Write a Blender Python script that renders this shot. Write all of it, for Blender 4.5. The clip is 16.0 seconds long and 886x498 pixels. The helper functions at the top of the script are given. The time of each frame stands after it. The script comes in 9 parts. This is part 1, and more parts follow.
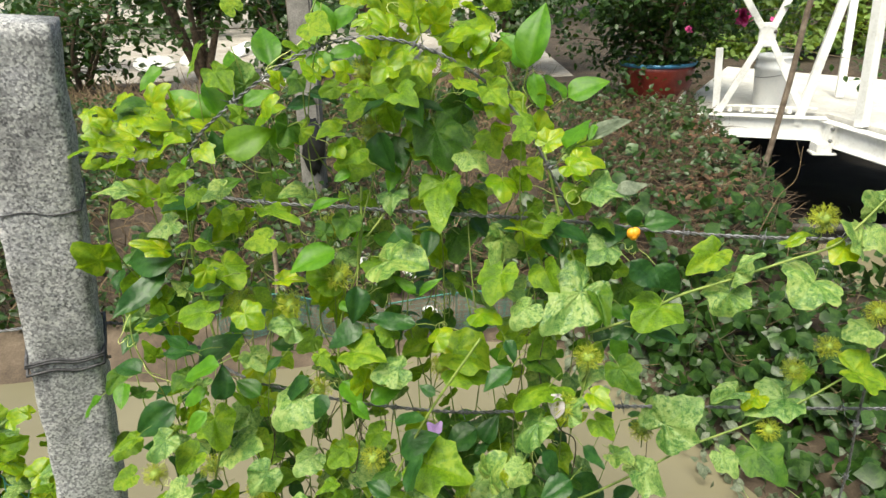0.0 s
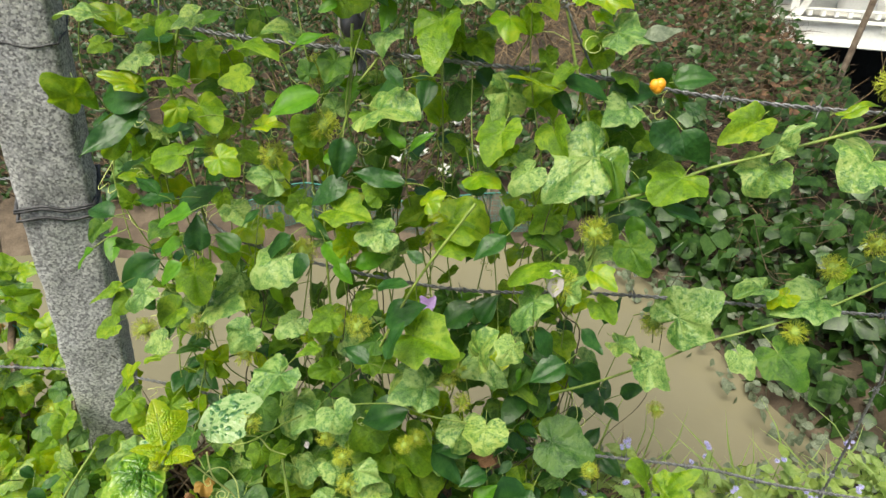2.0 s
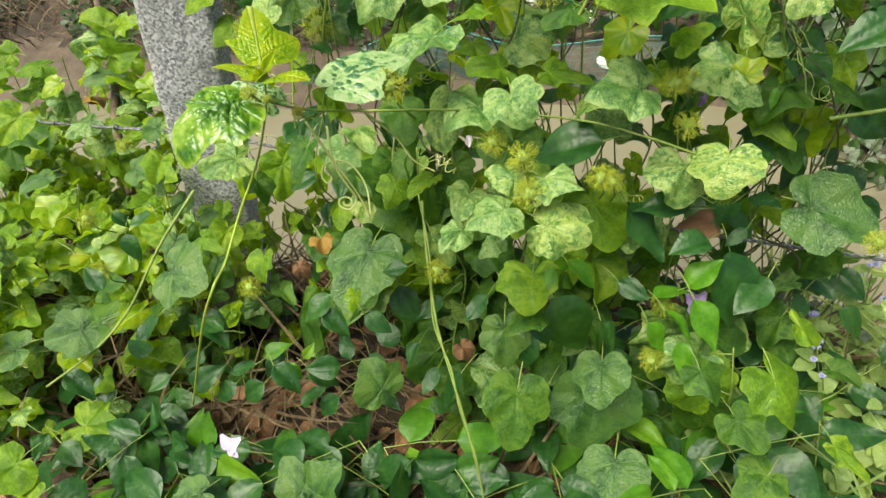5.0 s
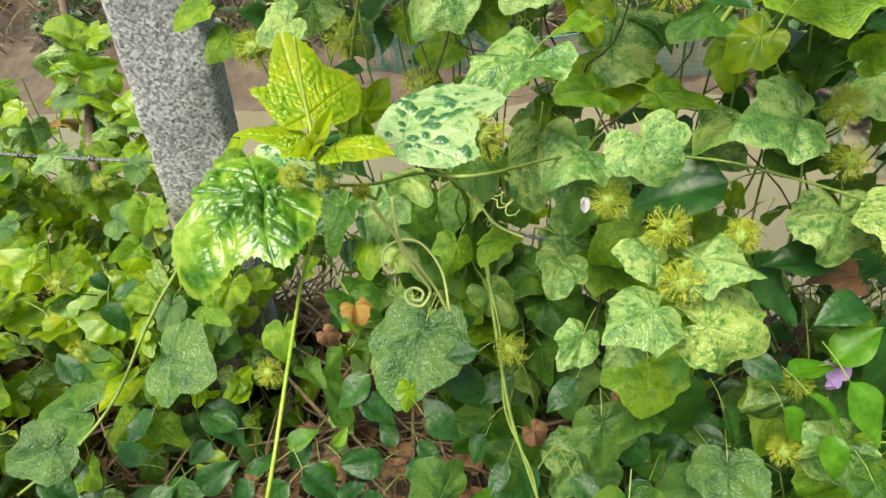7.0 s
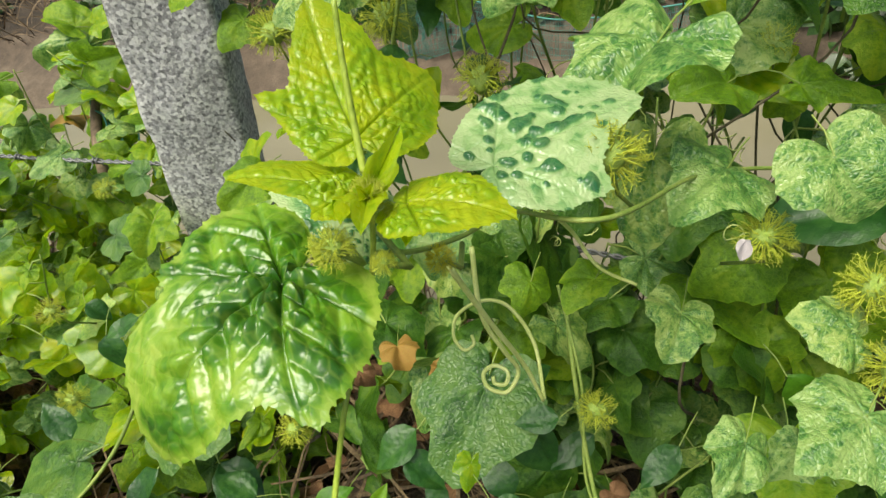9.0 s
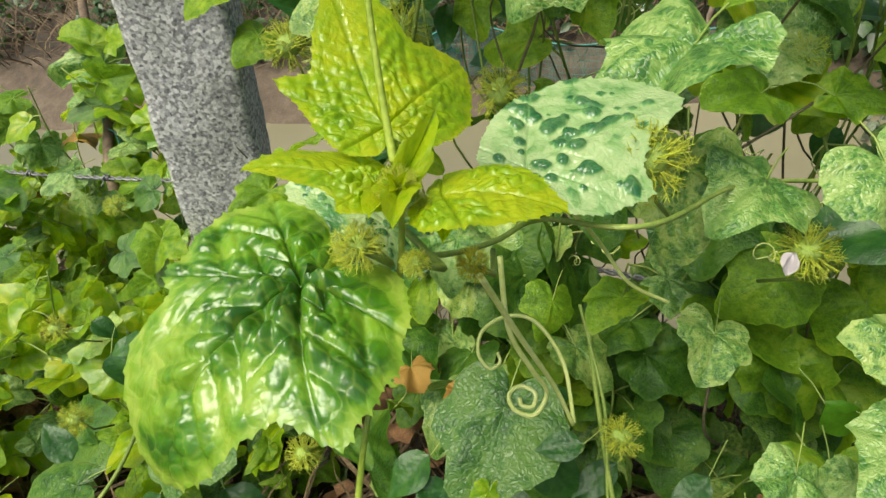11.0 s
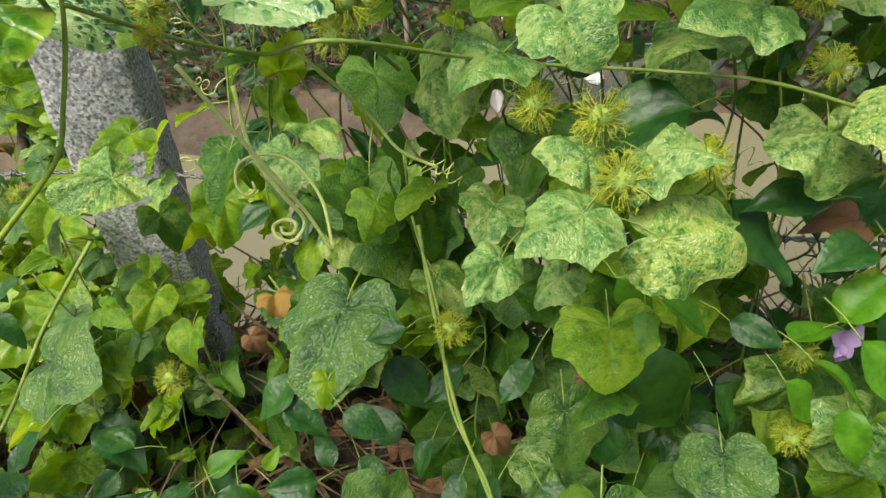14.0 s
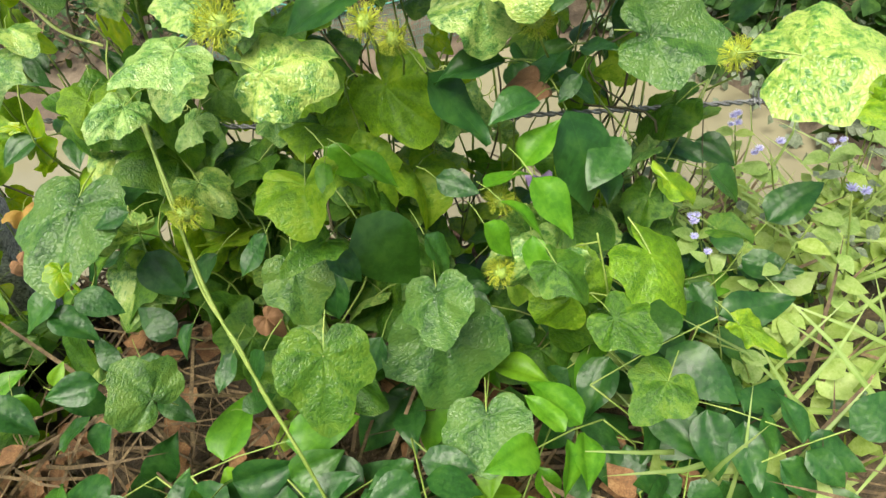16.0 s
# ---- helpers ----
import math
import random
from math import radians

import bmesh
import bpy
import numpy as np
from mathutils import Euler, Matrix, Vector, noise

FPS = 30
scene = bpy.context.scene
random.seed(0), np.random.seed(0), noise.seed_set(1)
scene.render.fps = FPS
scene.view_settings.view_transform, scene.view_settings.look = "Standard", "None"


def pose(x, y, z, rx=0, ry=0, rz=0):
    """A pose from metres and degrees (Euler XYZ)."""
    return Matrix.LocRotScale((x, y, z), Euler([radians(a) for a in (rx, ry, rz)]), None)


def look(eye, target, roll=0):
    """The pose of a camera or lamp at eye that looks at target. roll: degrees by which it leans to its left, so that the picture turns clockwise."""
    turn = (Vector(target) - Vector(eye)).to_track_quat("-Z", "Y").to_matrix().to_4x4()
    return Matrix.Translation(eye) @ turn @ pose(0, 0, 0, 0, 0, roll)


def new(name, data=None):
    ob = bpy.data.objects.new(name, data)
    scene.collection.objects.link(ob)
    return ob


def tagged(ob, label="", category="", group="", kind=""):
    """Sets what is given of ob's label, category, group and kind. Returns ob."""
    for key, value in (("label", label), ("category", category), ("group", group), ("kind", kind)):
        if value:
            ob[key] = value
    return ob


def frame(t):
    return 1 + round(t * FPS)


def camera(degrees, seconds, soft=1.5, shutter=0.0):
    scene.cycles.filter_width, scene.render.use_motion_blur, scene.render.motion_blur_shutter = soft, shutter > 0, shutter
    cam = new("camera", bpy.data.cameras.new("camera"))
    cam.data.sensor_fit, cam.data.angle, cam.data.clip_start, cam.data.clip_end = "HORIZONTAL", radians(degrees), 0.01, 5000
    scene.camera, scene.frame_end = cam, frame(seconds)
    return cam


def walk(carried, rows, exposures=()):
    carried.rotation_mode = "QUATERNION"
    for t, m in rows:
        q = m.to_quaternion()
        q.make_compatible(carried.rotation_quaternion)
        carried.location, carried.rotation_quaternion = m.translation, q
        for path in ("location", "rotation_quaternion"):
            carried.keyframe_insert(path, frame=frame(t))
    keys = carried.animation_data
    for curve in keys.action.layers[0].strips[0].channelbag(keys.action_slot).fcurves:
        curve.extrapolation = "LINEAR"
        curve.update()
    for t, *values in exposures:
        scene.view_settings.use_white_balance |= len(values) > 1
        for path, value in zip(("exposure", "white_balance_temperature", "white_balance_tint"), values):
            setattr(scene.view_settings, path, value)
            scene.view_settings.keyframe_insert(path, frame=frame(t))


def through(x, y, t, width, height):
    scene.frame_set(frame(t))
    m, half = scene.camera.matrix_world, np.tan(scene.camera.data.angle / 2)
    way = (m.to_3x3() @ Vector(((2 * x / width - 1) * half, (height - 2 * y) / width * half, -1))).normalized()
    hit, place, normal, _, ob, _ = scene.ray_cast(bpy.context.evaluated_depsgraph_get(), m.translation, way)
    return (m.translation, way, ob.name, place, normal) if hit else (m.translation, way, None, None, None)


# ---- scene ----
# ---- camera ----
cam = camera(70.6, 16.0)
METRES, EYE, TILT, LEAN, TURN = 1.1, 1.15, -24.0, 2.0, 0.0
ROWS = [
    (0.0, 0.0, 0.0, 0.0, 0.0, 0.0, -0.0),
    (0.5, 0.0018, -0.0027, -0.0015, -0.51, -0.08, 0.19),
    (1.0, 0.0094, 0.0037, -0.0122, 0.07, -0.4, -0.29),
    (1.5, 0.0302, 0.0305, -0.0294, 1.71, -3.43, -1.75),
    (2.0, 0.0548, 0.0669, -0.0561, 4.45, -8.25, -3.22),
    (2.5, 0.0471, 0.1106, -0.0995, 7.58, -14.45, -4.69),
    (3.0, 0.036, 0.1344, -0.1521, 10.34, -17.54, -6.62),
    (3.5, 0.0267, 0.1412, -0.1993, 13.78, -18.89, -7.53),
    (6.0, -0.0679, 0.3096, -0.3201, 13.75, -15.78, -2.25),
    (6.5, -0.0883, 0.3346, -0.305, 13.61, -15.66, -2.02),
    (7.0, -0.1214, 0.3595, -0.2877, 13.04, -17.89, -2.16),
    (7.5, -0.134, 0.3783, -0.2855, 12.35, -18.78, -2.04),
    (8.0, -0.1474, 0.3951, -0.2843, 12.19, -19.62, -2.05),
    (8.5, -0.1624, 0.4293, -0.2948, 13.39, -20.31, -1.8),
    (9.0, -0.1675, 0.4478, -0.2911, 14.99, -19.19, -1.35),
    (9.5, -0.1717, 0.4574, -0.2936, 15.72, -18.31, -1.15),
    (12.0, -0.1754, 0.4547, -0.3011, 15.67, -16.54, -1.78),
    (12.5, -0.1721, 0.4523, -0.3009, 15.39, -16.4, -1.88),
    (13.0, -0.1619, 0.4455, -0.3039, 14.79, -15.68, -1.31),
    (13.5, -0.133, 0.4373, -0.3214, 13.62, -14.16, -0.08),
    (14.0, -0.0843, 0.4223, -0.3604, 12.49, -13.22, 0.82),
    (14.5, -0.0502, 0.4228, -0.3947, 8.67, -13.68, 3.33),
    (15.0, -0.0204, 0.4181, -0.3959, 4.88, -15.52, 3.57),
    (15.5, -0.001, 0.4016, -0.4061, 2.93, -16.17, 3.46),
    (16.0, 0.0307, 0.383, -0.4074, 2.11, -17.55, 5.13),
]
walk(cam, [(t, pose(0, 0, EYE, TILT, LEAN, TURN) @ pose(METRES * x, METRES * y, METRES * z, 90 + pitch, roll, yaw)) for t, x, y, z, yaw, pitch, roll in ROWS],
     [(0.0, 1.05, 6900, 3), (3.0, 0.92, 6900, 3), (6.0, 1.2, 6900, 3), (7.5, 1.15, 6900, 3), (8.5, 0.98, 6900, 3), (12.0, 0.86, 6900, 3), (13.5, 0.74, 6900, 3), (14.0, 0.9, 6900, 3), (14.5, 1.22, 6900, 3), (16.0, 1.5, 6900, 3)])

# ---- world and sun ----
SUN_ELEVATION, SUN_TURN = radians(64), radians(205)
world = bpy.data.worlds.new("sky")
scene.world = world
world.use_nodes = True
wn = world.node_tree.nodes
sky = wn.new("ShaderNodeTexSky")
sky.sky_type = "NISHITA"
sky.sun_disc = False
sky.sun_elevation, sky.sun_rotation = SUN_ELEVATION, SUN_TURN
sky.air_density, sky.dust_density, sky.ozone_density = 1.0, 4.0, 0.6
world.node_tree.links.new(sky.outputs[0], wn["Background"].inputs[0])
wn["Background"].inputs[1].default_value = 0.085

sun_data = bpy.data.lights.new("sun", "SUN")
sun_data.energy, sun_data.angle, sun_data.color = 3.2, radians(36), (1.0, 0.96, 0.88)
sun = new("sun", sun_data)
# high behind the camera, a little to its left
sun_dir = Vector((math.sin(SUN_TURN) * math.cos(SUN_ELEVATION), math.cos(SUN_TURN) * math.cos(SUN_ELEVATION), math.sin(SUN_ELEVATION)))
sun.matrix_world = look(sun_dir * 20, (0, 0, 0))

# ---- materials ----
def material(name, roughness=0.6, metallic=0.0):
    m = bpy.data.materials.new(name)
    m.use_nodes = True
    nt = m.node_tree
    b = nt.nodes["Principled BSDF"]
    b.inputs["Roughness"].default_value = roughness
    b.inputs["Metallic"].default_value = metallic
    return m, nt, b


def node(nt, kind, **values):
    n = nt.nodes.new(kind)
    for key, value in values.items():
        n.inputs[key].default_value = value
    return n


def ramp(nt, source, *stops):
    """A colour ramp of (place, (r, g, b)) stops behind a socket."""
    n = nt.nodes.new("ShaderNodeValToRGB")
    while len(n.color_ramp.elements) < len(stops):
        n.color_ramp.elements.new(0.5)
    for e, (p, c) in zip(n.color_ramp.elements, stops):
        e.position, e.color = p, (*c, 1)
    nt.links.new(source, n.inputs[0])
    return n.outputs[0]


def blend(nt, factor, a, b, kind="MIX"):
    n = nt.nodes.new("ShaderNodeMix")
    n.data_type, n.blend_type = "RGBA", kind
    for k, s in ((0, factor), (6, a), (7, b)):
        if isinstance(s, bpy.types.NodeSocket):
            nt.links.new(s, n.inputs[k])
        elif k == 0:
            n.inputs[k].default_value = s
        else:
            n.inputs[k].default_value = (*s, 1)
    return n.outputs[2]


def arith(nt, op, a, b=0.0, c=0.0):
    n = nt.nodes.new("ShaderNodeMath")
    n.operation = op
    for k, s in enumerate((a, b, c)):
        if isinstance(s, bpy.types.NodeSocket):
            nt.links.new(s, n.inputs[k])
        else:
            n.inputs[k].default_value = s
    return n.outputs[0]


def noise_of(nt, scale, detail=4.0, rough=0.55, where="Object", distortion=0.0):
    co = nt.nodes.new("ShaderNodeTexCoord")
    n = node(nt, "ShaderNodeTexNoise", Scale=scale, Detail=detail, Roughness=rough, Distortion=distortion)
    nt.links.new(co.outputs[where], n.inputs["Vector"])
    return n.outputs["Fac"]


def relief(nt, b, height, strength=0.4, distance=0.002):
    n = node(nt, "ShaderNodeBump", Strength=strength, Distance=distance)
    nt.links.new(height, n.inputs["Height"])
    nt.links.new(n.outputs[0], b.inputs["Normal"])
    return n


def surface(name, scale, colours, roughness=0.7, bump=0.4, deep=0.003, metallic=0.0, fine=None):
    """A mottled surface: two noises over a ramp of colours, with relief."""
    m, nt, b = material(name, roughness, metallic)
    coarse = noise_of(nt, scale, 5)
    small = noise_of(nt, fine or scale * 9, 4)
    both = arith(nt, "ADD", arith(nt, "MULTIPLY", coarse, 0.6), arith(nt, "MULTIPLY", small, 0.4))
    n = len(colours)
    nt.links.new(ramp(nt, both, *[(0.34 + 0.32 * i / max(1, n - 1), c) for i, c in enumerate(colours)]), b.inputs["Base Color"])
    relief(nt, b, both, bump, deep)
    return m


def leaf_material(name, deep, mid, pale, mottle, gloss=0.42, veins="lobed", through=0.35, bumps=0.5, cell=9.0, yellow=(0.30, 0.36, 0.03), stops=None, ribs=1.0, grain=1.0, spec=0.4):
    """A living leaf: blotches from deep to pale, veins by the leaf's own plan, blistered relief, light passing through."""
    m, nt, b = material(name, gloss)
    uv = nt.nodes.new("ShaderNodeTexCoord").outputs["UV"]
    info = nt.nodes.new("ShaderNodeObjectInfo").outputs["Random"]
    sep = nt.nodes.new("ShaderNodeSeparateXYZ")
    nt.links.new(uv, sep.inputs[0])
    shift = nt.nodes.new("ShaderNodeCombineXYZ")
    nt.links.new(arith(nt, "MULTIPLY", info, 37.0), shift.inputs[2])
    add = nt.nodes.new("ShaderNodeVectorMath")
    nt.links.new(uv, add.inputs[0])
    nt.links.new(shift.outputs[0], add.inputs[1])
    where = add.outputs[0]
    blot = node(nt, "ShaderNodeTexNoise", Scale=2.6 * grain, Detail=3.0, Roughness=0.6)
    spots = node(nt, "ShaderNodeTexNoise", Scale=11.0 * grain, Detail=3.0, Roughness=0.6, Distortion=0.6)
    nt.links.new(where, blot.inputs["Vector"])
    nt.links.new(where, spots.inputs["Vector"])
    mixed = arith(nt, "ADD", arith(nt, "MULTIPLY", blot.outputs["Fac"], 0.5), arith(nt, "MULTIPLY", spots.outputs["Fac"], 0.5))
    lo = 0.5 - 0.09 - mottle * 0.10
    stops = stops or (lo, lo + 0.09, 0.64 - mottle * 0.10)
    colour = ramp(nt, mixed, (stops[0], deep), (stops[1], mid), (stops[2], pale))
    hue = ramp(nt, info, (0.0, deep), (0.3, mid), (0.8, mid), (1.0, yellow))
    colour = blend(nt, 0.28, colour, hue)
    # veins: the midrib, and side ribs that climb from it
    x, y = arith(nt, "ABSOLUTE", arith(nt, "SUBTRACT", sep.outputs[0], 0.5)), sep.outputs[1]
    if veins == "lobed":
        # u, v are the leaf's plan halved about (0.5, 0.35), the stalk's foot
        yy = arith(nt, "SUBTRACT", y, 0.35)
        side = arith(nt, "ABSOLUTE", arith(nt, "SUBTRACT", arith(nt, "MULTIPLY", x, 0.53), arith(nt, "MULTIPLY", yy, 0.848)))
        rib = arith(nt, "MINIMUM", x, side)
        step = arith(nt, "FRACT", arith(nt, "MULTIPLY", arith(nt, "SUBTRACT", yy, arith(nt, "MULTIPLY", rib, 0.75)), 15.0))
    else:
        rib = x
        step = arith(nt, "FRACT", arith(nt, "MULTIPLY", arith(nt, "SUBTRACT", y, arith(nt, "MULTIPLY", x, 0.8)), 9.0))
    main = arith(nt, "LESS_THAN", rib, 0.0035)
    minor = arith(nt, "LESS_THAN", arith(nt, "ABSOLUTE", arith(nt, "SUBTRACT", step, 0.5)), 0.03)
    vein = arith(nt, "MAXIMUM", main, arith(nt, "MULTIPLY", minor, 0.4))
    colour = blend(nt, arith(nt, "MULTIPLY", vein, 0.4 * ribs), colour, pale if ribs > 0.5 else deep)
    nt.links.new(colour, b.inputs["Base Color"])
    cells = node(nt, "ShaderNodeTexVoronoi", Scale=cell)
    cells.feature = "SMOOTH_F1"
    nt.links.new(where, cells.inputs["Vector"])
    fine = node(nt, "ShaderNodeTexVoronoi", Scale=cell * 5)
    nt.links.new(where, fine.inputs["Vector"])
    height = arith(nt, "SUBTRACT", arith(nt, "SUBTRACT", 1.0, cells.outputs["Distance"]), arith(nt, "MULTIPLY", vein, 0.35))
    height = arith(nt, "SUBTRACT", height, arith(nt, "MULTIPLY", fine.outputs["Distance"], 0.18))
    bump = relief(nt, b, height, bumps, 0.0018)
    rough = arith(nt, "ADD", gloss - 0.1, arith(nt, "MULTIPLY", spots.outputs["Fac"], 0.2))
    nt.links.new(rough, b.inputs["Roughness"])
    b.inputs["Specular IOR Level"].default_value = spec
    tr = nt.nodes.new("ShaderNodeBsdfTranslucent")
    nt.links.new(blend(nt, 1.0, blend(nt, 0.35, colour, yellow), (1.7, 1.7, 0.9), "MULTIPLY"), tr.inputs[0])
    mix = nt.nodes.new("ShaderNodeMixShader")
    mix.inputs[0].default_value = through
    nt.links.new(b.outputs[0], mix.inputs[1])
    nt.links.new(tr.outputs[0], mix.inputs[2])
    nt.links.new(mix.outputs[0], nt.nodes["Material Output"].inputs[0])
    return m


def crinkled_material(name, stops, gloss=0.3, through=0.25, yellow=(0.4, 0.45, 0.03), grain=0.22, bumps=0.35, cell=34.0, spec=0.5, speck=26.0, groove=(0.06, 0.16, 0.01), vein_shade=0.6, net=42.0, netting=0.5, netline=0.4):
    """A virus-mottled leaf: the mesh says where its raised green islands, its ribs and its creases lie."""
    m, nt, b = material(name, gloss)
    uv = nt.nodes.new("ShaderNodeTexCoord").outputs["UV"]
    info = nt.nodes.new("ShaderNodeObjectInfo").outputs["Random"]
    patch, vein = nt.nodes.new("ShaderNodeAttribute"), nt.nodes.new("ShaderNodeAttribute")
    patch.attribute_name, vein.attribute_name = "patch", "rib"
    specks = node(nt, "ShaderNodeTexNoise", Scale=speck, Detail=4.0, Roughness=0.65)
    cloud = node(nt, "ShaderNodeTexNoise", Scale=5.0, Detail=2.0)
    nt.links.new(uv, specks.inputs["Vector"])
    nt.links.new(uv, cloud.inputs["Vector"])
    wobble = arith(nt, "ADD", arith(nt, "MULTIPLY", arith(nt, "SUBTRACT", specks.outputs["Fac"], 0.5), grain * 4), arith(nt, "MULTIPLY", arith(nt, "SUBTRACT", cloud.outputs["Fac"], 0.5), grain * 2.5))
    shift = node(nt, "ShaderNodeTexNoise", Scale=14.0, Detail=2.0)
    nt.links.new(uv, shift.inputs["Vector"])
    warped = blend(nt, 0.06, uv, shift.outputs["Color"])
    mesh_cell = node(nt, "ShaderNodeTexVoronoi", Scale=net)
    mesh_edge = node(nt, "ShaderNodeTexVoronoi", Scale=net)
    mesh_edge.feature = "DISTANCE_TO_EDGE"
    for n in (mesh_cell, mesh_edge):
        nt.links.new(warped, n.inputs["Vector"])
    shade = nt.nodes.new("ShaderNodeSeparateColor")
    nt.links.new(mesh_cell.outputs["Color"], shade.inputs[0])
    wobble = arith(nt, "ADD", wobble, arith(nt, "MULTIPLY", arith(nt, "SUBTRACT", shade.outputs[0], 0.5), netting))
    colour = ramp(nt, arith(nt, "ADD", patch.outputs["Fac"], wobble), *stops)
    line = nt.nodes.new("ShaderNodeMapRange")
    line.inputs["From Min"].default_value, line.inputs["From Max"].default_value = 0.02, 0.10
    line.inputs["To Min"].default_value, line.inputs["To Max"].default_value = netline, 0.0
    nt.links.new(mesh_edge.outputs["Distance"], line.inputs["Value"])
    colour = blend(nt, line.outputs[0], colour, stops[0][1])
    tint = ramp(nt, info, (0.0, (0.82, 0.90, 0.85)), (0.5, (1.0, 1.0, 1.0)), (1.0, (1.12, 1.05, 0.8)))
    colour = blend(nt, 1.0, colour, tint, "MULTIPLY")
    # groove colour draws the veins and puts crease shade into the colour
    colour = blend(nt, arith(nt, "MULTIPLY", vein.outputs["Fac"], vein_shade), colour, groove)
    nt.links.new(colour, b.inputs["Base Color"])
    cells = node(nt, "ShaderNodeTexVoronoi", Scale=cell)
    cells.feature = "SMOOTH_F1"
    nt.links.new(uv, cells.inputs["Vector"])
    height = arith(nt, "SUBTRACT", arith(nt, "MULTIPLY", specks.outputs["Fac"], 0.5), cells.outputs["Distance"])
    height = arith(nt, "ADD", height, arith(nt, "MULTIPLY", arith(nt, "MINIMUM", mesh_edge.outputs["Distance"], 0.3), 2.2))
    relief(nt, b, height, bumps, 0.002)
    nt.links.new(arith(nt, "ADD", gloss - 0.12, arith(nt, "MULTIPLY", cloud.outputs["Fac"], 0.26)), b.inputs["Roughness"])
    b.inputs["Specular IOR Level"].default_value = spec
    tr = nt.nodes.new("ShaderNodeBsdfTranslucent")
    nt.links.new(blend(nt, 1.0, blend(nt, 0.3, colour, yellow), (1.6, 1.6, 0.8), "MULTIPLY"), tr.inputs[0])
    mix = nt.nodes.new("ShaderNodeMixShader")
    mix.inputs[0].default_value = through
    nt.links.new(b.outputs[0], mix.inputs[1])
    nt.links.new(tr.outputs[0], mix.inputs[2])
    nt.links.new(mix.outputs[0], nt.nodes["Material Output"].inputs[0])
    return m


GLOSSY = crinkled_material("glossy_leaf", ((0.0, (0.30, 0.38, 0.06)), (0.35, (0.17, 0.29, 0.02)), (0.7, (0.06, 0.17, 0.008)), (1.0, (0.02, 0.08, 0.006))), 0.28, 0.16, yellow=(0.22, 0.33, 0.03), spec=0.5, bumps=0.12, groove=(0.03, 0.10, 0.008), vein_shade=0.5, net=26.0, netting=0.22, netline=0.22)
SHOOT = crinkled_material("shoot_leaf", ((0.0, (0.36, 0.42, 0.014)), (0.5, (0.23, 0.355, 0.010)), (1.0, (0.11, 0.25, 0.007))), 0.26, 0.44, (0.36, 0.42, 0.03), spec=0.5, bumps=0.18, netting=0.3, netline=0.25, groove=(0.15, 0.27, 0.012))
MOSAIC = crinkled_material("mosaic_leaf", ((0.0, (0.28, 0.37, 0.12)), (0.35, (0.16, 0.27, 0.06)), (0.65, (0.06, 0.17, 0.032)), (1.0, (0.022, 0.095, 0.018))), 0.31, 0.22, (0.20, 0.30, 0.07), grain=0.45, spec=0.45, speck=62.0, groove=(0.10, 0.21, 0.05))
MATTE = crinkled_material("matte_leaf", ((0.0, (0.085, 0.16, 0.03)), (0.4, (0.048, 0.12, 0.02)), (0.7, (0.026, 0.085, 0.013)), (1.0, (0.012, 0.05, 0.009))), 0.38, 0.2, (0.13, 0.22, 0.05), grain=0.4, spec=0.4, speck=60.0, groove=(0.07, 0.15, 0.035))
SILVERY = crinkled_material("silvery_leaf", ((0.0, (0.38, 0.45, 0.23)), (0.35, (0.22, 0.34, 0.13)), (0.6, (0.045, 0.17, 0.05)), (1.0, (0.014, 0.09, 0.035))), 0.24, 0.2, (0.26, 0.38, 0.10), grain=0.16, groove=(0.16, 0.29, 0.10), bumps=0.2, netting=0.12, netline=0.1)
VERDANT = crinkled_material("verdant_leaf", ((0.0, (0.27, 0.38, 0.03)), (0.4, (0.145, 0.28, 0.014)), (1.0, (0.05, 0.14, 0.008))), 0.38, 0.45, (0.30, 0.38, 0.02), grain=0.35, spec=0.35, groove=(0.14, 0.27, 0.02))
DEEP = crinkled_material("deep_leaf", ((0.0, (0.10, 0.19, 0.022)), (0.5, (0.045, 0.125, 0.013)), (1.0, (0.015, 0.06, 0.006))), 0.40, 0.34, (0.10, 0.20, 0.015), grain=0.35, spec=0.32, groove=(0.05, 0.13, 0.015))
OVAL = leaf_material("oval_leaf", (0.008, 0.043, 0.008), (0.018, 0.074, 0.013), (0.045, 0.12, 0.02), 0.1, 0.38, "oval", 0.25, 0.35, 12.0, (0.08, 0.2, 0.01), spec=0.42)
OVAL_BRIGHT = leaf_material("fresh_oval_leaf", (0.035, 0.14, 0.006), (0.07, 0.21, 0.010), (0.13, 0.29, 0.018), 0.1, 0.45, "oval", 0.38, 0.2, 12.0, (0.3, 0.42, 0.02))
HERB = leaf_material("herb_leaf", (0.12, 0.21, 0.045), (0.20, 0.30, 0.08), (0.34, 0.41, 0.17), 0.2, 0.5, "oval", 0.35, 0.2, yellow=(0.4, 0.45, 0.04))
CREEPER = leaf_material("creeper_leaf", (0.008, 0.027, 0.005), (0.018, 0.052, 0.008), (0.055, 0.11, 0.02), 0.2, 0.38, "oval", 0.25, 0.2, yellow=(0.07, 0.12, 0.015), spec=0.4)
CREEPER_PALE = leaf_material("pale_creeper_leaf", (0.022, 0.058, 0.015), (0.042, 0.10, 0.027), (0.10, 0.17, 0.05), 0.2, 0.35, "oval", 0.25, 0.2, yellow=(0.11, 0.15, 0.03), spec=0.45)
SILVER = leaf_material("silted_leaf", (0.04, 0.06, 0.035), (0.085, 0.11, 0.07), (0.21, 0.24, 0.17), 0.3, 0.6, "oval", 0.15, 0.2)
STRAW = surface("dry_straw", 30, ((0.035, 0.022, 0.012), (0.10, 0.066, 0.033), (0.24, 0.17, 0.09)), 0.8)
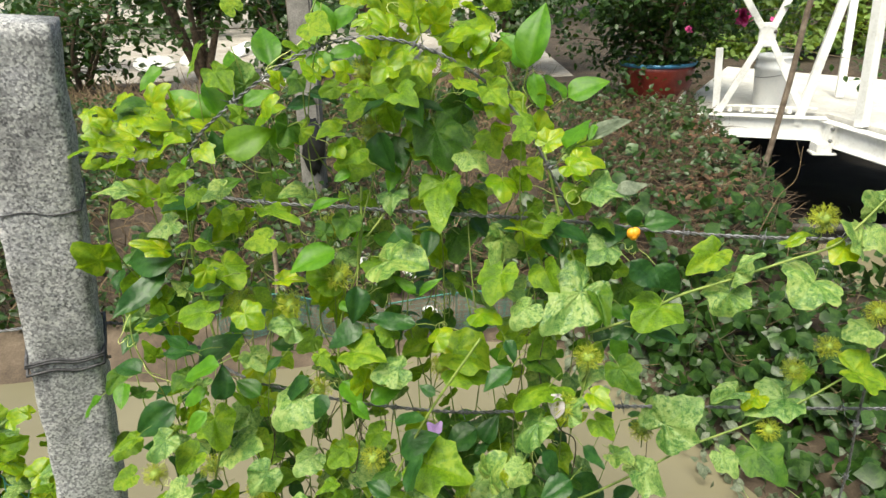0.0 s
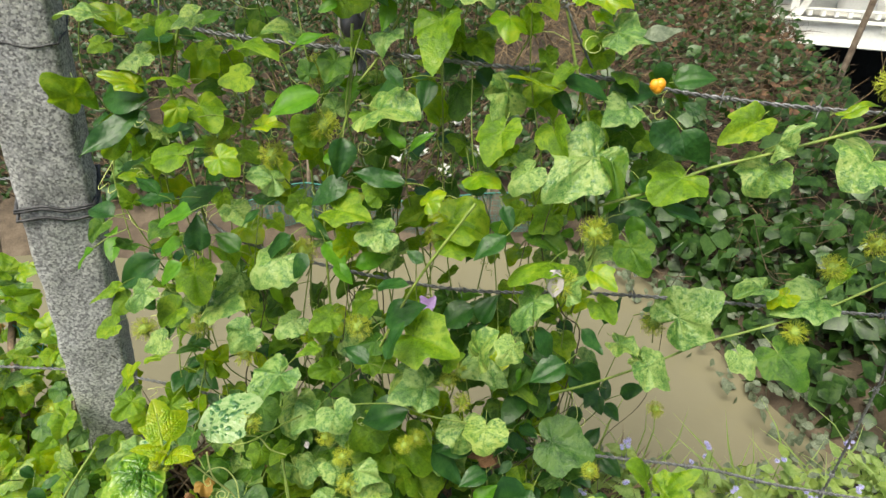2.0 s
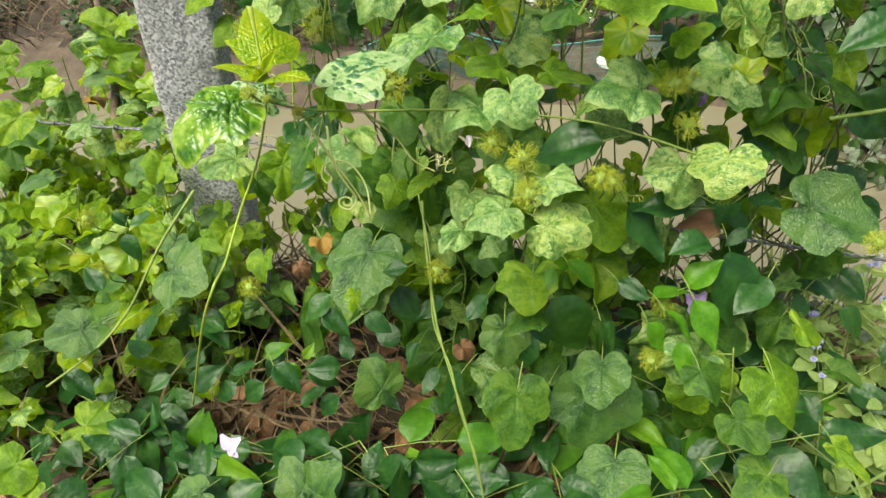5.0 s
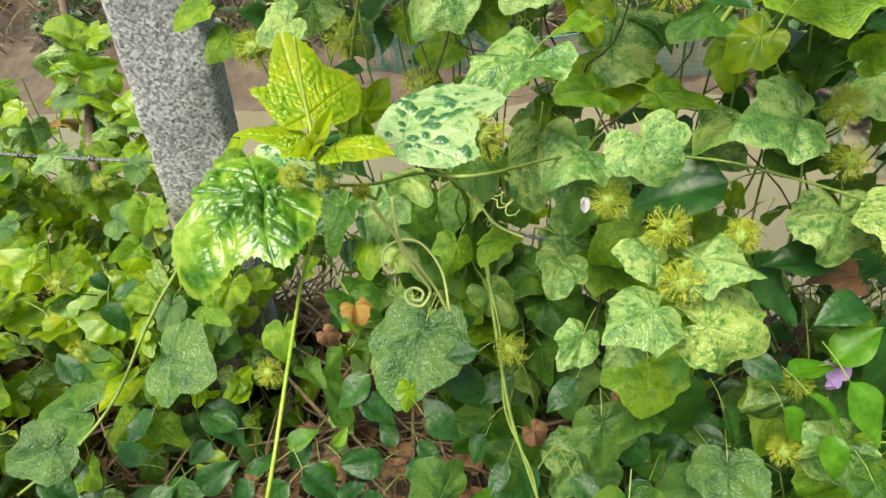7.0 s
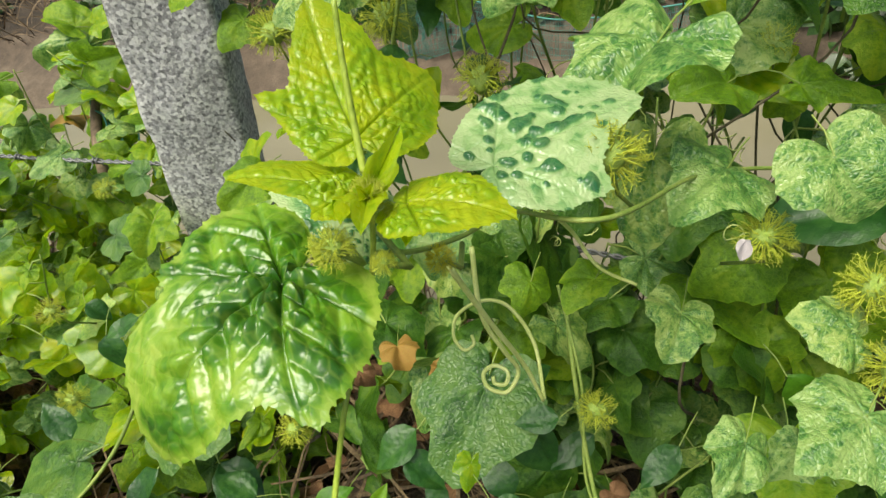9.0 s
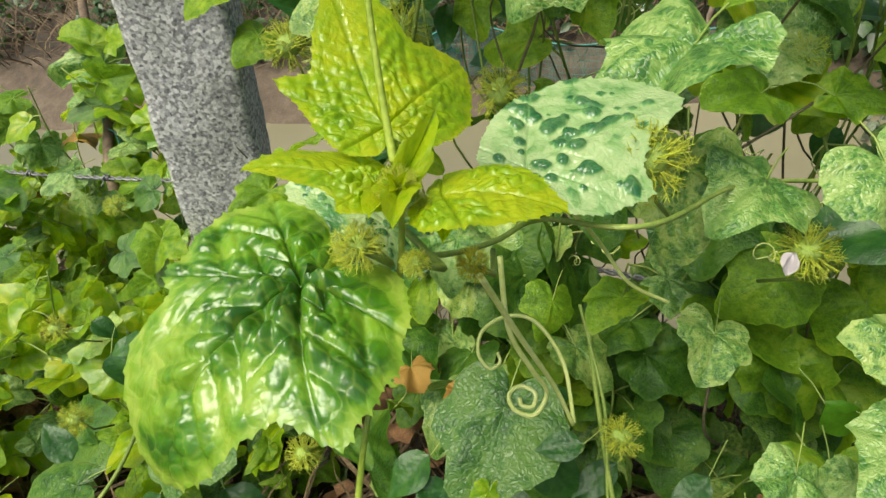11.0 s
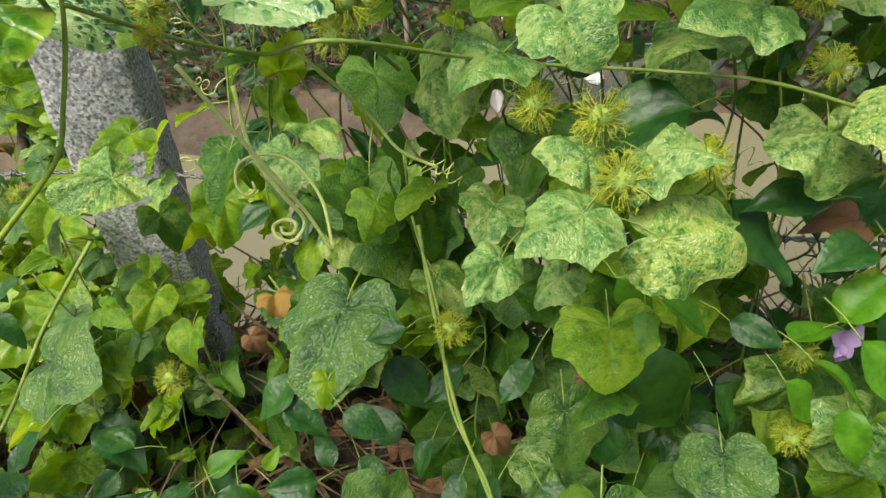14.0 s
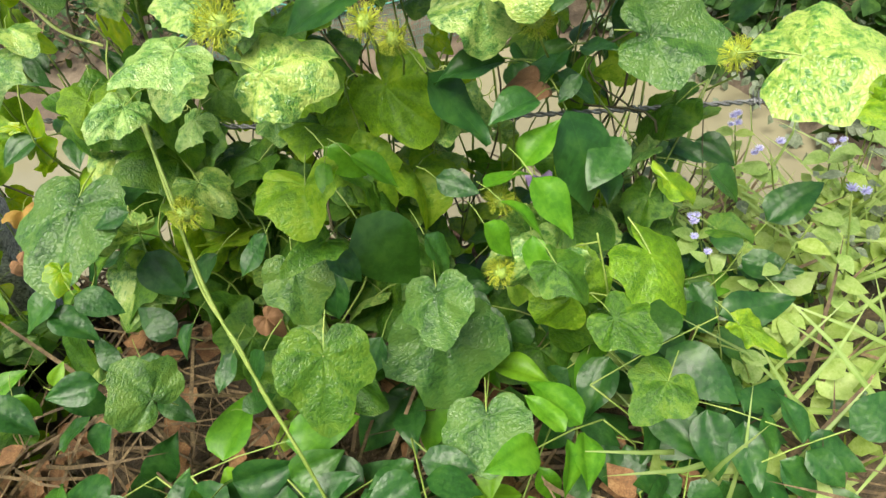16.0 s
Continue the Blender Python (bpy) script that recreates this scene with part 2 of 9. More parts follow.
DEADLEAF = surface("dead_leaf", 60, ((0.06, 0.028, 0.012), (0.16, 0.075, 0.03), (0.30, 0.17, 0.08)), 0.75)
RUSSET = surface("rusty_stalk", 30, ((0.018, 0.012, 0.007), (0.05, 0.031, 0.016), (0.13, 0.085, 0.045)), 0.8)
WITHERED = surface("withered_leaf", 40, ((0.03, 0.015, 0.008), (0.08, 0.038, 0.016), (0.17, 0.085, 0.035)), 0.75)
YELLOWLEAF = surface("yellowed_leaf", 60, ((0.16, 0.08, 0.015), (0.30, 0.16, 0.025), (0.28, 0.24, 0.05)), 0.6)
STEM = surface("green_stem", 60, ((0.09, 0.15, 0.02), (0.17, 0.24, 0.045), (0.26, 0.30, 0.07)), 0.55)
FUZZ = crinkled_material("yellow_bract", ((0.0, (0.50, 0.46, 0.03)), (1.0, (0.36, 0.40, 0.03))), 0.4, 0.4)
LACE = surface("lacy_bract", 60, ((0.24, 0.31, 0.02), (0.40, 0.46, 0.035), (0.54, 0.56, 0.06)), 0.5)
LIME_STEM = surface("lime_stem", 60, ((0.15, 0.22, 0.02), (0.24, 0.32, 0.035), (0.34, 0.40, 0.06)), 0.45)
TENDRIL = surface("pale_tendril", 60, ((0.42, 0.50, 0.12), (0.54, 0.60, 0.2), (0.62, 0.66, 0.28)), 0.5)
WOOD_STEM = surface("brown_stem", 60, ((0.03, 0.025, 0.015), (0.07, 0.06, 0.03), (0.13, 0.11, 0.06)), 0.8)
FRUIT = surface("fruit_green", 40, ((0.12, 0.2, 0.03), (0.22, 0.32, 0.05), (0.32, 0.38, 0.08)), 0.4)
ORANGE = surface("ripe_orange", 40, ((0.6, 0.2, 0.01), (0.75, 0.32, 0.02), (0.8, 0.42, 0.05)), 0.35)
PURPLE = surface("purple_petal", 60, ((0.26, 0.13, 0.42), (0.42, 0.26, 0.58), (0.6, 0.45, 0.7)), 0.6)
LILAC = surface("lilac_petal", 60, ((0.36, 0.34, 0.66), (0.5, 0.48, 0.8), (0.66, 0.64, 0.85)), 0.6)
WHITEPETAL = surface("white_petal", 60, ((0.50, 0.44, 0.50), (0.64, 0.58, 0.60), (0.74, 0.72, 0.68)), 0.6)
PALE_LILAC = surface("pale_lilac_petal", 60, ((0.42, 0.30, 0.52), (0.58, 0.47, 0.64), (0.72, 0.66, 0.74)), 0.6)
PINK = surface("pink_petal", 60, ((0.6, 0.03, 0.22), (0.75, 0.07, 0.33), (0.8, 0.2, 0.45)), 0.6)
WIRE = surface("weathered_wire", 120, ((0.06, 0.06, 0.062), (0.16, 0.162, 0.17), (0.30, 0.305, 0.32)), 0.5, metallic=0.5)
TIEWIRE = surface("dark_tie_wire", 120, ((0.025, 0.025, 0.028), (0.06, 0.06, 0.066), (0.12, 0.12, 0.13)), 0.6, metallic=0.4)
WHITEPAINT = surface("white_paint", 6, ((0.62, 0.61, 0.58), (0.78, 0.78, 0.76), (0.84, 0.84, 0.83)), 0.45, 0.1)
DECKPAINT = surface("deck_concrete", 5, ((0.42, 0.40, 0.36), (0.55, 0.53, 0.49), (0.63, 0.62, 0.58)), 0.8, 0.2)
DARKSTEEL = surface("dark_steel", 10, ((0.02, 0.02, 0.02), (0.05, 0.045, 0.04), (0.09, 0.07, 0.06)), 0.7)
REDCLAY = surface("red_glaze", 12, ((0.09, 0.012, 0.01), (0.16, 0.022, 0.016), (0.22, 0.04, 0.028)), 0.35, 0.1)
BLUERIM = surface("blue_plastic", 12, ((0.03, 0.12, 0.22), (0.05, 0.2, 0.35), (0.1, 0.3, 0.45)), 0.4, 0.1)
BUCKETWHITE = surface("white_plastic", 8, ((0.68, 0.69, 0.70), (0.78, 0.79, 0.8), (0.84, 0.84, 0.84)), 0.35, 0.05)
BARK = surface("bark", 25, ((0.05, 0.035, 0.022), (0.13, 0.09, 0.06), (0.24, 0.18, 0.12)), 0.85, 0.7)
BAMBOO = surface("weathered_bamboo", 30, ((0.10, 0.07, 0.05), (0.2, 0.15, 0.11), (0.32, 0.26, 0.2)), 0.7)
CONCRETE = surface("grey_concrete", 14, ((0.10, 0.095, 0.085), (0.2, 0.19, 0.175), (0.32, 0.30, 0.28)), 0.85, 0.5)
BLACKBAG = surface("black_plastic", 30, ((0.008, 0.008, 0.009), (0.015, 0.015, 0.016), (0.03, 0.03, 0.03)), 0.3, 0.6)
NETTING = surface("teal_netting", 80, ((0.02, 0.11, 0.09), (0.035, 0.18, 0.15), (0.07, 0.26, 0.22)), 0.6)
PIPEGREY = surface("grey_pipe", 20, ((0.13, 0.13, 0.13), (0.2, 0.2, 0.2), (0.28, 0.28, 0.27)), 0.6)
RUBBISH = surface("pale_litter", 15, ((0.55, 0.55, 0.53), (0.7, 0.7, 0.68), (0.8, 0.8, 0.8)), 0.6)


def granite():
    """Grey split granite: pale feldspar, dark mica flecks, pitted faces."""
    m, nt, b = material("granite", 0.75)
    co = nt.nodes.new("ShaderNodeTexCoord").outputs["Object"]
    cells = node(nt, "ShaderNodeTexVoronoi", Scale=340.0)
    nt.links.new(co, cells.inputs["Vector"])
    grey = nt.nodes.new("ShaderNodeSeparateColor")
    nt.links.new(cells.outputs["Color"], grey.inputs[0])
    fleck = noise_of(nt, 230, 4, 0.7)
    mixv = arith(nt, "ADD", arith(nt, "MULTIPLY", grey.outputs[0], 0.34), arith(nt, "MULTIPLY", fleck, 0.66))
    colour = ramp(nt, mixv, (0.28, (0.09, 0.09, 0.097)), (0.41, (0.22, 0.22, 0.23)), (0.52, (0.34, 0.34, 0.35)), (0.68, (0.54, 0.54, 0.54)))
    # weather stains, some of them greenish
    stain = ramp(nt, noise_of(nt, 9, 5, 0.65), (0.36, (0.55, 0.55, 0.54)), (0.47, (0.92, 0.93, 0.90)), (0.6, (1.06, 1.06, 1.08)))
    nt.links.new(blend(nt, 0.85, colour, stain, "MULTIPLY"), b.inputs["Base Color"])
    pits = noise_of(nt, 48, 6, 0.7)
    relief(nt, b, arith(nt, "ADD", arith(nt, "MULTIPLY", pits, 0.75), arith(nt, "MULTIPLY", mixv, 0.25)), 0.6, 0.006)
    return m


def muddy_water():
    m, nt, b = material("muddy_water", 0.06)
    n = noise_of(nt, 1.4, 3)
    nt.links.new(ramp(nt, n, (0.3, (0.145, 0.132, 0.085)), (0.7, (0.195, 0.176, 0.115))), b.inputs["Base Color"])
    b.inputs["IOR"].default_value = 1.33
    relief(nt, b, arith(nt, "ADD", noise_of(nt, 6, 2), arith(nt, "MULTIPLY", noise_of(nt, 30, 2), 0.2)), 0.12, 0.02)
    return m


def earth(name, colours, scale=5.0, bump=0.8):
    m, nt, b = material(name, 0.9)
    big, mid, small = noise_of(nt, scale, 4), noise_of(nt, scale * 7, 4), noise_of(nt, scale * 40, 3)
    v = arith(nt, "ADD", arith(nt, "MULTIPLY", big, 0.4), arith(nt, "ADD", arith(nt, "MULTIPLY", mid, 0.35), arith(nt, "MULTIPLY", small, 0.25)))
    n = len(colours)
    nt.links.new(ramp(nt, v, *[(0.36 + 0.28 * i / (n - 1), c) for i, c in enumerate(colours)]), b.inputs["Base Color"])
    relief(nt, b, v, bump, 0.02)
    return m


GRANITE = granite()
WATER = muddy_water()
SOIL = earth("soil", ((0.016, 0.012, 0.008), (0.04, 0.028, 0.018), (0.085, 0.06, 0.04)))
MUD = earth("wet_mud", ((0.04, 0.028, 0.019), (0.08, 0.058, 0.039), (0.13, 0.10, 0.07)), 3.0, 0.4)
GRAVEL = earth("pale_gravel", ((0.2, 0.17, 0.14), (0.32, 0.29, 0.25), (0.45, 0.42, 0.38)), 3.0)
# near-black: shade under the bridge and in the burrow, put into the colour
SHADE_BLACK = earth("wet_black_mud", ((0.006, 0.005, 0.004), (0.012, 0.010, 0.008), (0.022, 0.018, 0.013)), 6.0)
STUMP = earth("dark_stone", ((0.04, 0.034, 0.027), (0.10, 0.088, 0.072), (0.19, 0.17, 0.14)), 22.0)
LITTER = earth("litter_soil", ((0.02, 0.014, 0.008), (0.05, 0.035, 0.02), (0.11, 0.075, 0.042)), 9.0)

# ---- building tools ----
V = Vector


class Geo:
    """Vertices, faces and plan coordinates gathered for one mesh."""

    def __init__(self):
        self.v, self.f = [], []

    def tube(self, pts, r0, r1=None, sides=5, caps=True):
        """A round, tapering tube through the points."""
        r1 = r0 if r1 is None else r1
        pts = [V(p) for p in pts]
        base, n = len(self.v), len(pts)
        up = V((0.3, 0.2, 0.93))
        for i, p in enumerate(pts):
            d = (pts[min(i + 1, n - 1)] - pts[max(i - 1, 0)])
            d = d.normalized() if d.length > 1e-9 else V((0, 0, 1))
            a = d.cross(up)
            if a.length < 1e-3:
                a = d.cross(V((1, 0, 0)))
            a.normalize()
            b = d.cross(a)
            r = r0 + (r1 - r0) * i / max(1, n - 1)
            for k in range(sides):
                w = 2 * math.pi * k / sides
                self.v.append(tuple(p + r * (math.cos(w) * a + math.sin(w) * b)))
        for i in range(n - 1):
            for k in range(sides):
                k2 = (k + 1) % sides
                a0, b0 = base + i * sides, base + (i + 1) * sides
                self.f.append((a0 + k, a0 + k2, b0 + k2, b0 + k))
        if caps:
            self.f.append(tuple(base + k for k in reversed(range(sides))))
            self.f.append(tuple(base + (n - 1) * sides + k for k in range(sides)))

    def ball(self, c, r, rings=6, sides=8, squash=1.0):
        base = len(self.v)
        for i in range(1, rings):
            a = math.pi * i / rings
            for k in range(sides):
                w = 2 * math.pi * k / sides
                self.v.append((c[0] + r * math.sin(a) * math.cos(w), c[1] + r * math.sin(a) * math.sin(w), c[2] + r * squash * math.cos(a)))
        top, bot = len(self.v), len(self.v) + 1
        self.v += [(c[0], c[1], c[2] + r * squash), (c[0], c[1], c[2] - r * squash)]
        for i in range(rings - 2):
            for k in range(sides):
                k2 = (k + 1) % sides
                self.f.append((base + i * sides + k, base + (i + 1) * sides + k, base + (i + 1) * sides + k2, base + i * sides + k2))
        for k in range(sides):
            k2 = (k + 1) % sides
            self.f.append((top, base + k, base + k2))
            last = base + (rings - 2) * sides
            self.f.append((bot, last + k2, last + k))

    def mesh(self, name, mat, smooth=True):
        me = bpy.data.meshes.new(name)
        me.from_pydata(self.v, [], self.f)
        me.materials.append(mat)
        if smooth:
            me.polygons.foreach_set("use_smooth", [True] * len(me.polygons))
        me.update()
        return me


def thing(name, at, label, category, group="", kind=""):
    ob = new(name)
    ob.location = at
    ob.empty_display_size = 0.02
    return tagged(ob, label, category, group, kind)


def hang(name, mesh, parent, m=None, label=""):
    """Links a mesh as a part; m is its pose in the world."""
    ob = new(name, mesh)
    ob.parent = parent
    ob.matrix_basis = Matrix.Translation(-V(parent.location)) @ (m or Matrix.Identity(4)) if parent.type == "EMPTY" else (m or Matrix.Identity(4))
    if label:
        ob["label"] = label
    return ob


def box_mesh(name, size, mat, bevel=0.004, taper=1.0):
    """A bevelled box standing on its base, centred in plan."""
    bm = bmesh.new()
    bmesh.ops.create_cube(bm, size=1)
    for v in bm.verts:
        k = taper if v.co.z > 0 else 1.0
        v.co = V((v.co.x * size[0] * k, v.co.y * size[1] * k, (v.co.z + 0.5) * size[2]))
    if bevel:
        bmesh.ops.bevel(bm, geom=bm.edges[:], offset=bevel, segments=2, affect="EDGES")
    me = bpy.data.meshes.new(name)
    bm.to_mesh(me)
    bm.free()
    me.materials.append(mat)
    return me


def beam_mesh(name, a, b, w, h, mat, bevel=0.003):
    """A square bar from a to b, as a mesh in the world."""
    a, b = V(a), V(b)
    me = box_mesh(name, (w, h, (b - a).length), mat, bevel)
    d = (b - a).normalized()
    me.transform(Matrix.Translation(a) @ d.to_track_quat("Z", "Y").to_matrix().to_4x4())
    return me


def smooth_path(pts, per=6):
    """A Catmull-Rom line through the points."""
    p = [V(q) for q in pts]
    p = [p[0] * 2 - p[1]] + p + [p[-1] * 2 - p[-2]]
    out = []
    for i in range(1, len(p) - 2):
        for k in range(per):
            t = k / per
            a, b, c, d = p[i - 1], p[i], p[i + 1], p[i + 2]
            out.append(0.5 * ((2 * b) + (c - a) * t + (2 * a - 5 * b + 4 * c - d) * t * t + (3 * b - a - 3 * c + d) * t ** 3))
    out.append(p[-2])
    return out


def wander(a, b, n, amount, rnd):
    """A line from a to b that strays."""
    a, b = V(a), V(b)
    return [a.lerp(b, i / n) + (V((rnd.uniform(-1, 1), rnd.uniform(-1, 1), rnd.uniform(-1, 1))) * amount if 0 < i < n else V()) for i in range(n + 1)]


def aim(at, tip, face, size):
    """The pose of a leaf: its foot, the way its tip points, the way its upper face looks."""
    y = V(tip).normalized()
    z = V(face)
    z = (z - z.dot(y) * y)
    z = z.normalized() if z.length > 1e-4 else y.orthogonal()
    x = y.cross(z)
    m = Matrix((x, y, z)).transposed().to_4x4()
    return Matrix.Translation(at) @ m @ Matrix.Scale(size, 4)


# ---- leaf shapes ----
LOBED = ((0, 1.0), (12, 0.86), (26, 0.70), (38, 0.66), (50, 0.76), (58, 0.80), (70, 0.66), (90, 0.55), (115, 0.53), (140, 0.46), (160, 0.30), (180, 0.07))
HEART = ((0, 1.0), (12, 0.84), (26, 0.72), (38, 0.68), (50, 0.68), (58, 0.67), (70, 0.62), (90, 0.57), (115, 0.53), (140, 0.46), (160, 0.32), (180, 0.10))


def lobed_mesh(name, mat, seed, rings=6, segs=48, plan=LOBED, droop=0.25, fold=0.12, wave=0.05, blister=0.0, tooth=0.02):
    """A lobed leaf, its stalk's foot at the origin, its tip along y, one unit long."""
    rnd = random.Random(seed)
    angs, rads = zip(*plan)
    skew, p1, p2 = rnd.uniform(-0.06, 0.06), rnd.uniform(0, 6), rnd.uniform(0, 6)
    off = V((rnd.uniform(0, 50), rnd.uniform(0, 50), 0))
    verts, faces, uvs = [(0, 0, 0)], [], [(0.5, 0.35)]
    for i in range(1, rings + 1):
        q = i / rings
        for k in range(segs):
            th = 2 * math.pi * k / segs
            deg = math.degrees(th)
            deg = deg if deg <= 180 else 360 - deg
            r = float(np.interp(deg, angs, rads)) * (1 + skew * math.sin(th) + 0.03 * math.sin(5 * th + p1))
            if i == rings and deg < 165:
                r *= 1 + tooth * (rnd.uniform(0.4, 1.3) if k % (3 if segs > 100 else 2) else -0.7)
            r *= 1 + 0.025 * math.sin(11 * th + p2) * q
            x, y = -math.sin(th) * r * q, math.cos(th) * r * q
            rr = math.hypot(x, y)
            z = -droop * rr * rr + fold * abs(x) - fold * 0.8 * x * x + wave * rr * math.sin(4 * th + p2) + 0.4 * wave * rr * math.sin(9 * th + p1)
            if blister:
                # pillows between the net of veins
                rib = min(abs(x), abs(0.53 * abs(x) - 0.848 * y))
                near = noise.voronoi(V((x * 8.5, y * 8.5, 0)) + off)[0]
                small = noise.voronoi(V((x * 19, y * 19, 0)) + off)[0]
                n = min(1.0, (near[1] - near[0]) * 1.6) + 0.35 * min(1.0, (small[1] - small[0]) * 1.6)
                z += blister * n * min(1, rib * 14) * (0.55 + 0.9 * noise.noise(V((x, y, 2)) * 3 + off)) - blister * 0.3 * math.exp(-(rib / 0.016) ** 2)
            verts.append((x, y, z))
            uvs.append((0.5 + x * 0.5, 0.35 + y * 0.5))
    for k in range(segs):
        faces.append((0, 1 + k, 1 + (k + 1) % segs))
    for i in range(rings - 1):
        for k in range(segs):
            k2 = (k + 1) % segs
            a, b = 1 + i * segs, 1 + (i + 1) * segs
            faces.append((a + k, b + k, b + k2, a + k2))
    return leaf_from(name, mat, verts, faces, uvs)


SHOOTLOBE = ((0, 1.0), (8, 0.92), (20, 0.74), (32, 0.60), (44, 0.62), (54, 0.74), (62, 0.66), (76, 0.52), (100, 0.43), (125, 0.36), (148, 0.30), (164, 0.20), (174, 0.10), (180, 0.04))
SPEAR = ((0, 1.0), (6, 0.86), (14, 0.64), (24, 0.50), (36, 0.44), (50, 0.47), (60, 0.44), (80, 0.38), (105, 0.35), (130, 0.32), (150, 0.28), (166, 0.18), (180, 0.05))
ROUND = ((0, 1.0), (8, 0.95), (18, 0.81), (30, 0.67), (40, 0.60), (48, 0.62), (58, 0.70), (68, 0.69), (82, 0.62), (100, 0.59), (122, 0.58), (142, 0.53), (158, 0.43), (170, 0.24), (180, 0.05))
TRILOBE = ((0, 1.0), (10, 0.90), (22, 0.72), (34, 0.62), (44, 0.65), (54, 0.72), (64, 0.66), (78, 0.58), (100, 0.55), (125, 0.52), (148, 0.47), (164, 0.34), (174, 0.16), (180, 0.05))


def crinkled_mesh(name, mat, seed, rings=14, segs=68, plan=TRILOBE, bend=0.7, side=0.15, fold=0.1, wave=0.05, quilt=0.0, islands=0, size=(0.03, 0.08), lift=0.35, tooth=0.02, green=0.5, cells=160, skew=(1, 1), blotch=0.35, stain=1.0, mosaic=0.35, veins=(0, 54, 112), mix=(0.4, 0.6), chord=True, pace=0.12):
    """A lobed leaf with arching middle lobe, pillows between its ribs and raised green islands. With chord, the way from foot to tip is one unit along y.
    A plan with negative angles gives each half its own outline; side may be a pair, for the left and the right half."""
    rng = np.random.default_rng(seed)
    side = side if isinstance(side, tuple) else (side, side)
    q, th = np.meshgrid(np.arange(1, rings + 1) / rings, 2 * np.pi * np.arange(segs) / segs, indexing="ij")
    q, th = q.ravel(), th.ravel()
    deg = np.degrees(th)
    deg = np.where(deg > 180, 360 - deg, deg)
    angs, rads = zip(*plan)
    p1, p2, p3 = rng.uniform(0, 6, 3)
    if min(angs) < 0:
        turn = -np.degrees(np.where(th > np.pi, th - 2 * np.pi, th))
        r = np.mean([np.interp(np.clip(turn + o, -180, 180), (-180, *angs, 180), (0.05, *rads, 0.05)) for o in (-3, 0, 3)], 0) * (1 + 0.012 * np.sin(17 * th + p2))
    else:
        r = np.mean([np.interp(np.abs(deg + o), angs, rads) for o in (-7, -3.5, 0, 3.5, 7)], 0) * (1 + 0.05 * np.sin(th + p1) + 0.03 * np.sin(7 * th + p2) + 0.018 * np.sin(13 * th + p3))
    jag = np.tile(np.where(np.arange(segs) % 4 == 0, rng.uniform(0.8, 2.2, segs), rng.uniform(-0.3, 0.2, segs)), rings)
    r = r * q * (1 + tooth * jag * q ** 8 * (deg < 160))
    x, y = -np.sin(th) * r, np.cos(th) * r
    x = np.where(x > 0, x * skew[0], x * skew[1])
    x, y = np.append(0.0, x), np.append(0.0, y)
    rr = np.hypot(x, y)
    q1 = np.append(0.0, q)
    # along and across the nearest of five main ribs
    ang = np.degrees(np.arctan2(np.abs(x), y))
    rib = np.where(ang < (veins[0] + veins[1]) / 2, veins[0], np.where(ang < (veins[1] + veins[2]) / 2, veins[1], veins[2])).astype(float)
    w = np.radians(ang - rib)
    along, across = rr * np.cos(w), np.abs(rr * np.sin(w))

    def ripple(scale):
        out = np.zeros_like(x)
        for k in range(7):
            a, f, ph = rng.uniform(0, 6.3), scale * rng.uniform(0.6, 1.5), rng.uniform(0, 6.3)
            out += np.sin(f * (x * np.cos(a) + y * np.sin(a)) + ph)
        return out / 3.0

    step = (along - 0.75 * across) / pace + np.where(rib > 0, 0.3, 0.0) + 0.22 * ripple(7.0)
    gap = np.minimum(across, np.abs(step - np.round(step)) * pace * 0.8)

    z = fold * np.abs(x) - fold * 0.7 * x * x - np.where(x < 0, side[0], side[1]) * x * x + wave * rr * np.sin(4 * th_of(x, y) + p2) + 0.4 * wave * rr * np.sin(9 * th_of(x, y) + p3)
    patch = np.clip(green + blotch * ripple(8.0) + 0.12 * ripple(24.0), 0, 1)
    patch *= np.clip((1 - q1) * 9, 0.4, 1)
    if quilt:
        pts = rng.uniform((-0.95, -0.5), (0.95, 1.25), (cells, 2))
        d = (x[:, None] + 0.02 * ripple(20.0)[:, None] - pts[None, :, 0]) ** 2 + (y[:, None] - pts[None, :, 1]) ** 2
        # each cell of the net of veins has its own shade
        patch = np.clip(patch + mosaic * (rng.uniform(-1, 1, cells)[np.argmin(d, axis=1)]), 0, 1)
        d = np.partition(d, 1, axis=1)[:, :2] ** 0.5
        net = 1 - (1 - np.clip((d[:, 1] - d[:, 0]) * 0.5 * cells ** 0.5, 0, 1)) ** 2
        pillow = 1 - (1 - np.clip(gap / (0.36 * pace), 0, 1)) ** 2
        z += quilt * (mix[0] * pillow + mix[1] * net * (0.35 + 0.65 * pillow)) * np.clip(0.85 + 0.4 * ripple(9.0), 0.4, 1.5) * (0.35 + 0.9 * patch) * np.clip(1.25 - q1, 0.2, 1)
        z -= quilt * 0.2 * np.exp(-(across / 0.008) ** 2)
    if islands:
        n = 0
        bump, ragged = np.zeros_like(x), np.clip(1 + 0.45 * ripple(38.0), 0.4, 2.2)
        clump = rng.uniform(-0.7, 0.9, (7, 2))
        while n < islands:
            cx, cy = clump[rng.integers(7)] + rng.normal(0, 0.22, 2) if rng.random() < 0.75 else rng.uniform(-0.7, 0.95, 2)
            s = rng.uniform(*size)
            d2 = ((x - cx) / s) ** 2 + ((y - cy) / (s * rng.uniform(0.7, 1.3))) ** 2
            h = np.clip(1 - d2 * ragged, 0, 1)
            bump = np.maximum(bump, h ** 0.6 * s)
            patch = np.maximum(patch, stain * np.clip(h * 2.2, 0, 1))
            n += 1
        z += lift * bump * np.clip((1 - q1) * 6, 0, 1)
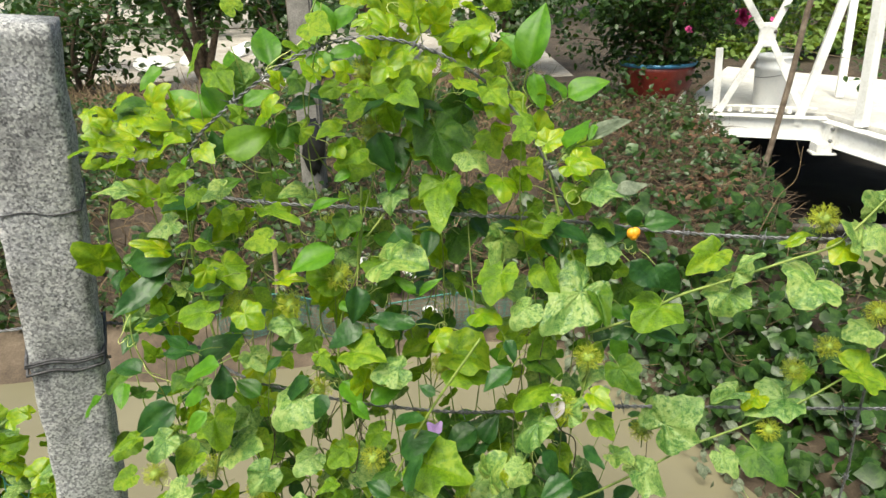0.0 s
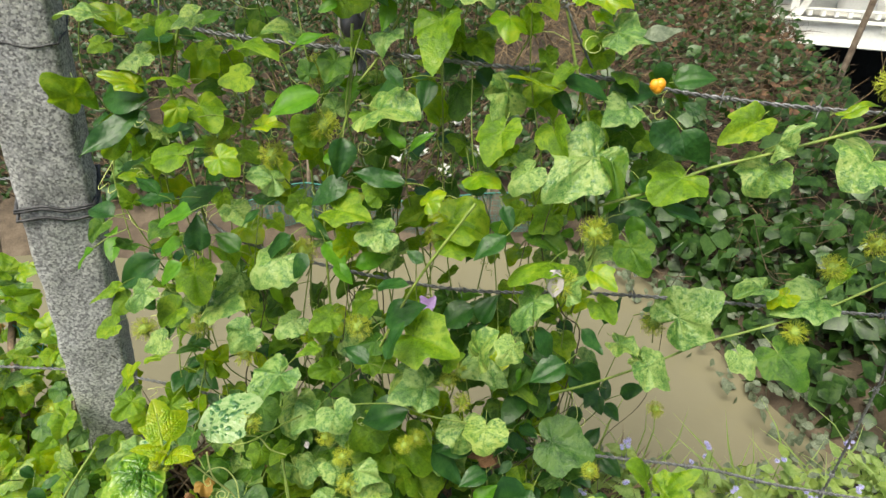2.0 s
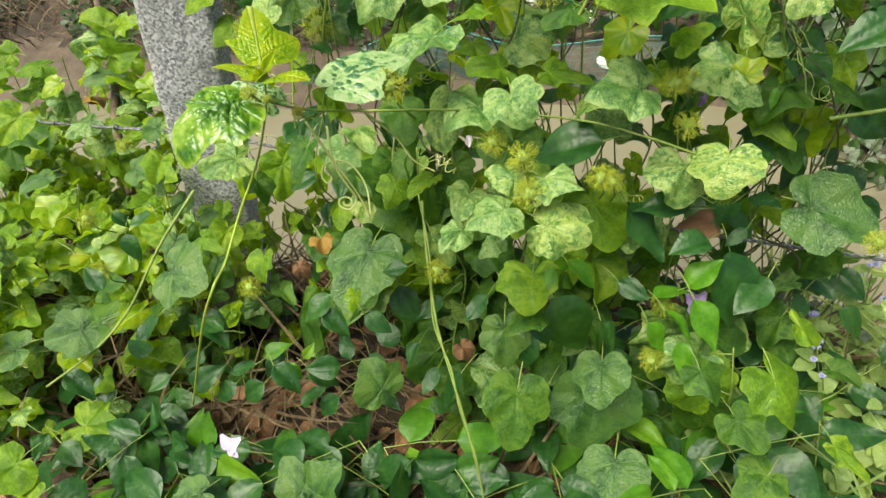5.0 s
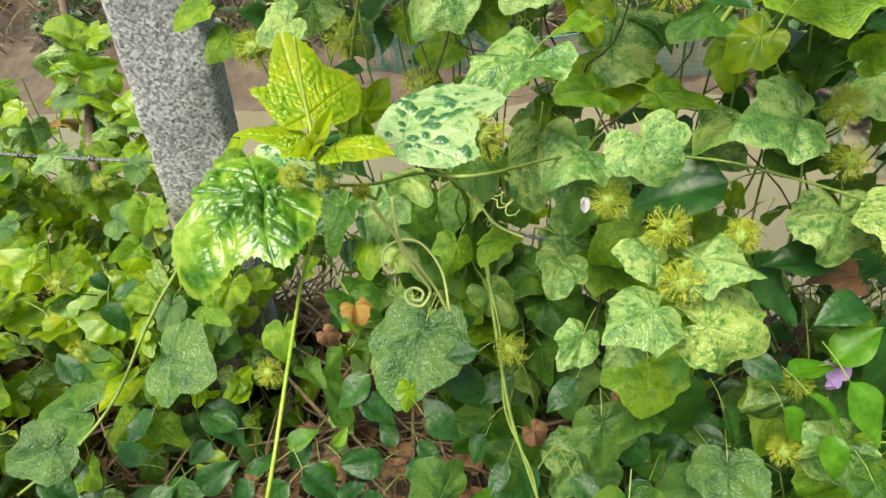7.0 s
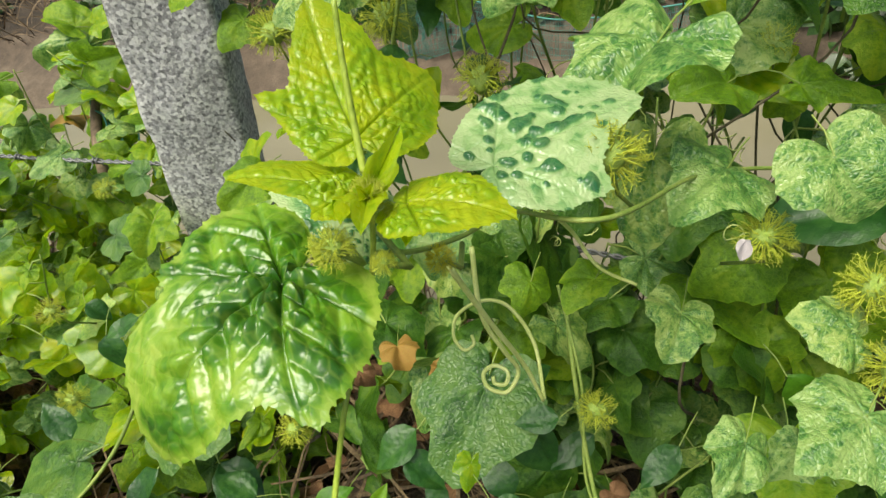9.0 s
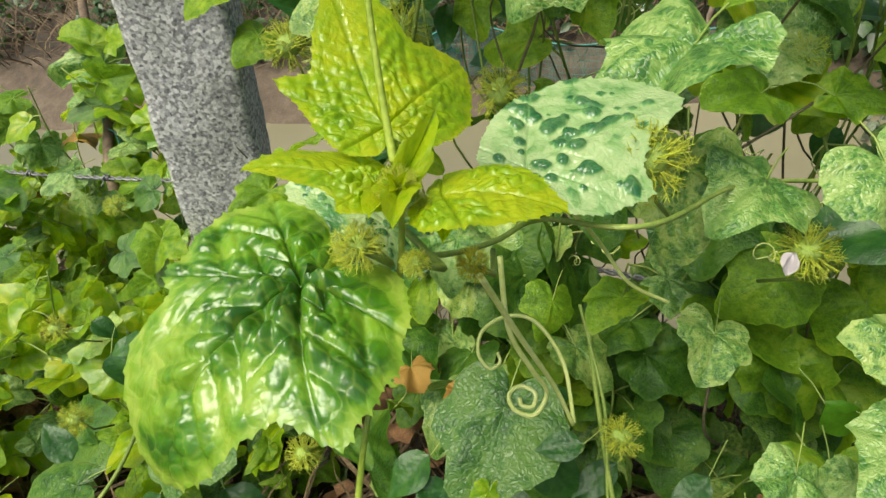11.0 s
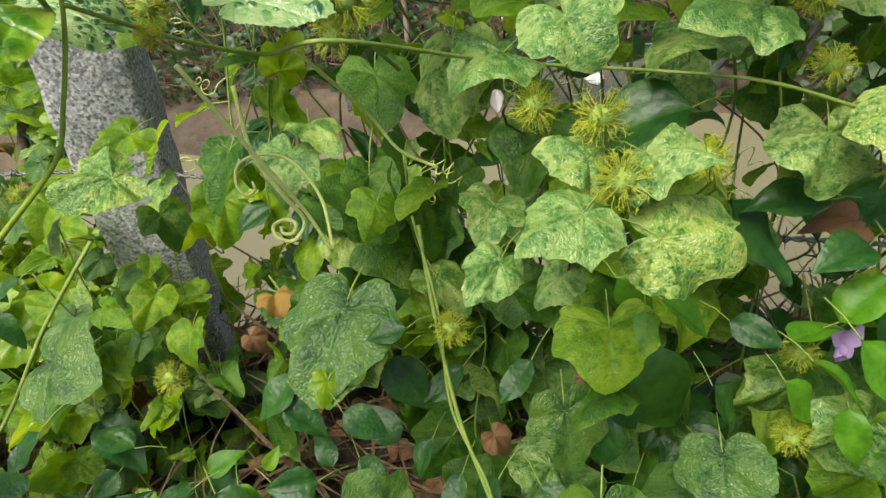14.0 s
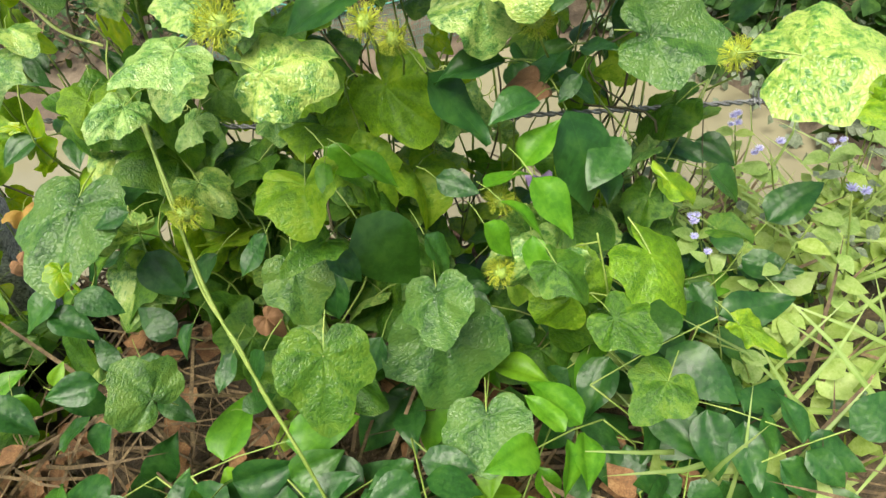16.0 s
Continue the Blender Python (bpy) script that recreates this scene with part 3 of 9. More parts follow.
    ribs = np.exp(-(across / 0.0045) ** 2) * 0.9 + np.exp(-(gap / 0.005) ** 2) * 0.4
    # creases between pillows join the ribs, to carry their shade as colour
    if quilt:
        ribs = np.clip(ribs + 0.45 * (1 - net) ** 2 * np.clip(0.6 + 0.7 * patch, 0, 1), 0, 1)
    # arch the leaf along its length, then lay the chord along y
    b = bend
    yy = np.where(y > 0, np.sin(b * np.maximum(y, 0)) / b + z * np.sin(b * np.maximum(y, 0)), y)
    zz = np.where(y > 0, (np.cos(b * np.maximum(y, 0)) - 1) / b + z * np.cos(b * np.maximum(y, 0)), z)
    c, s_, ln = (math.cos(b / 2), math.sin(b / 2), 2 * math.sin(b / 2) / b) if chord else (1.0, 0.0, 1.0)
    ry, rz = (yy * c - zz * s_) / ln, (yy * s_ + zz * c) / ln
    faces = [(0, 1 + k, 1 + (k + 1) % segs) for k in range(segs)]
    for i in range(rings - 1):
        a0, b0 = 1 + i * segs, 1 + (i + 1) * segs
        faces += [(a0 + k, b0 + k, b0 + (k + 1) % segs, a0 + (k + 1) % segs) for k in range(segs)]
    off = rng.uniform(0, 20)
    me = leaf_from(name, mat, np.stack([x / ln, ry, rz], 1).tolist(), faces, np.stack([0.5 + x * 0.5 + off, 0.35 + y * 0.5], 1).tolist())
    for key, values in (("patch", patch), ("rib", ribs)):
        me.attributes.new(key, "FLOAT", "POINT").data.foreach_set("value", values.astype(np.float32))
    return me


def th_of(x, y):
    return np.arctan2(-x, y)


def oval_mesh(name, mat, seed, width=0.62, rows=8, cols=6, droop=0.2, fold=0.15, wave=0.02, point=0.72):
    """A simple leaf, pointed a little, its foot at the origin, its tip along y, one unit long."""
    rnd = random.Random(seed)
    p1 = rnd.uniform(0, 6)
    verts, faces, uvs = [], [], []
    for i in range(rows + 1):
        s = i / rows
        w = width * 0.5 * max(0.015, math.sin(math.pi * s ** point) ** 0.8 * (1 - 0.25 * s ** 6))
        for k in range(cols + 1):
            u = 2 * k / cols - 1
            x = u * w
            z = -droop * s * s + fold * abs(x) * (1.4 - 0.8 * abs(u)) + wave * abs(u) * math.sin(9 * s + p1 + u) + 0.012 * math.sin(26 * s) * (1 - abs(u)) * abs(u)
            verts.append((x, s, z))
            uvs.append((0.5 + x, s))
    for i in range(rows):
        for k in range(cols):
            a = i * (cols + 1) + k
            faces.append((a, a + 1, a + cols + 2, a + cols + 1))
    return leaf_from(name, mat, verts, faces, uvs)


def leaf_from(name, mat, verts, faces, uvs):
    me = bpy.data.meshes.new(name)
    me.from_pydata(verts, [], faces)
    layer = me.uv_layers.new(name="plan")
    loops = np.empty(len(me.loops), dtype=np.int32)
    me.loops.foreach_get("vertex_index", loops)
    layer.data.foreach_set("uv", np.asarray(uvs, dtype=np.float32)[loops].ravel())
    me.polygons.foreach_set("use_smooth", [True] * len(me.polygons))
    me.materials.append(mat)
    me.update()
    return me


def oval_set(name, mat, count, seed, **kw):
    rnd = random.Random(seed)
    return [oval_mesh(name, mat, seed * 17 + i, width=rnd.uniform(0.52, 0.74), droop=rnd.uniform(-0.1, 0.5), fold=rnd.uniform(0.0, 0.75), wave=rnd.uniform(0.01, 0.06), **kw) for i in range(count)]


YOUNGS = [crinkled_mesh("young_leaf", SHOOT, 330 + i, rings=9, segs=52, plan=(TRILOBE, SHOOTLOBE, ROUND)[i % 3], bend=0.3 + 0.22 * (i % 5), side=0.1 + 0.1 * (i % 3), fold=(0.1, 0.5, 0.3, -0.1, 0.6)[i % 5], wave=0.05 + 0.015 * (i % 4), quilt=0.025, islands=60, size=(0.02, 0.05), stain=0.8, green=(0.45, 0.6, 0.75)[i % 3], cells=220) for i in range(9)]
BRIGHTS = [crinkled_mesh("leaf", VERDANT, 350 + i, rings=9, segs=52, plan=(ROUND, TRILOBE, ROUND, SPEAR)[i % 4], bend=0.3 + 0.25 * (i % 5), side=0.1 + 0.1 * (i % 3), fold=(0.1, 0.5, 0.3, -0.1, 0.8)[i % 5], wave=0.06 + 0.03 * (i % 4), quilt=0.035, islands=30, size=(0.03, 0.07), green=(0.3, 0.5, 0.7)[i % 3], tooth=0.02) for i in range(12)]
MOSAICS = [crinkled_mesh("mottled_leaf", MOSAIC, 300 + i, rings=14, segs=68, plan=(ROUND, ROUND, TRILOBE)[i % 3], bend=0.3 + 0.22 * (i % 5), side=0.1 + 0.12 * (i % 3), fold=(0.1, 0.4, -0.12)[i % 3], wave=0.07 + 0.03 * (i % 4), quilt=0.05, islands=130, size=(0.015, 0.045), green=(0.25, 0.4, 0.15, 0.5)[i % 4], cells=380, blotch=0.28) for i in range(10)]
CURLED = [crinkled_mesh("mottled_leaf", MOSAIC, 460 + i, rings=18, segs=80, plan=HEART, bend=0.7 + 0.2 * (i % 3), side=0.35 + 0.15 * (i % 2), fold=(0.1, 0.25, -0.1)[i % 3], wave=0.08 + 0.03 * (i % 3), quilt=0.055, islands=90, size=(0.015, 0.05), green=(0.2, 0.35, 0.12)[i % 3], cells=360, blotch=0.25) for i in range(6)]
MATTES = [crinkled_mesh("green_leaf", MATTE, 400 + i, rings=16, segs=76, plan=(TRILOBE, ROUND)[i % 2], bend=0.3 + 0.2 * (i % 4), side=0.1 + 0.1 * (i % 3), fold=(0.1, 0.3, -0.1)[i % 3], wave=0.06 + 0.03 * (i % 3), quilt=0.04, islands=70, size=(0.015, 0.04), green=(0.35, 0.5)[i % 2], cells=340, stain=0.8) for i in range(7)]
DARKS = [crinkled_mesh("dark_leaf", DEEP, 380 + i, rings=9, segs=52, plan=(ROUND, TRILOBE, ROUND, SPEAR)[i % 4], bend=0.3 + 0.25 * (i % 4), side=0.1 + 0.1 * (i % 3), fold=(0.1, 0.4, -0.1, 0.6)[i % 4], wave=0.06 + 0.025 * (i % 3), quilt=0.04, islands=30, size=(0.03, 0.07), green=(0.3, 0.5, 0.7)[i % 3], tooth=0.02) for i in range(9)]
OVALS = oval_set("leaflet", OVAL, 5, 5)
FRESH = oval_set("fresh_leaflet", OVAL_BRIGHT, 5, 6)
SILVERS = oval_set("pale_leaflet", SILVER, 2, 9)
DEADS = [lobed_mesh("dead_leaf", DEADLEAF, 700 + i, rings=8, segs=36, plan=HEART, droop=0.9, fold=0.9 - i * 0.3, wave=0.16, blister=0.05) for i in range(3)]
SEARS = [crinkled_mesh("yellowed_leaf", YELLOWLEAF, 440 + i, rings=10, segs=52, plan=(SPEAR, SHOOTLOBE, TRILOBE)[i], bend=1.3 + 0.3 * i, side=0.4, fold=(0.7, -0.3, 0.5)[i], wave=0.16, quilt=0.04, tooth=0.04) for i in range(3)]


fine = dict(rings=66, segs=272, tooth=0.016, chord=False)
GREEN_PLAN = ((-172, 0.20), (-162, 0.33), (-150, 0.41), (-130, 0.47), (-110, 0.50), (-95, 0.56), (-80, 0.61), (-67, 0.68), (-60, 0.76), (-48, 0.66), (-38, 0.62), (-25, 0.74), (-15, 0.89), (0, 1.15), (13, 1.01), (25, 0.86), (42, 0.55), (48, 0.56), (55, 0.64), (64, 0.57), (75, 0.59), (95, 0.61), (120, 0.58), (140, 0.46), (155, 0.30), (170, 0.14))
TOP_PLAN = ((-172, 0.10), (-152, 0.25), (-128, 0.32), (-104, 0.38), (-86, 0.42), (-72, 0.47), (-58, 0.56), (-48, 0.80), (-40, 0.66), (-32, 0.62), (-22, 0.71), (-12, 0.92), (0, 1.24), (14, 1.12), (24, 0.95), (30, 0.86), (42, 0.96), (49, 1.04), (55, 1.16), (66, 0.91), (80, 0.72), (97, 0.55), (115, 0.40), (145, 0.27), (170, 0.10))
SILVER_PLAN = ((-160, 0.20), (-135, 0.31), (-105, 0.39), (-80, 0.52), (-60, 0.69), (-45, 0.90), (-28, 1.14), (-18, 1.24), (-9, 1.32), (0, 1.28), (10, 1.0), (18, 0.80), (28, 0.72), (42, 0.80), (56, 0.64), (75, 0.51), (95, 0.40), (118, 0.31), (150, 0.2))
LEFT_PLAN = ((-150, 0.18), (-90, 0.31), (-60, 0.49), (-45, 0.39), (-30, 0.46), (-15, 0.71), (-6, 0.9), (0, 1.06), (8, 0.94), (20, 0.80), (35, 0.66), (50, 0.55), (62, 0.53), (90, 0.33), (150, 0.18))
RIGHT_PLAN = ((-150, 0.16), (-95, 0.36), (-75, 0.46), (-50, 0.57), (-30, 0.54), (-10, 0.66), (0, 0.78), (8, 0.70), (20, 0.62), (40, 0.53), (60, 0.50), (80, 0.46), (110, 0.28), (150, 0.16))
HERO_GREEN = [crinkled_mesh("glossy_leaf", GLOSSY, 501, plan=GREEN_PLAN, bend=1.35, side=(0.51, -0.16), fold=0.05, wave=0.03, quilt=0.095, islands=18, size=(0.012, 0.035), lift=0.35, green=0.64, blotch=0.38, stain=0.7, cells=380, mix=(0.58, 0.42), mosaic=0.18, pace=0.17, **fine)]
HERO_YOUNG = [crinkled_mesh("young_leaf", SHOOT, 502, plan=TOP_PLAN, bend=-0.35, side=(0.0, 0.36), fold=0.03, wave=0.02, quilt=0.085, islands=70, size=(0.012, 0.035), lift=0.6, green=0.42, stain=0.5, cells=460, mosaic=0.2, mix=(0.35, 0.65), **fine)]
HERO_YOUNG2 = [crinkled_mesh("young_leaf", SHOOT, 503, plan=LEFT_PLAN, bend=0.61, side=(0.35, 0.06), fold=0.06, wave=0.03, quilt=0.09, islands=60, size=(0.015, 0.03), stain=0.4, green=0.2, cells=300, mosaic=0.15, **fine)]
HERO_YOUNG3 = [crinkled_mesh("young_leaf", SHOOT, 504, plan=RIGHT_PLAN, bend=0.78, side=(0.13, 0.26), fold=0.06, wave=0.03, quilt=0.10, islands=60, size=(0.012, 0.03), stain=0.4, green=0.25, cells=420, mosaic=0.2, **fine)]
HERO_YOUNG4 = [crinkled_mesh("young_leaf", SHOOT, 505, rings=26, segs=96, plan=SHOOTLOBE, bend=0.5, fold=0.6, wave=0.05, quilt=0.05, green=0.1)]
HERO_MOSAIC = [crinkled_mesh("silvery_leaf", SILVERY, 506, plan=SILVER_PLAN, bend=0.13, side=(-0.1, 0.46), fold=0.02, wave=0.03, quilt=0.03, islands=120, size=(0.012, 0.08), lift=0.55, green=0.14, blotch=0.14, mosaic=0.2, cells=420, **fine)]
HERO_MOSAIC2 = [crinkled_mesh("silvery_leaf", SILVERY, 507, bend=0.6, side=0.1, fold=0.1, wave=0.05, quilt=0.02, islands=260, size=(0.010, 0.06), lift=0.5, green=0.14, mosaic=0.1, rings=60, segs=240)]


def scatter(name, spots, shape, mat, label, category, parent=None, kind="stuff"):
    """Many small leaves as one mesh: spots are (foot, tip, face, size), shape is a list of vertices and faces."""
    sv, sf, suv = shape
    sv = np.asarray(sv)
    verts, faces, uvs = [], [], []
    for at, tip, face, size in spots:
        m = np.array(aim(at, tip, face, size))
        base = len(verts)
        verts.extend(map(tuple, sv @ m[:3, :3].T + m[:3, 3]))
        faces.extend(tuple(base + i for i in f) for f in sf)
        uvs.extend(suv)
    ob = new(name, leaf_from(name, mat, verts, faces, uvs))
    if parent:
        ob.parent = parent
        ob.matrix_basis = Matrix.Translation(-V(parent.location))
        ob["kind"] = kind
    else:
        tagged(ob, label, category, kind=kind)
    return ob


def small_leaf(width=0.6):
    """Foot, two flanks, tip, folded along the rib."""
    h = width / 2
    v = [(0, 0, 0), (h * 0.8, 0.3, 0.06), (h, 0.55, 0.03), (0, 0.5, -0.03), (-h * 0.8, 0.3, 0.06), (-h, 0.55, 0.03), (0, 1, -0.15)]
    return v, [(0, 1, 3), (1, 2, 3), (2, 6, 3), (0, 3, 4), (4, 3, 5), (5, 3, 6)], [(0.5 + p[0], p[1]) for p in v]


def blade():
    """A bent blade of grass."""
    v = [(-0.012, 0, 0), (0.012, 0, 0), (-0.012, 0.4, 0.05), (0.012, 0.4, 0.05), (-0.008, 0.75, -0.05), (0.008, 0.75, -0.05), (0, 1, -0.25)]
    return v, [(0, 1, 3, 2), (2, 3, 5, 4), (4, 5, 6)], [(0.5 + p[0], p[1]) for p in v]

# ---- ground, canal and far bank ----
SHORE_X = (-9, -2, -0.5, 0.3, 0.62, 0.80, 0.93, 1.15, 1.6, 3, 9)
SHORE_Y = (2.2, 2.30, 2.45, 2.60, 2.48, 2.15, 1.75, 1.35, 1.15, 1.1, 1.1)
WATER_Z = -0.5


def shore(x):
    return float(np.interp(x, SHORE_X, SHORE_Y))


def step_between(v, a, b):
    q = min(1.0, max(0.0, (v - a) / (b - a)))
    return q * q * (3 - 2 * q)


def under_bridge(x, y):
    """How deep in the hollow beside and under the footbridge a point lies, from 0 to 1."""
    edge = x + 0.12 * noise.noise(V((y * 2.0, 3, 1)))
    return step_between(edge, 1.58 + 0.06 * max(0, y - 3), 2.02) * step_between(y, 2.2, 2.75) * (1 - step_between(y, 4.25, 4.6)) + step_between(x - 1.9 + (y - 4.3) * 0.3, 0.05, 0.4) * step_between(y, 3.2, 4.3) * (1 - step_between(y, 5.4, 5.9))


def ground_z(x, y):
    n = noise.noise(V((x * 1.3, y * 1.3, 0))) * 0.05 + noise.noise(V((x * 5, y * 5, 2))) * 0.018
    edge = y + 0.10 * noise.noise(V((x * 1.6, 4, 0))) + 0.05 * noise.noise(V((x * 5, 9, 0)))
    near = float(np.interp(edge if abs(y) < 3 else y, (-5, 0.85, 1.0, 1.2, 1.4), (0.02, -0.03, -0.16, -0.56, -0.75)))
    if y < 1.15:
        # a washed-out hollow at the post's foot
        gap = ((x + 0.66) / 0.15) ** 2 + ((y - 0.72) / 0.15) ** 2
        return near + n * 0.6 - 0.28 * math.exp(-gap * gap)
    s = shore(x)
    d = (y - s) / max(0.8, 4.5 - s) * 2.1
    far = float(np.interp(d, (-0.5, -0.1, 0.0, 0.22, 0.9, 1.6, 2.1, 6), (-0.75, -0.56, -0.5, -0.40, -0.08, 0.10, 0.17, 0.20)))
    far -= 0.75 * min(1.0, under_bridge(x, y))
    flat = min(1.0, max(0.0, (9 - y) / 4))
    return max(near, far) + n * (0.3 + 0.7 * flat)


def build_ground():
    xs = np.concatenate([[-400, -120, -50, -25, -15, -10, -7], np.arange(-5, 5.01, 0.07), [7, 10, 15, 25, 50, 120, 400]])
    ys = np.concatenate([[-60, -20, -8, -4, -2, -1], np.arange(-0.5, 6.0, 0.07), np.arange(6.2, 14, 0.5), [16, 20, 30, 60, 150, 500]])
    verts = [(x, y, ground_z(x, y)) for y in ys for x in xs]
    nx = len(xs)
    faces, index = [], []
    for j in range(len(ys) - 1):
        for i in range(nx - 1):
            faces.append((j * nx + i, j * nx + i + 1, (j + 1) * nx + i + 1, (j + 1) * nx + i))
            x, y = (xs[i] + xs[i + 1]) / 2, (ys[j] + ys[j + 1]) / 2
            z = verts[j * nx + i][2]
            edge = noise.noise(V((x, y, 5))) * 0.8
            # 4 is the hollow: dark dead matter and the bridge's shade as colour
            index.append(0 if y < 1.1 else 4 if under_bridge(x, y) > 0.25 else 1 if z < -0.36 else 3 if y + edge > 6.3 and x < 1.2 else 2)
    me = bpy.data.meshes.new("ground")
    me.from_pydata(verts, [], faces)
    for m in (LITTER, MUD, SOIL, GRAVEL, SHADE_BLACK):
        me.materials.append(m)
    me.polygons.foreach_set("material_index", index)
    me.polygons.foreach_set("use_smooth", [True] * len(faces))
    tagged(new("ground", me), "brown earth banks with dry litter and a pale gravel path", "ground", kind="structure")


build_ground()


def build_water():
    g = Geo()
    g.v = [(-60, 0.9, WATER_Z), (60, 0.9, WATER_Z), (60, 3.6, WATER_Z), (-60, 3.6, WATER_Z)]
    g.f = [(0, 1, 2, 3)]
    tagged(new("water", g.mesh("water", WATER)), "still muddy brown water in a narrow canal", "water", kind="structure")


build_water()

# ---- granite fence post ----
POST_FOOT, POST_TOP = V((-0.719, 0.815, -0.36)), V((-0.532, 0.815, 1.115))


def build_post():
    length = (POST_TOP - POST_FOOT).length
    bm = bmesh.new()
    half, rows = 0.0455, 72
    ring = []
    side = 12
    for i in range(rows + 1):
        z = length * i / rows
        row = []
        for k in range(side * 4):
            e, t = divmod(k, side)
            u = -1 + 2 * t / side
            x, y = ((u, -1), (1, u), (-u, 1), (-1, -u))[e]
            # chipped arrises and rough split faces
            r = 1 - 0.07 * max(0, abs(x) + abs(y) - 1.55) / 0.45
            taper = 0.99 + 0.10 * z / length
            p = V((x * half * r * taper, y * half * r * taper, z))
            n = noise.noise(p * 26) * 0.0035 + noise.noise(p * 70 + V((4, 0, 0))) * 0.0018
            p.x += x * n + 0.0015 * math.sin(z * 9)
            p.y += y * n
            row.append(bm.verts.new(p))
        ring.append(row)
    m = side * 4
    for i in range(rows):
        for k in range(m):
            bm.faces.new((ring[i][k], ring[i][(k + 1) % m], ring[i + 1][(k + 1) % m], ring[i + 1][k]))
    bm.faces.new(ring[-1])
    bm.faces.new(list(reversed(ring[0])))
    me = bpy.data.meshes.new("fence_post")
    bm.to_mesh(me)
    bm.free()
    me.polygons.foreach_set("use_smooth", [True] * len(me.polygons))
    me.materials.append(GRANITE)
    ob = thing("fence_post", POST_FOOT, "rough grey granite fence post leaning on the bank, bound with wire", "fence post")
    turn = (POST_TOP - POST_FOOT).to_track_quat("Z", "Y").to_matrix().to_4x4() @ pose(0, 0, 0, 0, 0, POST_SPIN)
    hang("shaft", me, ob, Matrix.Translation(POST_FOOT) @ turn)
    axis = (POST_TOP - POST_FOOT).normalized()
    # binding wires twisted round the shaft
    for z0, tilt, r in ((1.018, 0.05, 0.0024), (1.026, 0.03, 0.0024), (0.985, -0.12, 0.0018), (1.255, 0.02, 0.0012)):
        g = Geo()
        pts = []
        for k in range(41):
            w = 2 * math.pi * k / 40
            q = max(abs(math.cos(w)), abs(math.sin(w)))
            x, y = math.cos(w) / q, math.sin(w) / q
            s = 0.0506 * (1 - 0.05 * max(0, abs(x) + abs(y) - 1.5))
            p = V((x * s, y * s, z0 + tilt * x * 0.3 + 0.003 * math.sin(5 * w)))
            pts.append(Matrix.Translation(POST_FOOT) @ turn @ p)
        g.tube(pts, r, sides=6)
        hang("binding_wire", g.mesh("binding_wire", TIEWIRE), ob, label="loop of weathered tie wire")
    return ob


POST_SPIN = 24.0
build_post()


# ---- barbed wires ----
def barb_mesh():
    g = Geo()
    for off, ph in ((-0.0035, 0.0), (0.0035, 1.7)):
        coil = [V((off + 0.003 * (k / 14 - 0.5), 0.0042 * math.cos(ph + k * 0.9), 0.0042 * math.sin(ph + k * 0.9))) for k in range(15)]
        g.tube(coil, 0.0011, sides=5)
        for s in (-1, 1):
            a = ph + (0.6 if s > 0 else 3.6)
            d = V((0.25 * s, math.cos(a), math.sin(a)))
            g.tube([V((off, 0.003 * d.y, 0.003 * d.z)), V((off, 0, 0)) + d * 0.009, V((off, 0, 0)) + d * 0.017], 0.0011, 0.0003, 5)
    return g.mesh("barb", WIRE)


BARB = barb_mesh()


def barbed_wire(pts, label, pitch=0.022, gap=0.105, sag_seed=0, thick=0.0014):
    line = smooth_path(pts, 40)
    ob = thing("barbed_wire", line[0], label, "barbed wire", "fence wires")
    run, along = [0.0], 0.0
    for a, b in zip(line, line[1:]):
        along += (b - a).length
        run.append(along)
    for ph in (0, math.pi):
        g = Geo()
        out = []
        n = int(along / 0.0035)
        for i in range(n + 1):
            s = along * i / n
            k = min(len(line) - 2, max(0, int(np.searchsorted(run, s)) - 1))
            q = (s - run[k]) / max(1e-9, run[k + 1] - run[k])
            p = line[k].lerp(line[k + 1], q)
            w = 2 * math.pi * s / pitch + ph
            out.append(p + V((0, math.cos(w) * 0.0016, math.sin(w) * 0.0016)))
        g.tube(out, thick, sides=5)
        hang("strand", g.mesh("strand", WIRE), ob)
    s = 0.03
    rnd = random.Random(sag_seed)
    while s < along - 0.02:
        k = min(len(line) - 2, max(0, int(np.searchsorted(run, s)) - 1))
        d = (line[k + 1] - line[k]).normalized()
        turn = d.to_track_quat("X", "Z").to_matrix().to_4x4()
        hang("barb", BARB, ob, Matrix.Translation(line[k]) @ turn @ pose(0, 0, 0, rnd.uniform(0, 360), 0, 0) @ Matrix.Scale(0.78, 4))
        s += gap * rnd.uniform(0.92, 1.08)
    return ob


WY = 0.735
barbed_wire([(-2.6, 0.88, 0.93), (-1.2, 0.885, 0.92), (-0.50, 0.868, 0.925), (-0.29, WY, 0.905), (-0.12, WY - 0.005, 0.885), (0.145, WY - 0.01, 0.86), (0.29, WY, 0.835), (0.47, WY, 0.82), (0.9, WY, 0.80), (2.2, WY, 0.78)], "twisted weathered barbed wire strung from the granite post", sag_seed=1)
barbed_wire([(-2.6, 0.88, 0.60), (-1.2, 0.885, 0.60), (-0.55, 0.872, 0.65), (-0.28, WY, 0.625), (-0.02, WY, 0.565), (0.23, WY, 0.565), (0.55, WY, 0.55), (0.9, WY, 0.54), (2.2, WY, 0.52)], "twisted weathered barbed wire half hidden by vines", sag_seed=2)
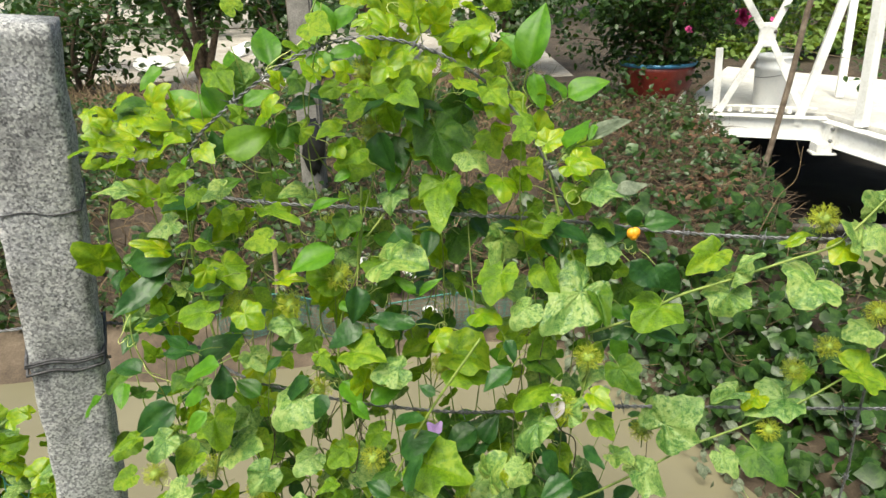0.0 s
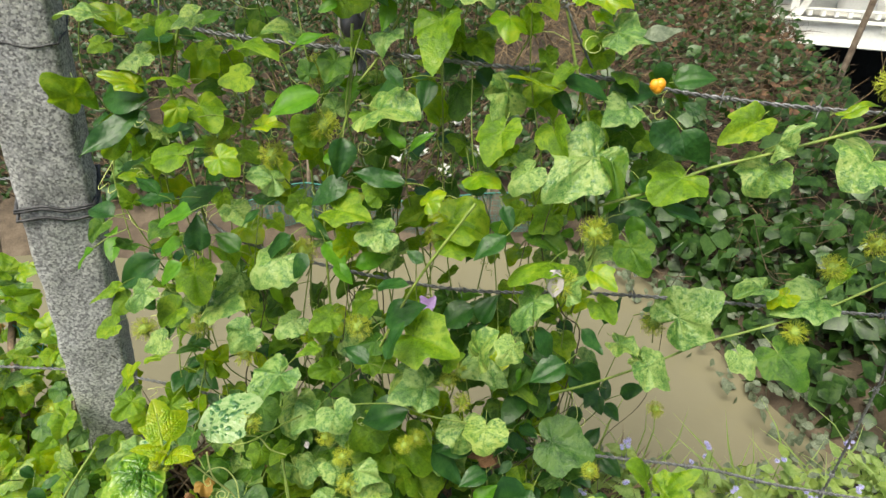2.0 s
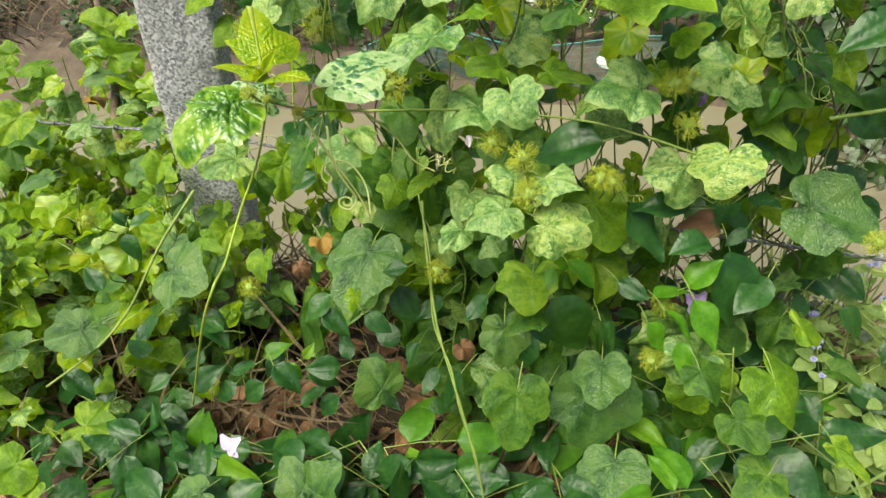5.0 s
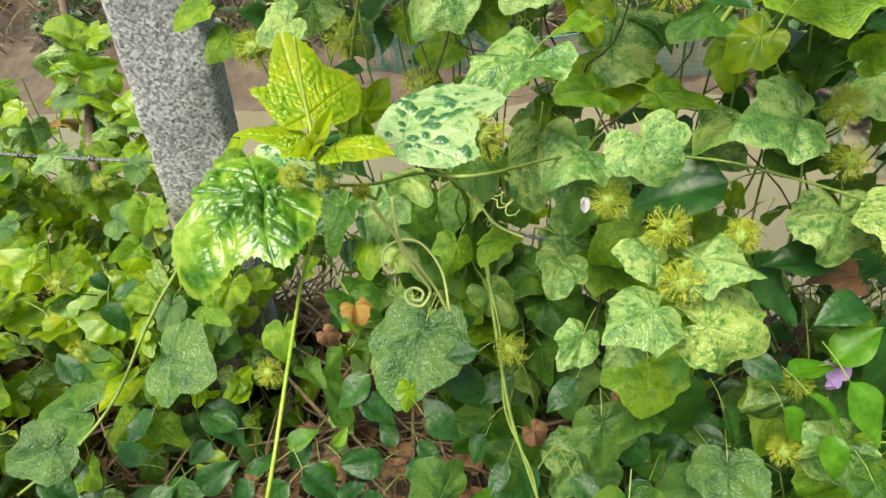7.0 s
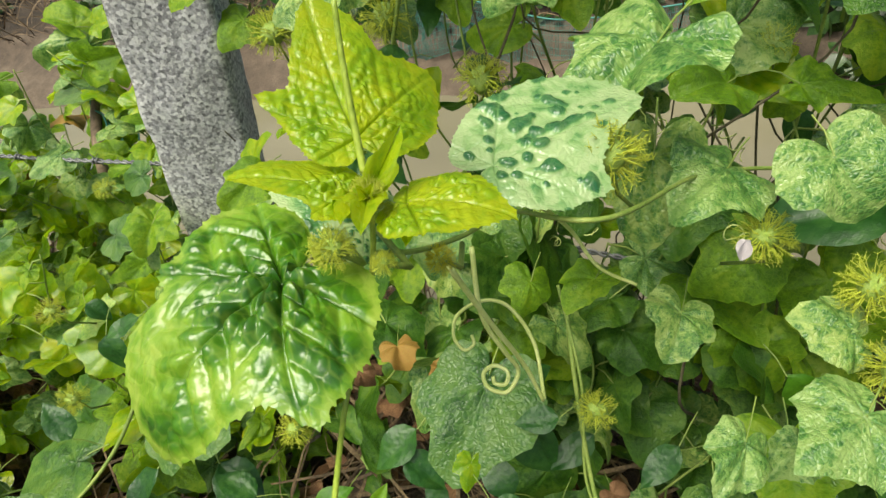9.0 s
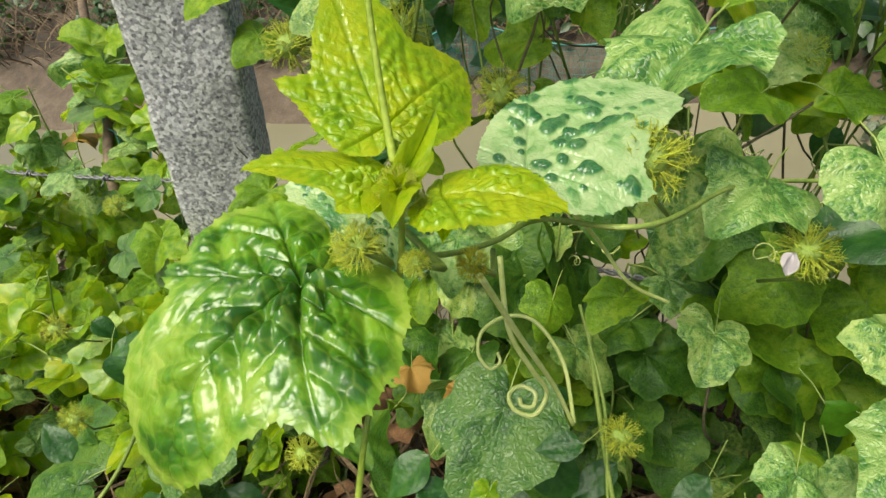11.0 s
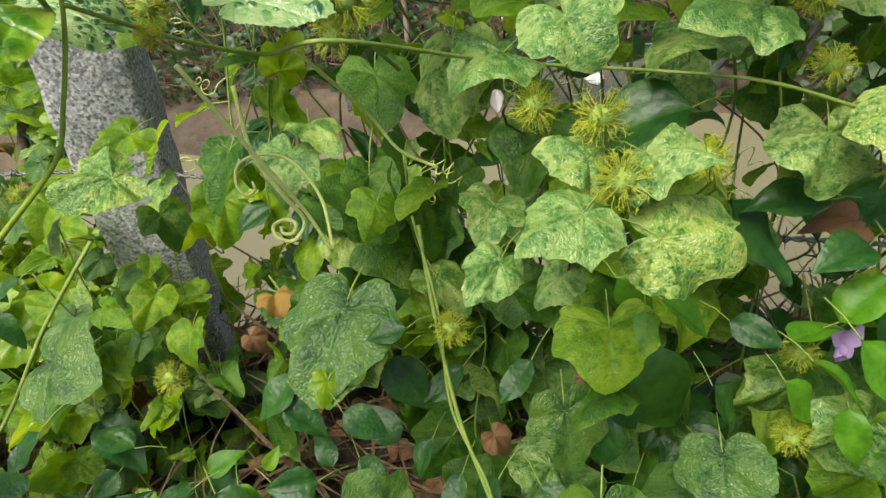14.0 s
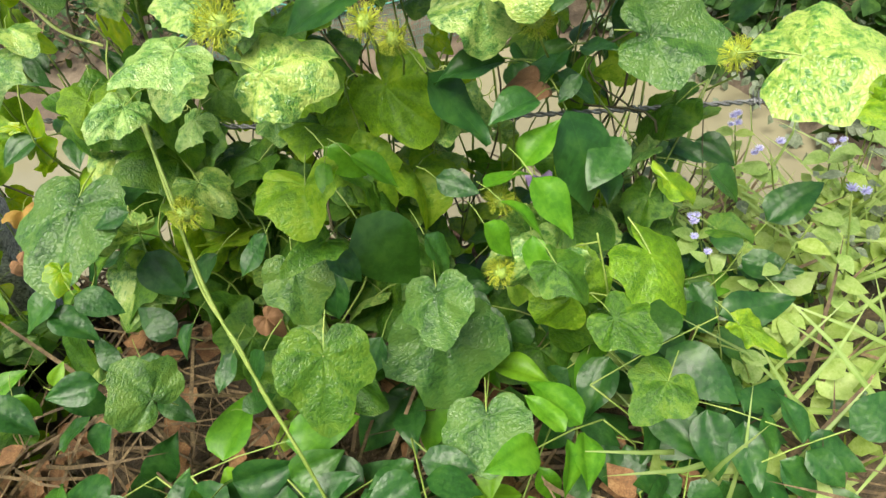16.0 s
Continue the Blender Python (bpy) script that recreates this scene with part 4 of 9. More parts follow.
barbed_wire([(-2.6, 0.82, 0.38), (-1.1, 0.80, 0.31), (-0.6, 0.80, 0.30), (-0.2, WY, 0.28), (0.1, WY, 0.255), (0.38, WY, 0.235), (0.55, WY, 0.20), (0.9, WY, 0.17), (2.2, WY, 0.13)], "twisted weathered barbed wire low over the weeds", sag_seed=3)
barbed_wire([(0.60, 0.725, 0.85), (0.582, 0.73, 0.67), (0.584, 0.735, 0.54), (0.594, 0.74, 0.46), (0.600, 0.745, 0.38), (0.60, 0.76, 0.0)], "loose barbed wire hanging down across the strands", sag_seed=4)
barbed_wire([(-0.33, 0.72, 0.93), (-0.27, 0.70, 1.0), (-0.14, 0.69, 1.08), (-0.03, 0.68, 1.08), (0.07, 0.70, 1.01), (0.15, 0.72, 0.87)], "loop of barbed wire arching over the top strand", sag_seed=5, thick=0.0010)

# ---- vines on the fence ----
class Vine:
    """One plant: its stems gathered in one mesh, each leaf a part of its own."""

    def __init__(self, at, name, label, category, group, stem=STEM):
        self.ob = thing(name, at, label, category, group)
        self.twigs = Geo()
        self.g, self.bark, self.rnd, self.count = Geo(), stem, random.Random(hash_of(at)), 0

    def leaf(self, mesh, at, tip, face, size):
        return hang(mesh.name.split(".")[0], mesh, self.ob, aim(at, tip, face, size))

    def put(self, kind, at, tip, face, width=1.0, stalk=True):
        """A leaf of which the foot, the way and length to the tip, and the upper face are known, with a stalk behind it."""
        self.count += 1
        tip = V(tip)
        m = aim(at, tip, face, tip.length) @ Matrix.Diagonal((width, 1, 1, 1))
        mesh = kind[self.count * 7 % len(kind)]
        hang(mesh.name.split(".")[0], mesh, self.ob, m)
        if not stalk:
            return
        back = V(at) - tip.normalized() * min(0.025, tip.length * 0.5) + V((0, 0.012, -0.004))
        r = min(0.0007, tip.length * 0.012)
        self.twigs.tube([at, V(at).lerp(back, 0.5) + V((0, 0, 0.002)), back], r, r, 5, caps=False)

    def stem(self, pts, r0, r1):
        self.g.tube(smooth_path(pts, 8), r0, r1, 7)

    def curl(self, pts, r0, r1):
        """A tendril, a part of its own."""
        g = Geo()
        g.tube(smooth_path(pts, 10), r0, r1, 7)
        hang("tendril", g.mesh("tendril", TENDRIL), self.ob, label="pale springy coiled tendril")

    def done(self):
        if self.g.v:
            hang("stem", self.g.mesh("stem", self.bark), self.ob)["kind"] = "stuff"
        if self.twigs.v:
            hang("stalk", self.twigs.mesh("stalk", self.bark), self.ob)["kind"] = "stuff"
        return self.ob


ANCHORS = []


def hash_of(p):
    return int(abs(p[0] * 7919 + p[1] * 104729 + p[2] * 1299709) * 1000) % 1000003


def clothe(vine, pts, kinds, step=0.035, size=(0.05, 0.08), face=(0, -0.55, 0.8), loose=0.6, down=0.5, stalk=(0.015, 0.04), r=0.0014, start=0.0):
    """Sets stalked leaves along a stem; kinds are (weight, meshes)."""
    rnd = vine.rnd
    line = smooth_path(pts, 8)
    vine.g.tube(line, r, r * 0.6, 5)
    run, side, here = start, 1, 0.0
    weights = [k[0] for k in kinds]
    for a, b in zip(line, line[1:]):
        d = b - a
        while here + d.length > run:
            p = a.lerp(b, (run - here) / max(1e-9, d.length))
            across = V((rnd.uniform(-1, 1), rnd.uniform(-1, 0.25), rnd.uniform(-0.6, 0.7)))
            across.normalize()
            s = p + across * rnd.uniform(*stalk)
            n = V(face) + V((rnd.gauss(0, loose), rnd.gauss(0, loose * 0.8), rnd.gauss(0, loose * 0.7)))
            tip = across * 0.8 + V((rnd.gauss(0, 0.5), rnd.gauss(0, 0.3), -down + rnd.gauss(0, 0.4)))
            vine.twigs.tube([p, p.lerp(s, 0.5) + V((0, 0, 0.004)), s], 0.0009, 0.0008, 4, caps=False)
            ANCHORS.append(p)
            kind = rnd.choices(kinds, weights)[0][1]
            vine.leaf(rnd.choice(kind), s, tip, n, rnd.uniform(*size) * rnd.uniform(0.8, 1.1))
            side = -side
            run += step * rnd.uniform(0.7, 1.3)
        here += d.length


def leaflets(vine, at, way, kinds, n=5, size=0.04, face=(0, -0.5, 0.85)):
    """A feathered leaf: pairs of leaflets along a stalk with one at its end."""
    rnd = vine.rnd
    way = V(way).normalized()
    up = V(face) + V((rnd.gauss(0, 0.35), rnd.gauss(0, 0.3), rnd.gauss(0, 0.3)))
    side = way.cross(up).normalized()
    length = size * (n + 1) * 0.36
    end = V(at) + way * length
    vine.twigs.tube([at, (V(at) + end) / 2 + V((0, 0, 0.004)), end], 0.0009, 0.0007, 4, caps=False)
    pairs = (n - 1) // 2
    for i in range(pairs):
        p = V(at).lerp(end, 0.35 + 0.5 * i / max(1, pairs))
        for s in (-1, 1):
            vine.leaf(rnd.choice(kinds), p + side * s * 0.003, side * s + way * 0.45 + V((0, 0, rnd.uniform(-0.5, 0.1))), up + V((rnd.gauss(0, 0.3), rnd.gauss(0, 0.3), 0)), size * rnd.uniform(0.85, 1.15))
    vine.leaf(rnd.choice(kinds), end, way + V((0, 0, rnd.uniform(-0.6, 0))), up, size * rnd.uniform(1.0, 1.3))


def fence_canopy():
    """Thin growth behind the set leaves: stems that climb the wires."""
    rnd = random.Random(11)
    plan = [(-0.47, -0.42, 0.95), (-0.38, -0.36, 1.0), (-0.30, -0.26, 0.98), (-0.22, -0.13, 1.15), (-0.12, -0.06, 1.18), (-0.03, 0.0, 1.1), (0.05, 0.09, 1.02), (0.13, 0.15, 0.92), (0.19, 0.2, 0.85), (-0.43, -0.40, 0.8), (-0.34, -0.28, 0.9), (-0.26, -0.2, 1.05), (-0.17, -0.1, 0.9), (-0.08, -0.03, 1.0), (0.01, 0.03, 0.9), (0.1, 0.12, 0.8)]
    for i, (x0, x1, z1) in enumerate(plan):
        at = (x0, 0.78 + rnd.uniform(-0.03, 0.05), -0.03)
        vine = Vine(at, "passion_vine", "climbing vine with lobed green leaves on the barbed wire", "vine", "vines on the fence")
        z = 0.12
        pts = [V(at)]
        while z < z1:
            q = z / z1
            pts.append(V((x0 + (x1 - x0) * q + rnd.uniform(-0.03, 0.03), 0.78 + rnd.uniform(-0.05, 0.06), z)))
            z += 0.12
        pts.append(V((x1, 0.76, z1)))
        clothe(vine, pts, [(3, BRIGHTS), (1.6, DARKS), (1, MOSAICS), (0.8, YOUNGS)], step=0.06, size=(0.022, 0.05), loose=0.9, start=0.1)
        vine.done()
    for i in range(12):
        x = rnd.uniform(-0.46, 0.2)
        top = float(np.interp(x, (-0.52, -0.2, 0.0, 0.2), (0.9, 1.05, 1.1, 0.85)))
        at = (x, 0.78 + rnd.uniform(-0.04, 0.08), -0.03)
        pea = Vine(at, "pea_vine", "slender twining vine with smooth oval leaflets", "vine", "twining pea vines")
        h = rnd.uniform(0.35, 1.0) * top
        pts = wander(at, (x + rnd.uniform(-0.1, 0.1), at[1], h), 6, 0.03, rnd)
        pea.g.tube(smooth_path(pts, 6), 0.0012, 0.0008, 5)
        for p in pts[1:]:
            leaflets(pea, p + V((0, 0, rnd.uniform(-0.05, 0.05))), (rnd.uniform(-1, 1), rnd.uniform(-0.9, 0.1), rnd.uniform(-0.3, 0.5)), OVALS if rnd.random() < 0.7 or p.z < 0.5 else FRESH, 3, rnd.uniform(0.03, 0.042))
        pea.done()


fence_canopy()


def low_growth():
    """The dark tangle at the fence's foot and the yellowish one past the post."""
    rnd = random.Random(12)
    for i in range(54):
        x, y = rnd.uniform(-0.70, 0.2), rnd.uniform(0.26, 0.74)
        if -0.66 < x < -0.24 and y > 0.5:
            continue
        at = (x, y, -0.03)
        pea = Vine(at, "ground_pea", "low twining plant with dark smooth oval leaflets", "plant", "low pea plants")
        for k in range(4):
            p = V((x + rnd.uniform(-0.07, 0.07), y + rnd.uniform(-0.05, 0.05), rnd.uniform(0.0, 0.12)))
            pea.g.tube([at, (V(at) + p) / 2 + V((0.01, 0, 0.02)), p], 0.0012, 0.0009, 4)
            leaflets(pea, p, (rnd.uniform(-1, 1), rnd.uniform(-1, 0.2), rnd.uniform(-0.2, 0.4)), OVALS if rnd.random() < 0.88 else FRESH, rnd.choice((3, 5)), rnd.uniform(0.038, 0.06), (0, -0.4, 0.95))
        pea.done()
    for i in range(92):
        x, y = rnd.uniform(-1.6, -0.66), rnd.uniform(0.28, 1.08)
        if x > -0.8 and y < 0.5:
            x -= 0.15
        at = (x, y, -0.05)
        vine = Vine(at, "passion_vine", "sprawling yellow-green vine over dry litter", "vine", "vines past the post")
        tall = 0.48 if y > 0.75 and x < -0.75 else 0.32
        end = V((x + rnd.uniform(-0.2, 0.1), y + rnd.uniform(-0.15, 0.1), rnd.uniform(0.05, tall)))
        pts = wander(at, end, 4, 0.04, rnd)
        clothe(vine, pts, [(3, BRIGHTS), (2.4, YOUNGS), (1, MOSAICS), (0.3, SEARS), (0.25, DARKS)], step=0.036, size=(0.022, 0.052), face=(0.3, -0.5, 0.9), loose=0.8)
        vine.done()
    for i in range(30):
        x, y = rnd.uniform(-0.42, 0.16), rnd.uniform(0.6, 0.8)
        at = (x, y, -0.03)
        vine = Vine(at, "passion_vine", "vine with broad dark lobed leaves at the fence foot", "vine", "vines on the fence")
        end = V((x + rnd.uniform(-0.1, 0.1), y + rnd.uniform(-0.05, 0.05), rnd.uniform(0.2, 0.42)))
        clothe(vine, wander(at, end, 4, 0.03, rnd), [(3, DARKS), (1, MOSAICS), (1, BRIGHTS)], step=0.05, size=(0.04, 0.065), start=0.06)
        vine.done()
    # dead woody stems inside the tangle
    for i in range(22):
        x = rnd.uniform(-0.5, 0.25)
        g = Geo()
        a = V((x, 0.76 + rnd.uniform(-0.06, 0.06), -0.04))
        b = a + V((rnd.uniform(-0.12, 0.12), rnd.uniform(-0.05, 0.05), rnd.uniform(0.35, 1.0)))
        g.tube(smooth_path(wander(a, b, 7, 0.05, rnd), 6), rnd.uniform(0.0007, 0.0019), 0.0006, 6)
        tagged(new("dry_vine", g.mesh("dry_vine", WOOD_STEM)), "thin brown woody vine climbing the wires, leafless", "dry vine", "dry vines")


low_growth()


def fillers():
    """Small young growth in the gaps of the canopy, and the dense yellowish mat past the post."""
    rnd = random.Random(14)
    for i in range(10):
        x0 = -0.40 + 0.062 * i
        top = float(np.interp(x0, (-0.5, -0.3, -0.1, 0.05, 0.2), (0.98, 1.02, 1.16, 1.08, 0.88)))
        vine = Vine((x0, 0.76, -0.02), "passion_vine", "slender young vine with small yellow-green leaves and thin stems", "vine", "vines on the fence")
        pts = [V((x0 + rnd.uniform(-0.03, 0.03), rnd.uniform(0.69, 0.8), 0.02 + (top - 0.02) * k / 7)) for k in range(8)]
        vine.g.tube(smooth_path(pts, 6), 0.0011, 0.0007, 5)
        for p in pts[2:]:
            for k in range(2):
                at = p + V((rnd.uniform(-0.03, 0.03), rnd.uniform(-0.03, 0.02), rnd.uniform(-0.05, 0.05)))
                way = V((rnd.uniform(-1, 1), rnd.uniform(-0.7, 0.2), rnd.uniform(-0.9, 0.5))).normalized()
                kind = rnd.choice((YOUNGS, YOUNGS, BRIGHTS, BRIGHTS, FRESH, OVALS))
                vine.put(kind, at, way * rnd.uniform(0.018, 0.042), (rnd.gauss(0, 0.5), -0.6 + rnd.gauss(0, 0.3), 0.7), rnd.uniform(0.6, 1.0))
        vine.done()
    for i in range(16):
        x, y = rnd.uniform(-0.74, -0.50), rnd.uniform(0.58, 0.73)
        z = rnd.uniform(0.12, 0.36)
        foot = V((x, y, ground_z(x, y) - 0.02))
        vine = Vine(foot, "passion_vine", "slender vine climbing before the granite post's foot", "vine", "vines past the post")
        pts = wander(foot, (x + rnd.uniform(-0.06, 0.06), y, z), 4, 0.02, rnd)
        vine.g.tube(smooth_path(pts, 5), 0.0011, 0.0007, 5)
        for k in range(8):
            at = pts[rnd.choice((2, 3, 4))] + V((rnd.uniform(-0.05, 0.05), rnd.uniform(-0.04, 0.02), rnd.uniform(-0.04, 0.04)))
            way = V((rnd.uniform(-1, 1), rnd.uniform(-0.9, 0.2), rnd.uniform(-0.7, 0.3))).normalized()
            kind = rnd.choice((YOUNGS, BRIGHTS, BRIGHTS, MOSAICS, MATTES, DARKS))
            vine.put(kind, at, way * rnd.uniform(0.02, 0.045), (rnd.gauss(0.2, 0.4), -0.5, 0.85), rnd.uniform(0.8, 1.1))
        vine.done()
    for i in range(60):
        x, y = rnd.uniform(-1.25, -0.74), rnd.uniform(0.36, 0.95)
        z = rnd.uniform(0.1, 0.22 + 0.25 * (y - 0.4))
        vine = Vine((x, y, -0.03), "passion_vine", "sprawling yellow-green vine over dry litter", "vine", "vines past the post")
        pts = wander((x, y, -0.03), (x + rnd.uniform(-0.1, 0.1), y, z), 3, 0.02, rnd)
        vine.g.tube(smooth_path(pts, 5), 0.001, 0.0007, 5)
        for k in range(9):
            at = V(pts[-1]) + V((rnd.uniform(-0.09, 0.09), rnd.uniform(-0.06, 0.06), rnd.uniform(-0.05, 0.04)))
            way = V((rnd.uniform(-1, 1), rnd.uniform(-0.9, 0.3), rnd.uniform(-0.5, 0.4))).normalized()
            kind = rnd.choice((YOUNGS, YOUNGS, BRIGHTS, BRIGHTS, MOSAICS, MOSAICS))
            vine.put(kind, at, way * rnd.uniform(0.02, 0.048), (rnd.gauss(0, 0.4), -0.5, 0.85), rnd.uniform(0.7, 1.1))
        vine.done()


fillers()


# ---- leaves set one by one ----
front = Vine((-0.19, 0.59, 0.14), "passion_vine", "pale mottled passion vine trailing before the fence", "vine", "vines on the fence")
front.put(MOSAICS, (-0.191, 0.562, 0.553), (-0.025, -0.029, -0.019), (-0.30, -0.27, 0.92), 1.2)
front.put(MOSAICS, (-0.124, 0.543, 0.517), (0.014, -0.010, -0.023), (-0.07, -0.40, 0.91), 1.25)
front.put(MOSAICS, (-0.030, 0.616, 0.492), (-0.039, -0.022, -0.002), (0.12, -0.62, 0.78))
front.put(MOSAICS, (0.050, 0.602, 0.440), (-0.001, -0.021, -0.033), (-0.27, -0.63, 0.72), 1.3)
front.put(MOSAICS, (0.058, 0.664, 0.470), (0.021, -0.010, -0.005), (-0.11, -0.64, 0.76))
front.put(YOUNGS, (0.063, 0.687, 0.476), (0.016, 0.011, 0.012), (-0.08, -0.71, 0.70))
front.put(CURLED, (-0.115, 0.496, 0.472), (-0.024, 0.001, 0.003), (-0.67, -0.18, 0.72))
front.put(CURLED, (-0.092, 0.498, 0.474), (0.031, -0.010, -0.003), (0.25, -0.26, 0.93))
front.put(CURLED, (-0.116, 0.462, 0.469), (-0.023, -0.021, -0.007), (-0.23, -0.52, 0.82))
front.put(CURLED, (-0.098, 0.480, 0.465), (0.005, 0.005, 0.005), (-0.03, -0.71, 0.71))
front.put(CURLED, (-0.086, 0.473, 0.449), (0.033, 0.005, -0.016), (0.47, -0.61, 0.64))
front.put(CURLED, (-0.080, 0.487, 0.447), (0.029, 0.013, -0.005), (-0.25, -0.14, 0.96))
front.put(CURLED, (-0.149, 0.459, 0.447), (-0.012, -0.021, -0.007), (0.24, -0.51, 0.83), 0.8)
front.put(CURLED, (-0.125, 0.471, 0.431), (-0.009, -0.008, -0.013), (0.12, -0.01, 0.99))
front.put(BRIGHTS, (-0.103, 0.526, 0.348), (0.004, -0.026, -0.023), (-0.20, -0.34, 0.92), 1.3)
front.put(MOSAICS, (-0.186, 0.579, 0.490), (-0.000, -0.035, -0.037), (-0.25, -0.74, 0.62), 0.85)
front.put(MOSAICS, (-0.156, 0.564, 0.495), (-0.022, -0.027, -0.008), (0.07, -0.37, 0.93))
front.put(DARKS, (-0.227, 0.573, 0.485), (0.010, -0.025, -0.020), (0.32, -0.34, 0.89))
front.put(MATTES, (-0.270, 0.543, 0.340), (-0.013, -0.054, -0.035), (0.01, -0.21, 0.98))
front.put(MATTES, (-0.254, 0.479, 0.205), (-0.020, 0.010, 0.032), (-0.18, -0.01, 0.98), 1.3)
front.put(MATTES, (-0.129, 0.521, 0.280), (0.006, -0.018, -0.038), (0.13, -0.47, 0.87))
front.put(MATTES, (-0.033, 0.519, 0.247), (0.002, -0.031, -0.028), (-0.38, -0.22, 0.90), 1.2)
front.put(MOSAICS, (-0.145, 0.698, 0.502), (0.042, 0.025, 0.007), (0.40, -0.52, 0.75))
front.put(YOUNGS, (-0.167, 0.711, 0.528), (0.011, -0.018, -0.025), (0.34, -0.48, 0.81))
front.put(BRIGHTS, (-0.111, 0.664, 0.483), (0.037, -0.001, -0.013), (-0.13, -0.36, 0.92))
front.put(BRIGHTS, (-0.152, 0.635, 0.498), (-0.027, -0.016, 0.002), (-0.44, -0.54, 0.72))
front.put(MOSAICS, (-0.287, 0.600, 0.444), (0.018, -0.017, -0.013), (0.39, -0.04, 0.92))
front.put(DARKS, (-0.314, 0.550, 0.454), (-0.004, -0.021, -0.030), (-0.04, -0.04, 1.00))
front.put(MOSAICS, (-0.369, 0.518, 0.456), (-0.025, -0.020, -0.008), (0.10, -0.52, 0.85))
front.put(MATTES, (-0.479, 0.499, 0.319), (0.045, -0.009, -0.005), (0.63, -0.54, 0.56), 1.3)
front.put(MATTES, (-0.529, 0.412, 0.312), (-0.025, -0.024, -0.001), (0.43, -0.45, 0.78), 1.2)
front.put(BRIGHTS, (-0.536, 0.807, 0.464), (-0.016, -0.025, -0.020), (0.42, -0.33, 0.84))
front.put(BRIGHTS, (-0.370, 0.796, 0.513), (-0.009, -0.014, -0.022), (-0.20, -0.09, 0.98))
front.put(BRIGHTS, (-0.332, 0.790, 0.491), (0.007, -0.014, -0.025), (-0.18, -0.18, 0.97))
front.put(DARKS, (-0.251, 0.745, 0.522), (-0.016, -0.022, -0.015), (0.35, -0.64, 0.69))
front.put(BRIGHTS, (-0.295, 0.735, 0.529), (0.018, -0.012, -0.008), (-0.07, -0.55, 0.83))
front.put(MOSAICS, (-0.301, 0.589, 0.429), (-0.007, -0.015, -0.027), (0.20, -0.55, 0.81))
front.put(DARKS, (-0.377, 0.547, 0.412), (0.013, -0.014, -0.018), (0.51, 0.01, 0.86))
front.put(DARKS, (-0.392, 0.548, 0.262), (0.025, -0.015, -0.010), (0.20, -0.19, 0.96))
front.put(BRIGHTS, (-0.406, 0.554, 0.300), (0.004, -0.012, -0.022), (-0.17, -0.32, 0.93))
front.put(BRIGHTS, (-0.484, 0.563, 0.313), (0.030, -0.009, -0.010), (0.06, -0.65, 0.76))
front.put(MOSAICS, (-0.165, 0.549, 0.416), (-0.007, -0.023, -0.014), (0.35, -0.27, 0.90))
front.put(BRIGHTS, (-0.209, 0.572, 0.412), (-0.013, -0.023, -0.008), (-0.43, -0.35, 0.83))
front.put(BRIGHTS, (-0.246, 0.579, 0.398), (-0.006, -0.015, -0.020), (0.58, -0.29, 0.76))
front.put(SEARS, (-0.313, 0.581, 0.297), (-0.007, -0.013, -0.019), (0.41, -0.24, 0.88))
front.put(DEADS, (0.059, 0.650, 0.336), (-0.027, -0.006, 0.008), (0.29, -0.34, 0.89))
front.put(SEARS, (-0.345, 0.582, 0.315), (0.010, -0.015, -0.010), (0.21, -0.19, 0.96))
front.put(DEADS, (-0.186, 0.561, 0.195), (0.015, -0.009, -0.012), (-0.04, -0.29, 0.96))
front.put(DEADS, (-0.394, 0.598, 0.253), (0.014, -0.005, -0.011), (-0.08, -0.36, 0.93))
front.put(SEARS, (0.079, 0.578, 0.193), (-0.016, 0.003, 0.011), (0.18, -0.34, 0.92))
front.put(DEADS, (-0.117, 0.548, 0.282), (0.006, -0.008, -0.006), (-0.31, -0.09, 0.95))
front.put(MOSAICS, (0.041, 0.764, 0.512), (-0.015, -0.020, -0.017), (-0.40, -0.54, 0.74))
front.put(BRIGHTS, (0.070, 0.762, 0.498), (-0.024, -0.022, -0.019), (-0.66, -0.28, 0.70))
front.put(BRIGHTS, (0.075, 0.749, 0.485), (0.025, -0.022, -0.020), (-0.08, -0.42, 0.90))
front.done()

froth = Vine((-0.07, 0.59, 0.15), "pea_vine", "twining pea vine with smooth leaflets before the fence", "vine", "twining pea vines")
froth.put(FRESH, (-0.098, 0.573, 0.346), (0.026, -0.004, -0.028), (-0.48, -0.35, 0.80))
froth.put(FRESH, (-0.074, 0.544, 0.355), (0.031, -0.005, -0.020), (0.38, -0.20, 0.90))
froth.put(FRESH, (-0.085, 0.522, 0.366), (-0.001, -0.020, -0.010), (-0.19, -0.08, 0.98), 1.1)
froth.put(FRESH, (0.038, 0.587, 0.302), (0.028, 0.016, 0.029), (-0.47, -0.38, 0.80))
froth.put(FRESH, (0.009, 0.576, 0.294), (0.030, 0.018, 0.010), (-0.58, -0.04, 0.81))
froth.put(FRESH, (0.044, 0.568, 0.306), (0.028, -0.035, -0.022), (0.36, -0.50, 0.79))
froth.put(FRESH, (0.020, 0.563, 0.291), (0.033, -0.018, -0.017), (0.75, 0.06, 0.66))
froth.put(FRESH, (0.040, 0.548, 0.268), (0.004, -0.026, -0.029), (-0.26, -0.06, 0.97))
froth.put(FRESH, (0.006, 0.559, 0.275), (0.021, -0.009, -0.027), (-0.03, -0.18, 0.98))
froth.put(OVALS, (0.033, 0.635, 0.362), (-0.050, -0.007, 0.009), (-0.14, -0.23, 0.96))
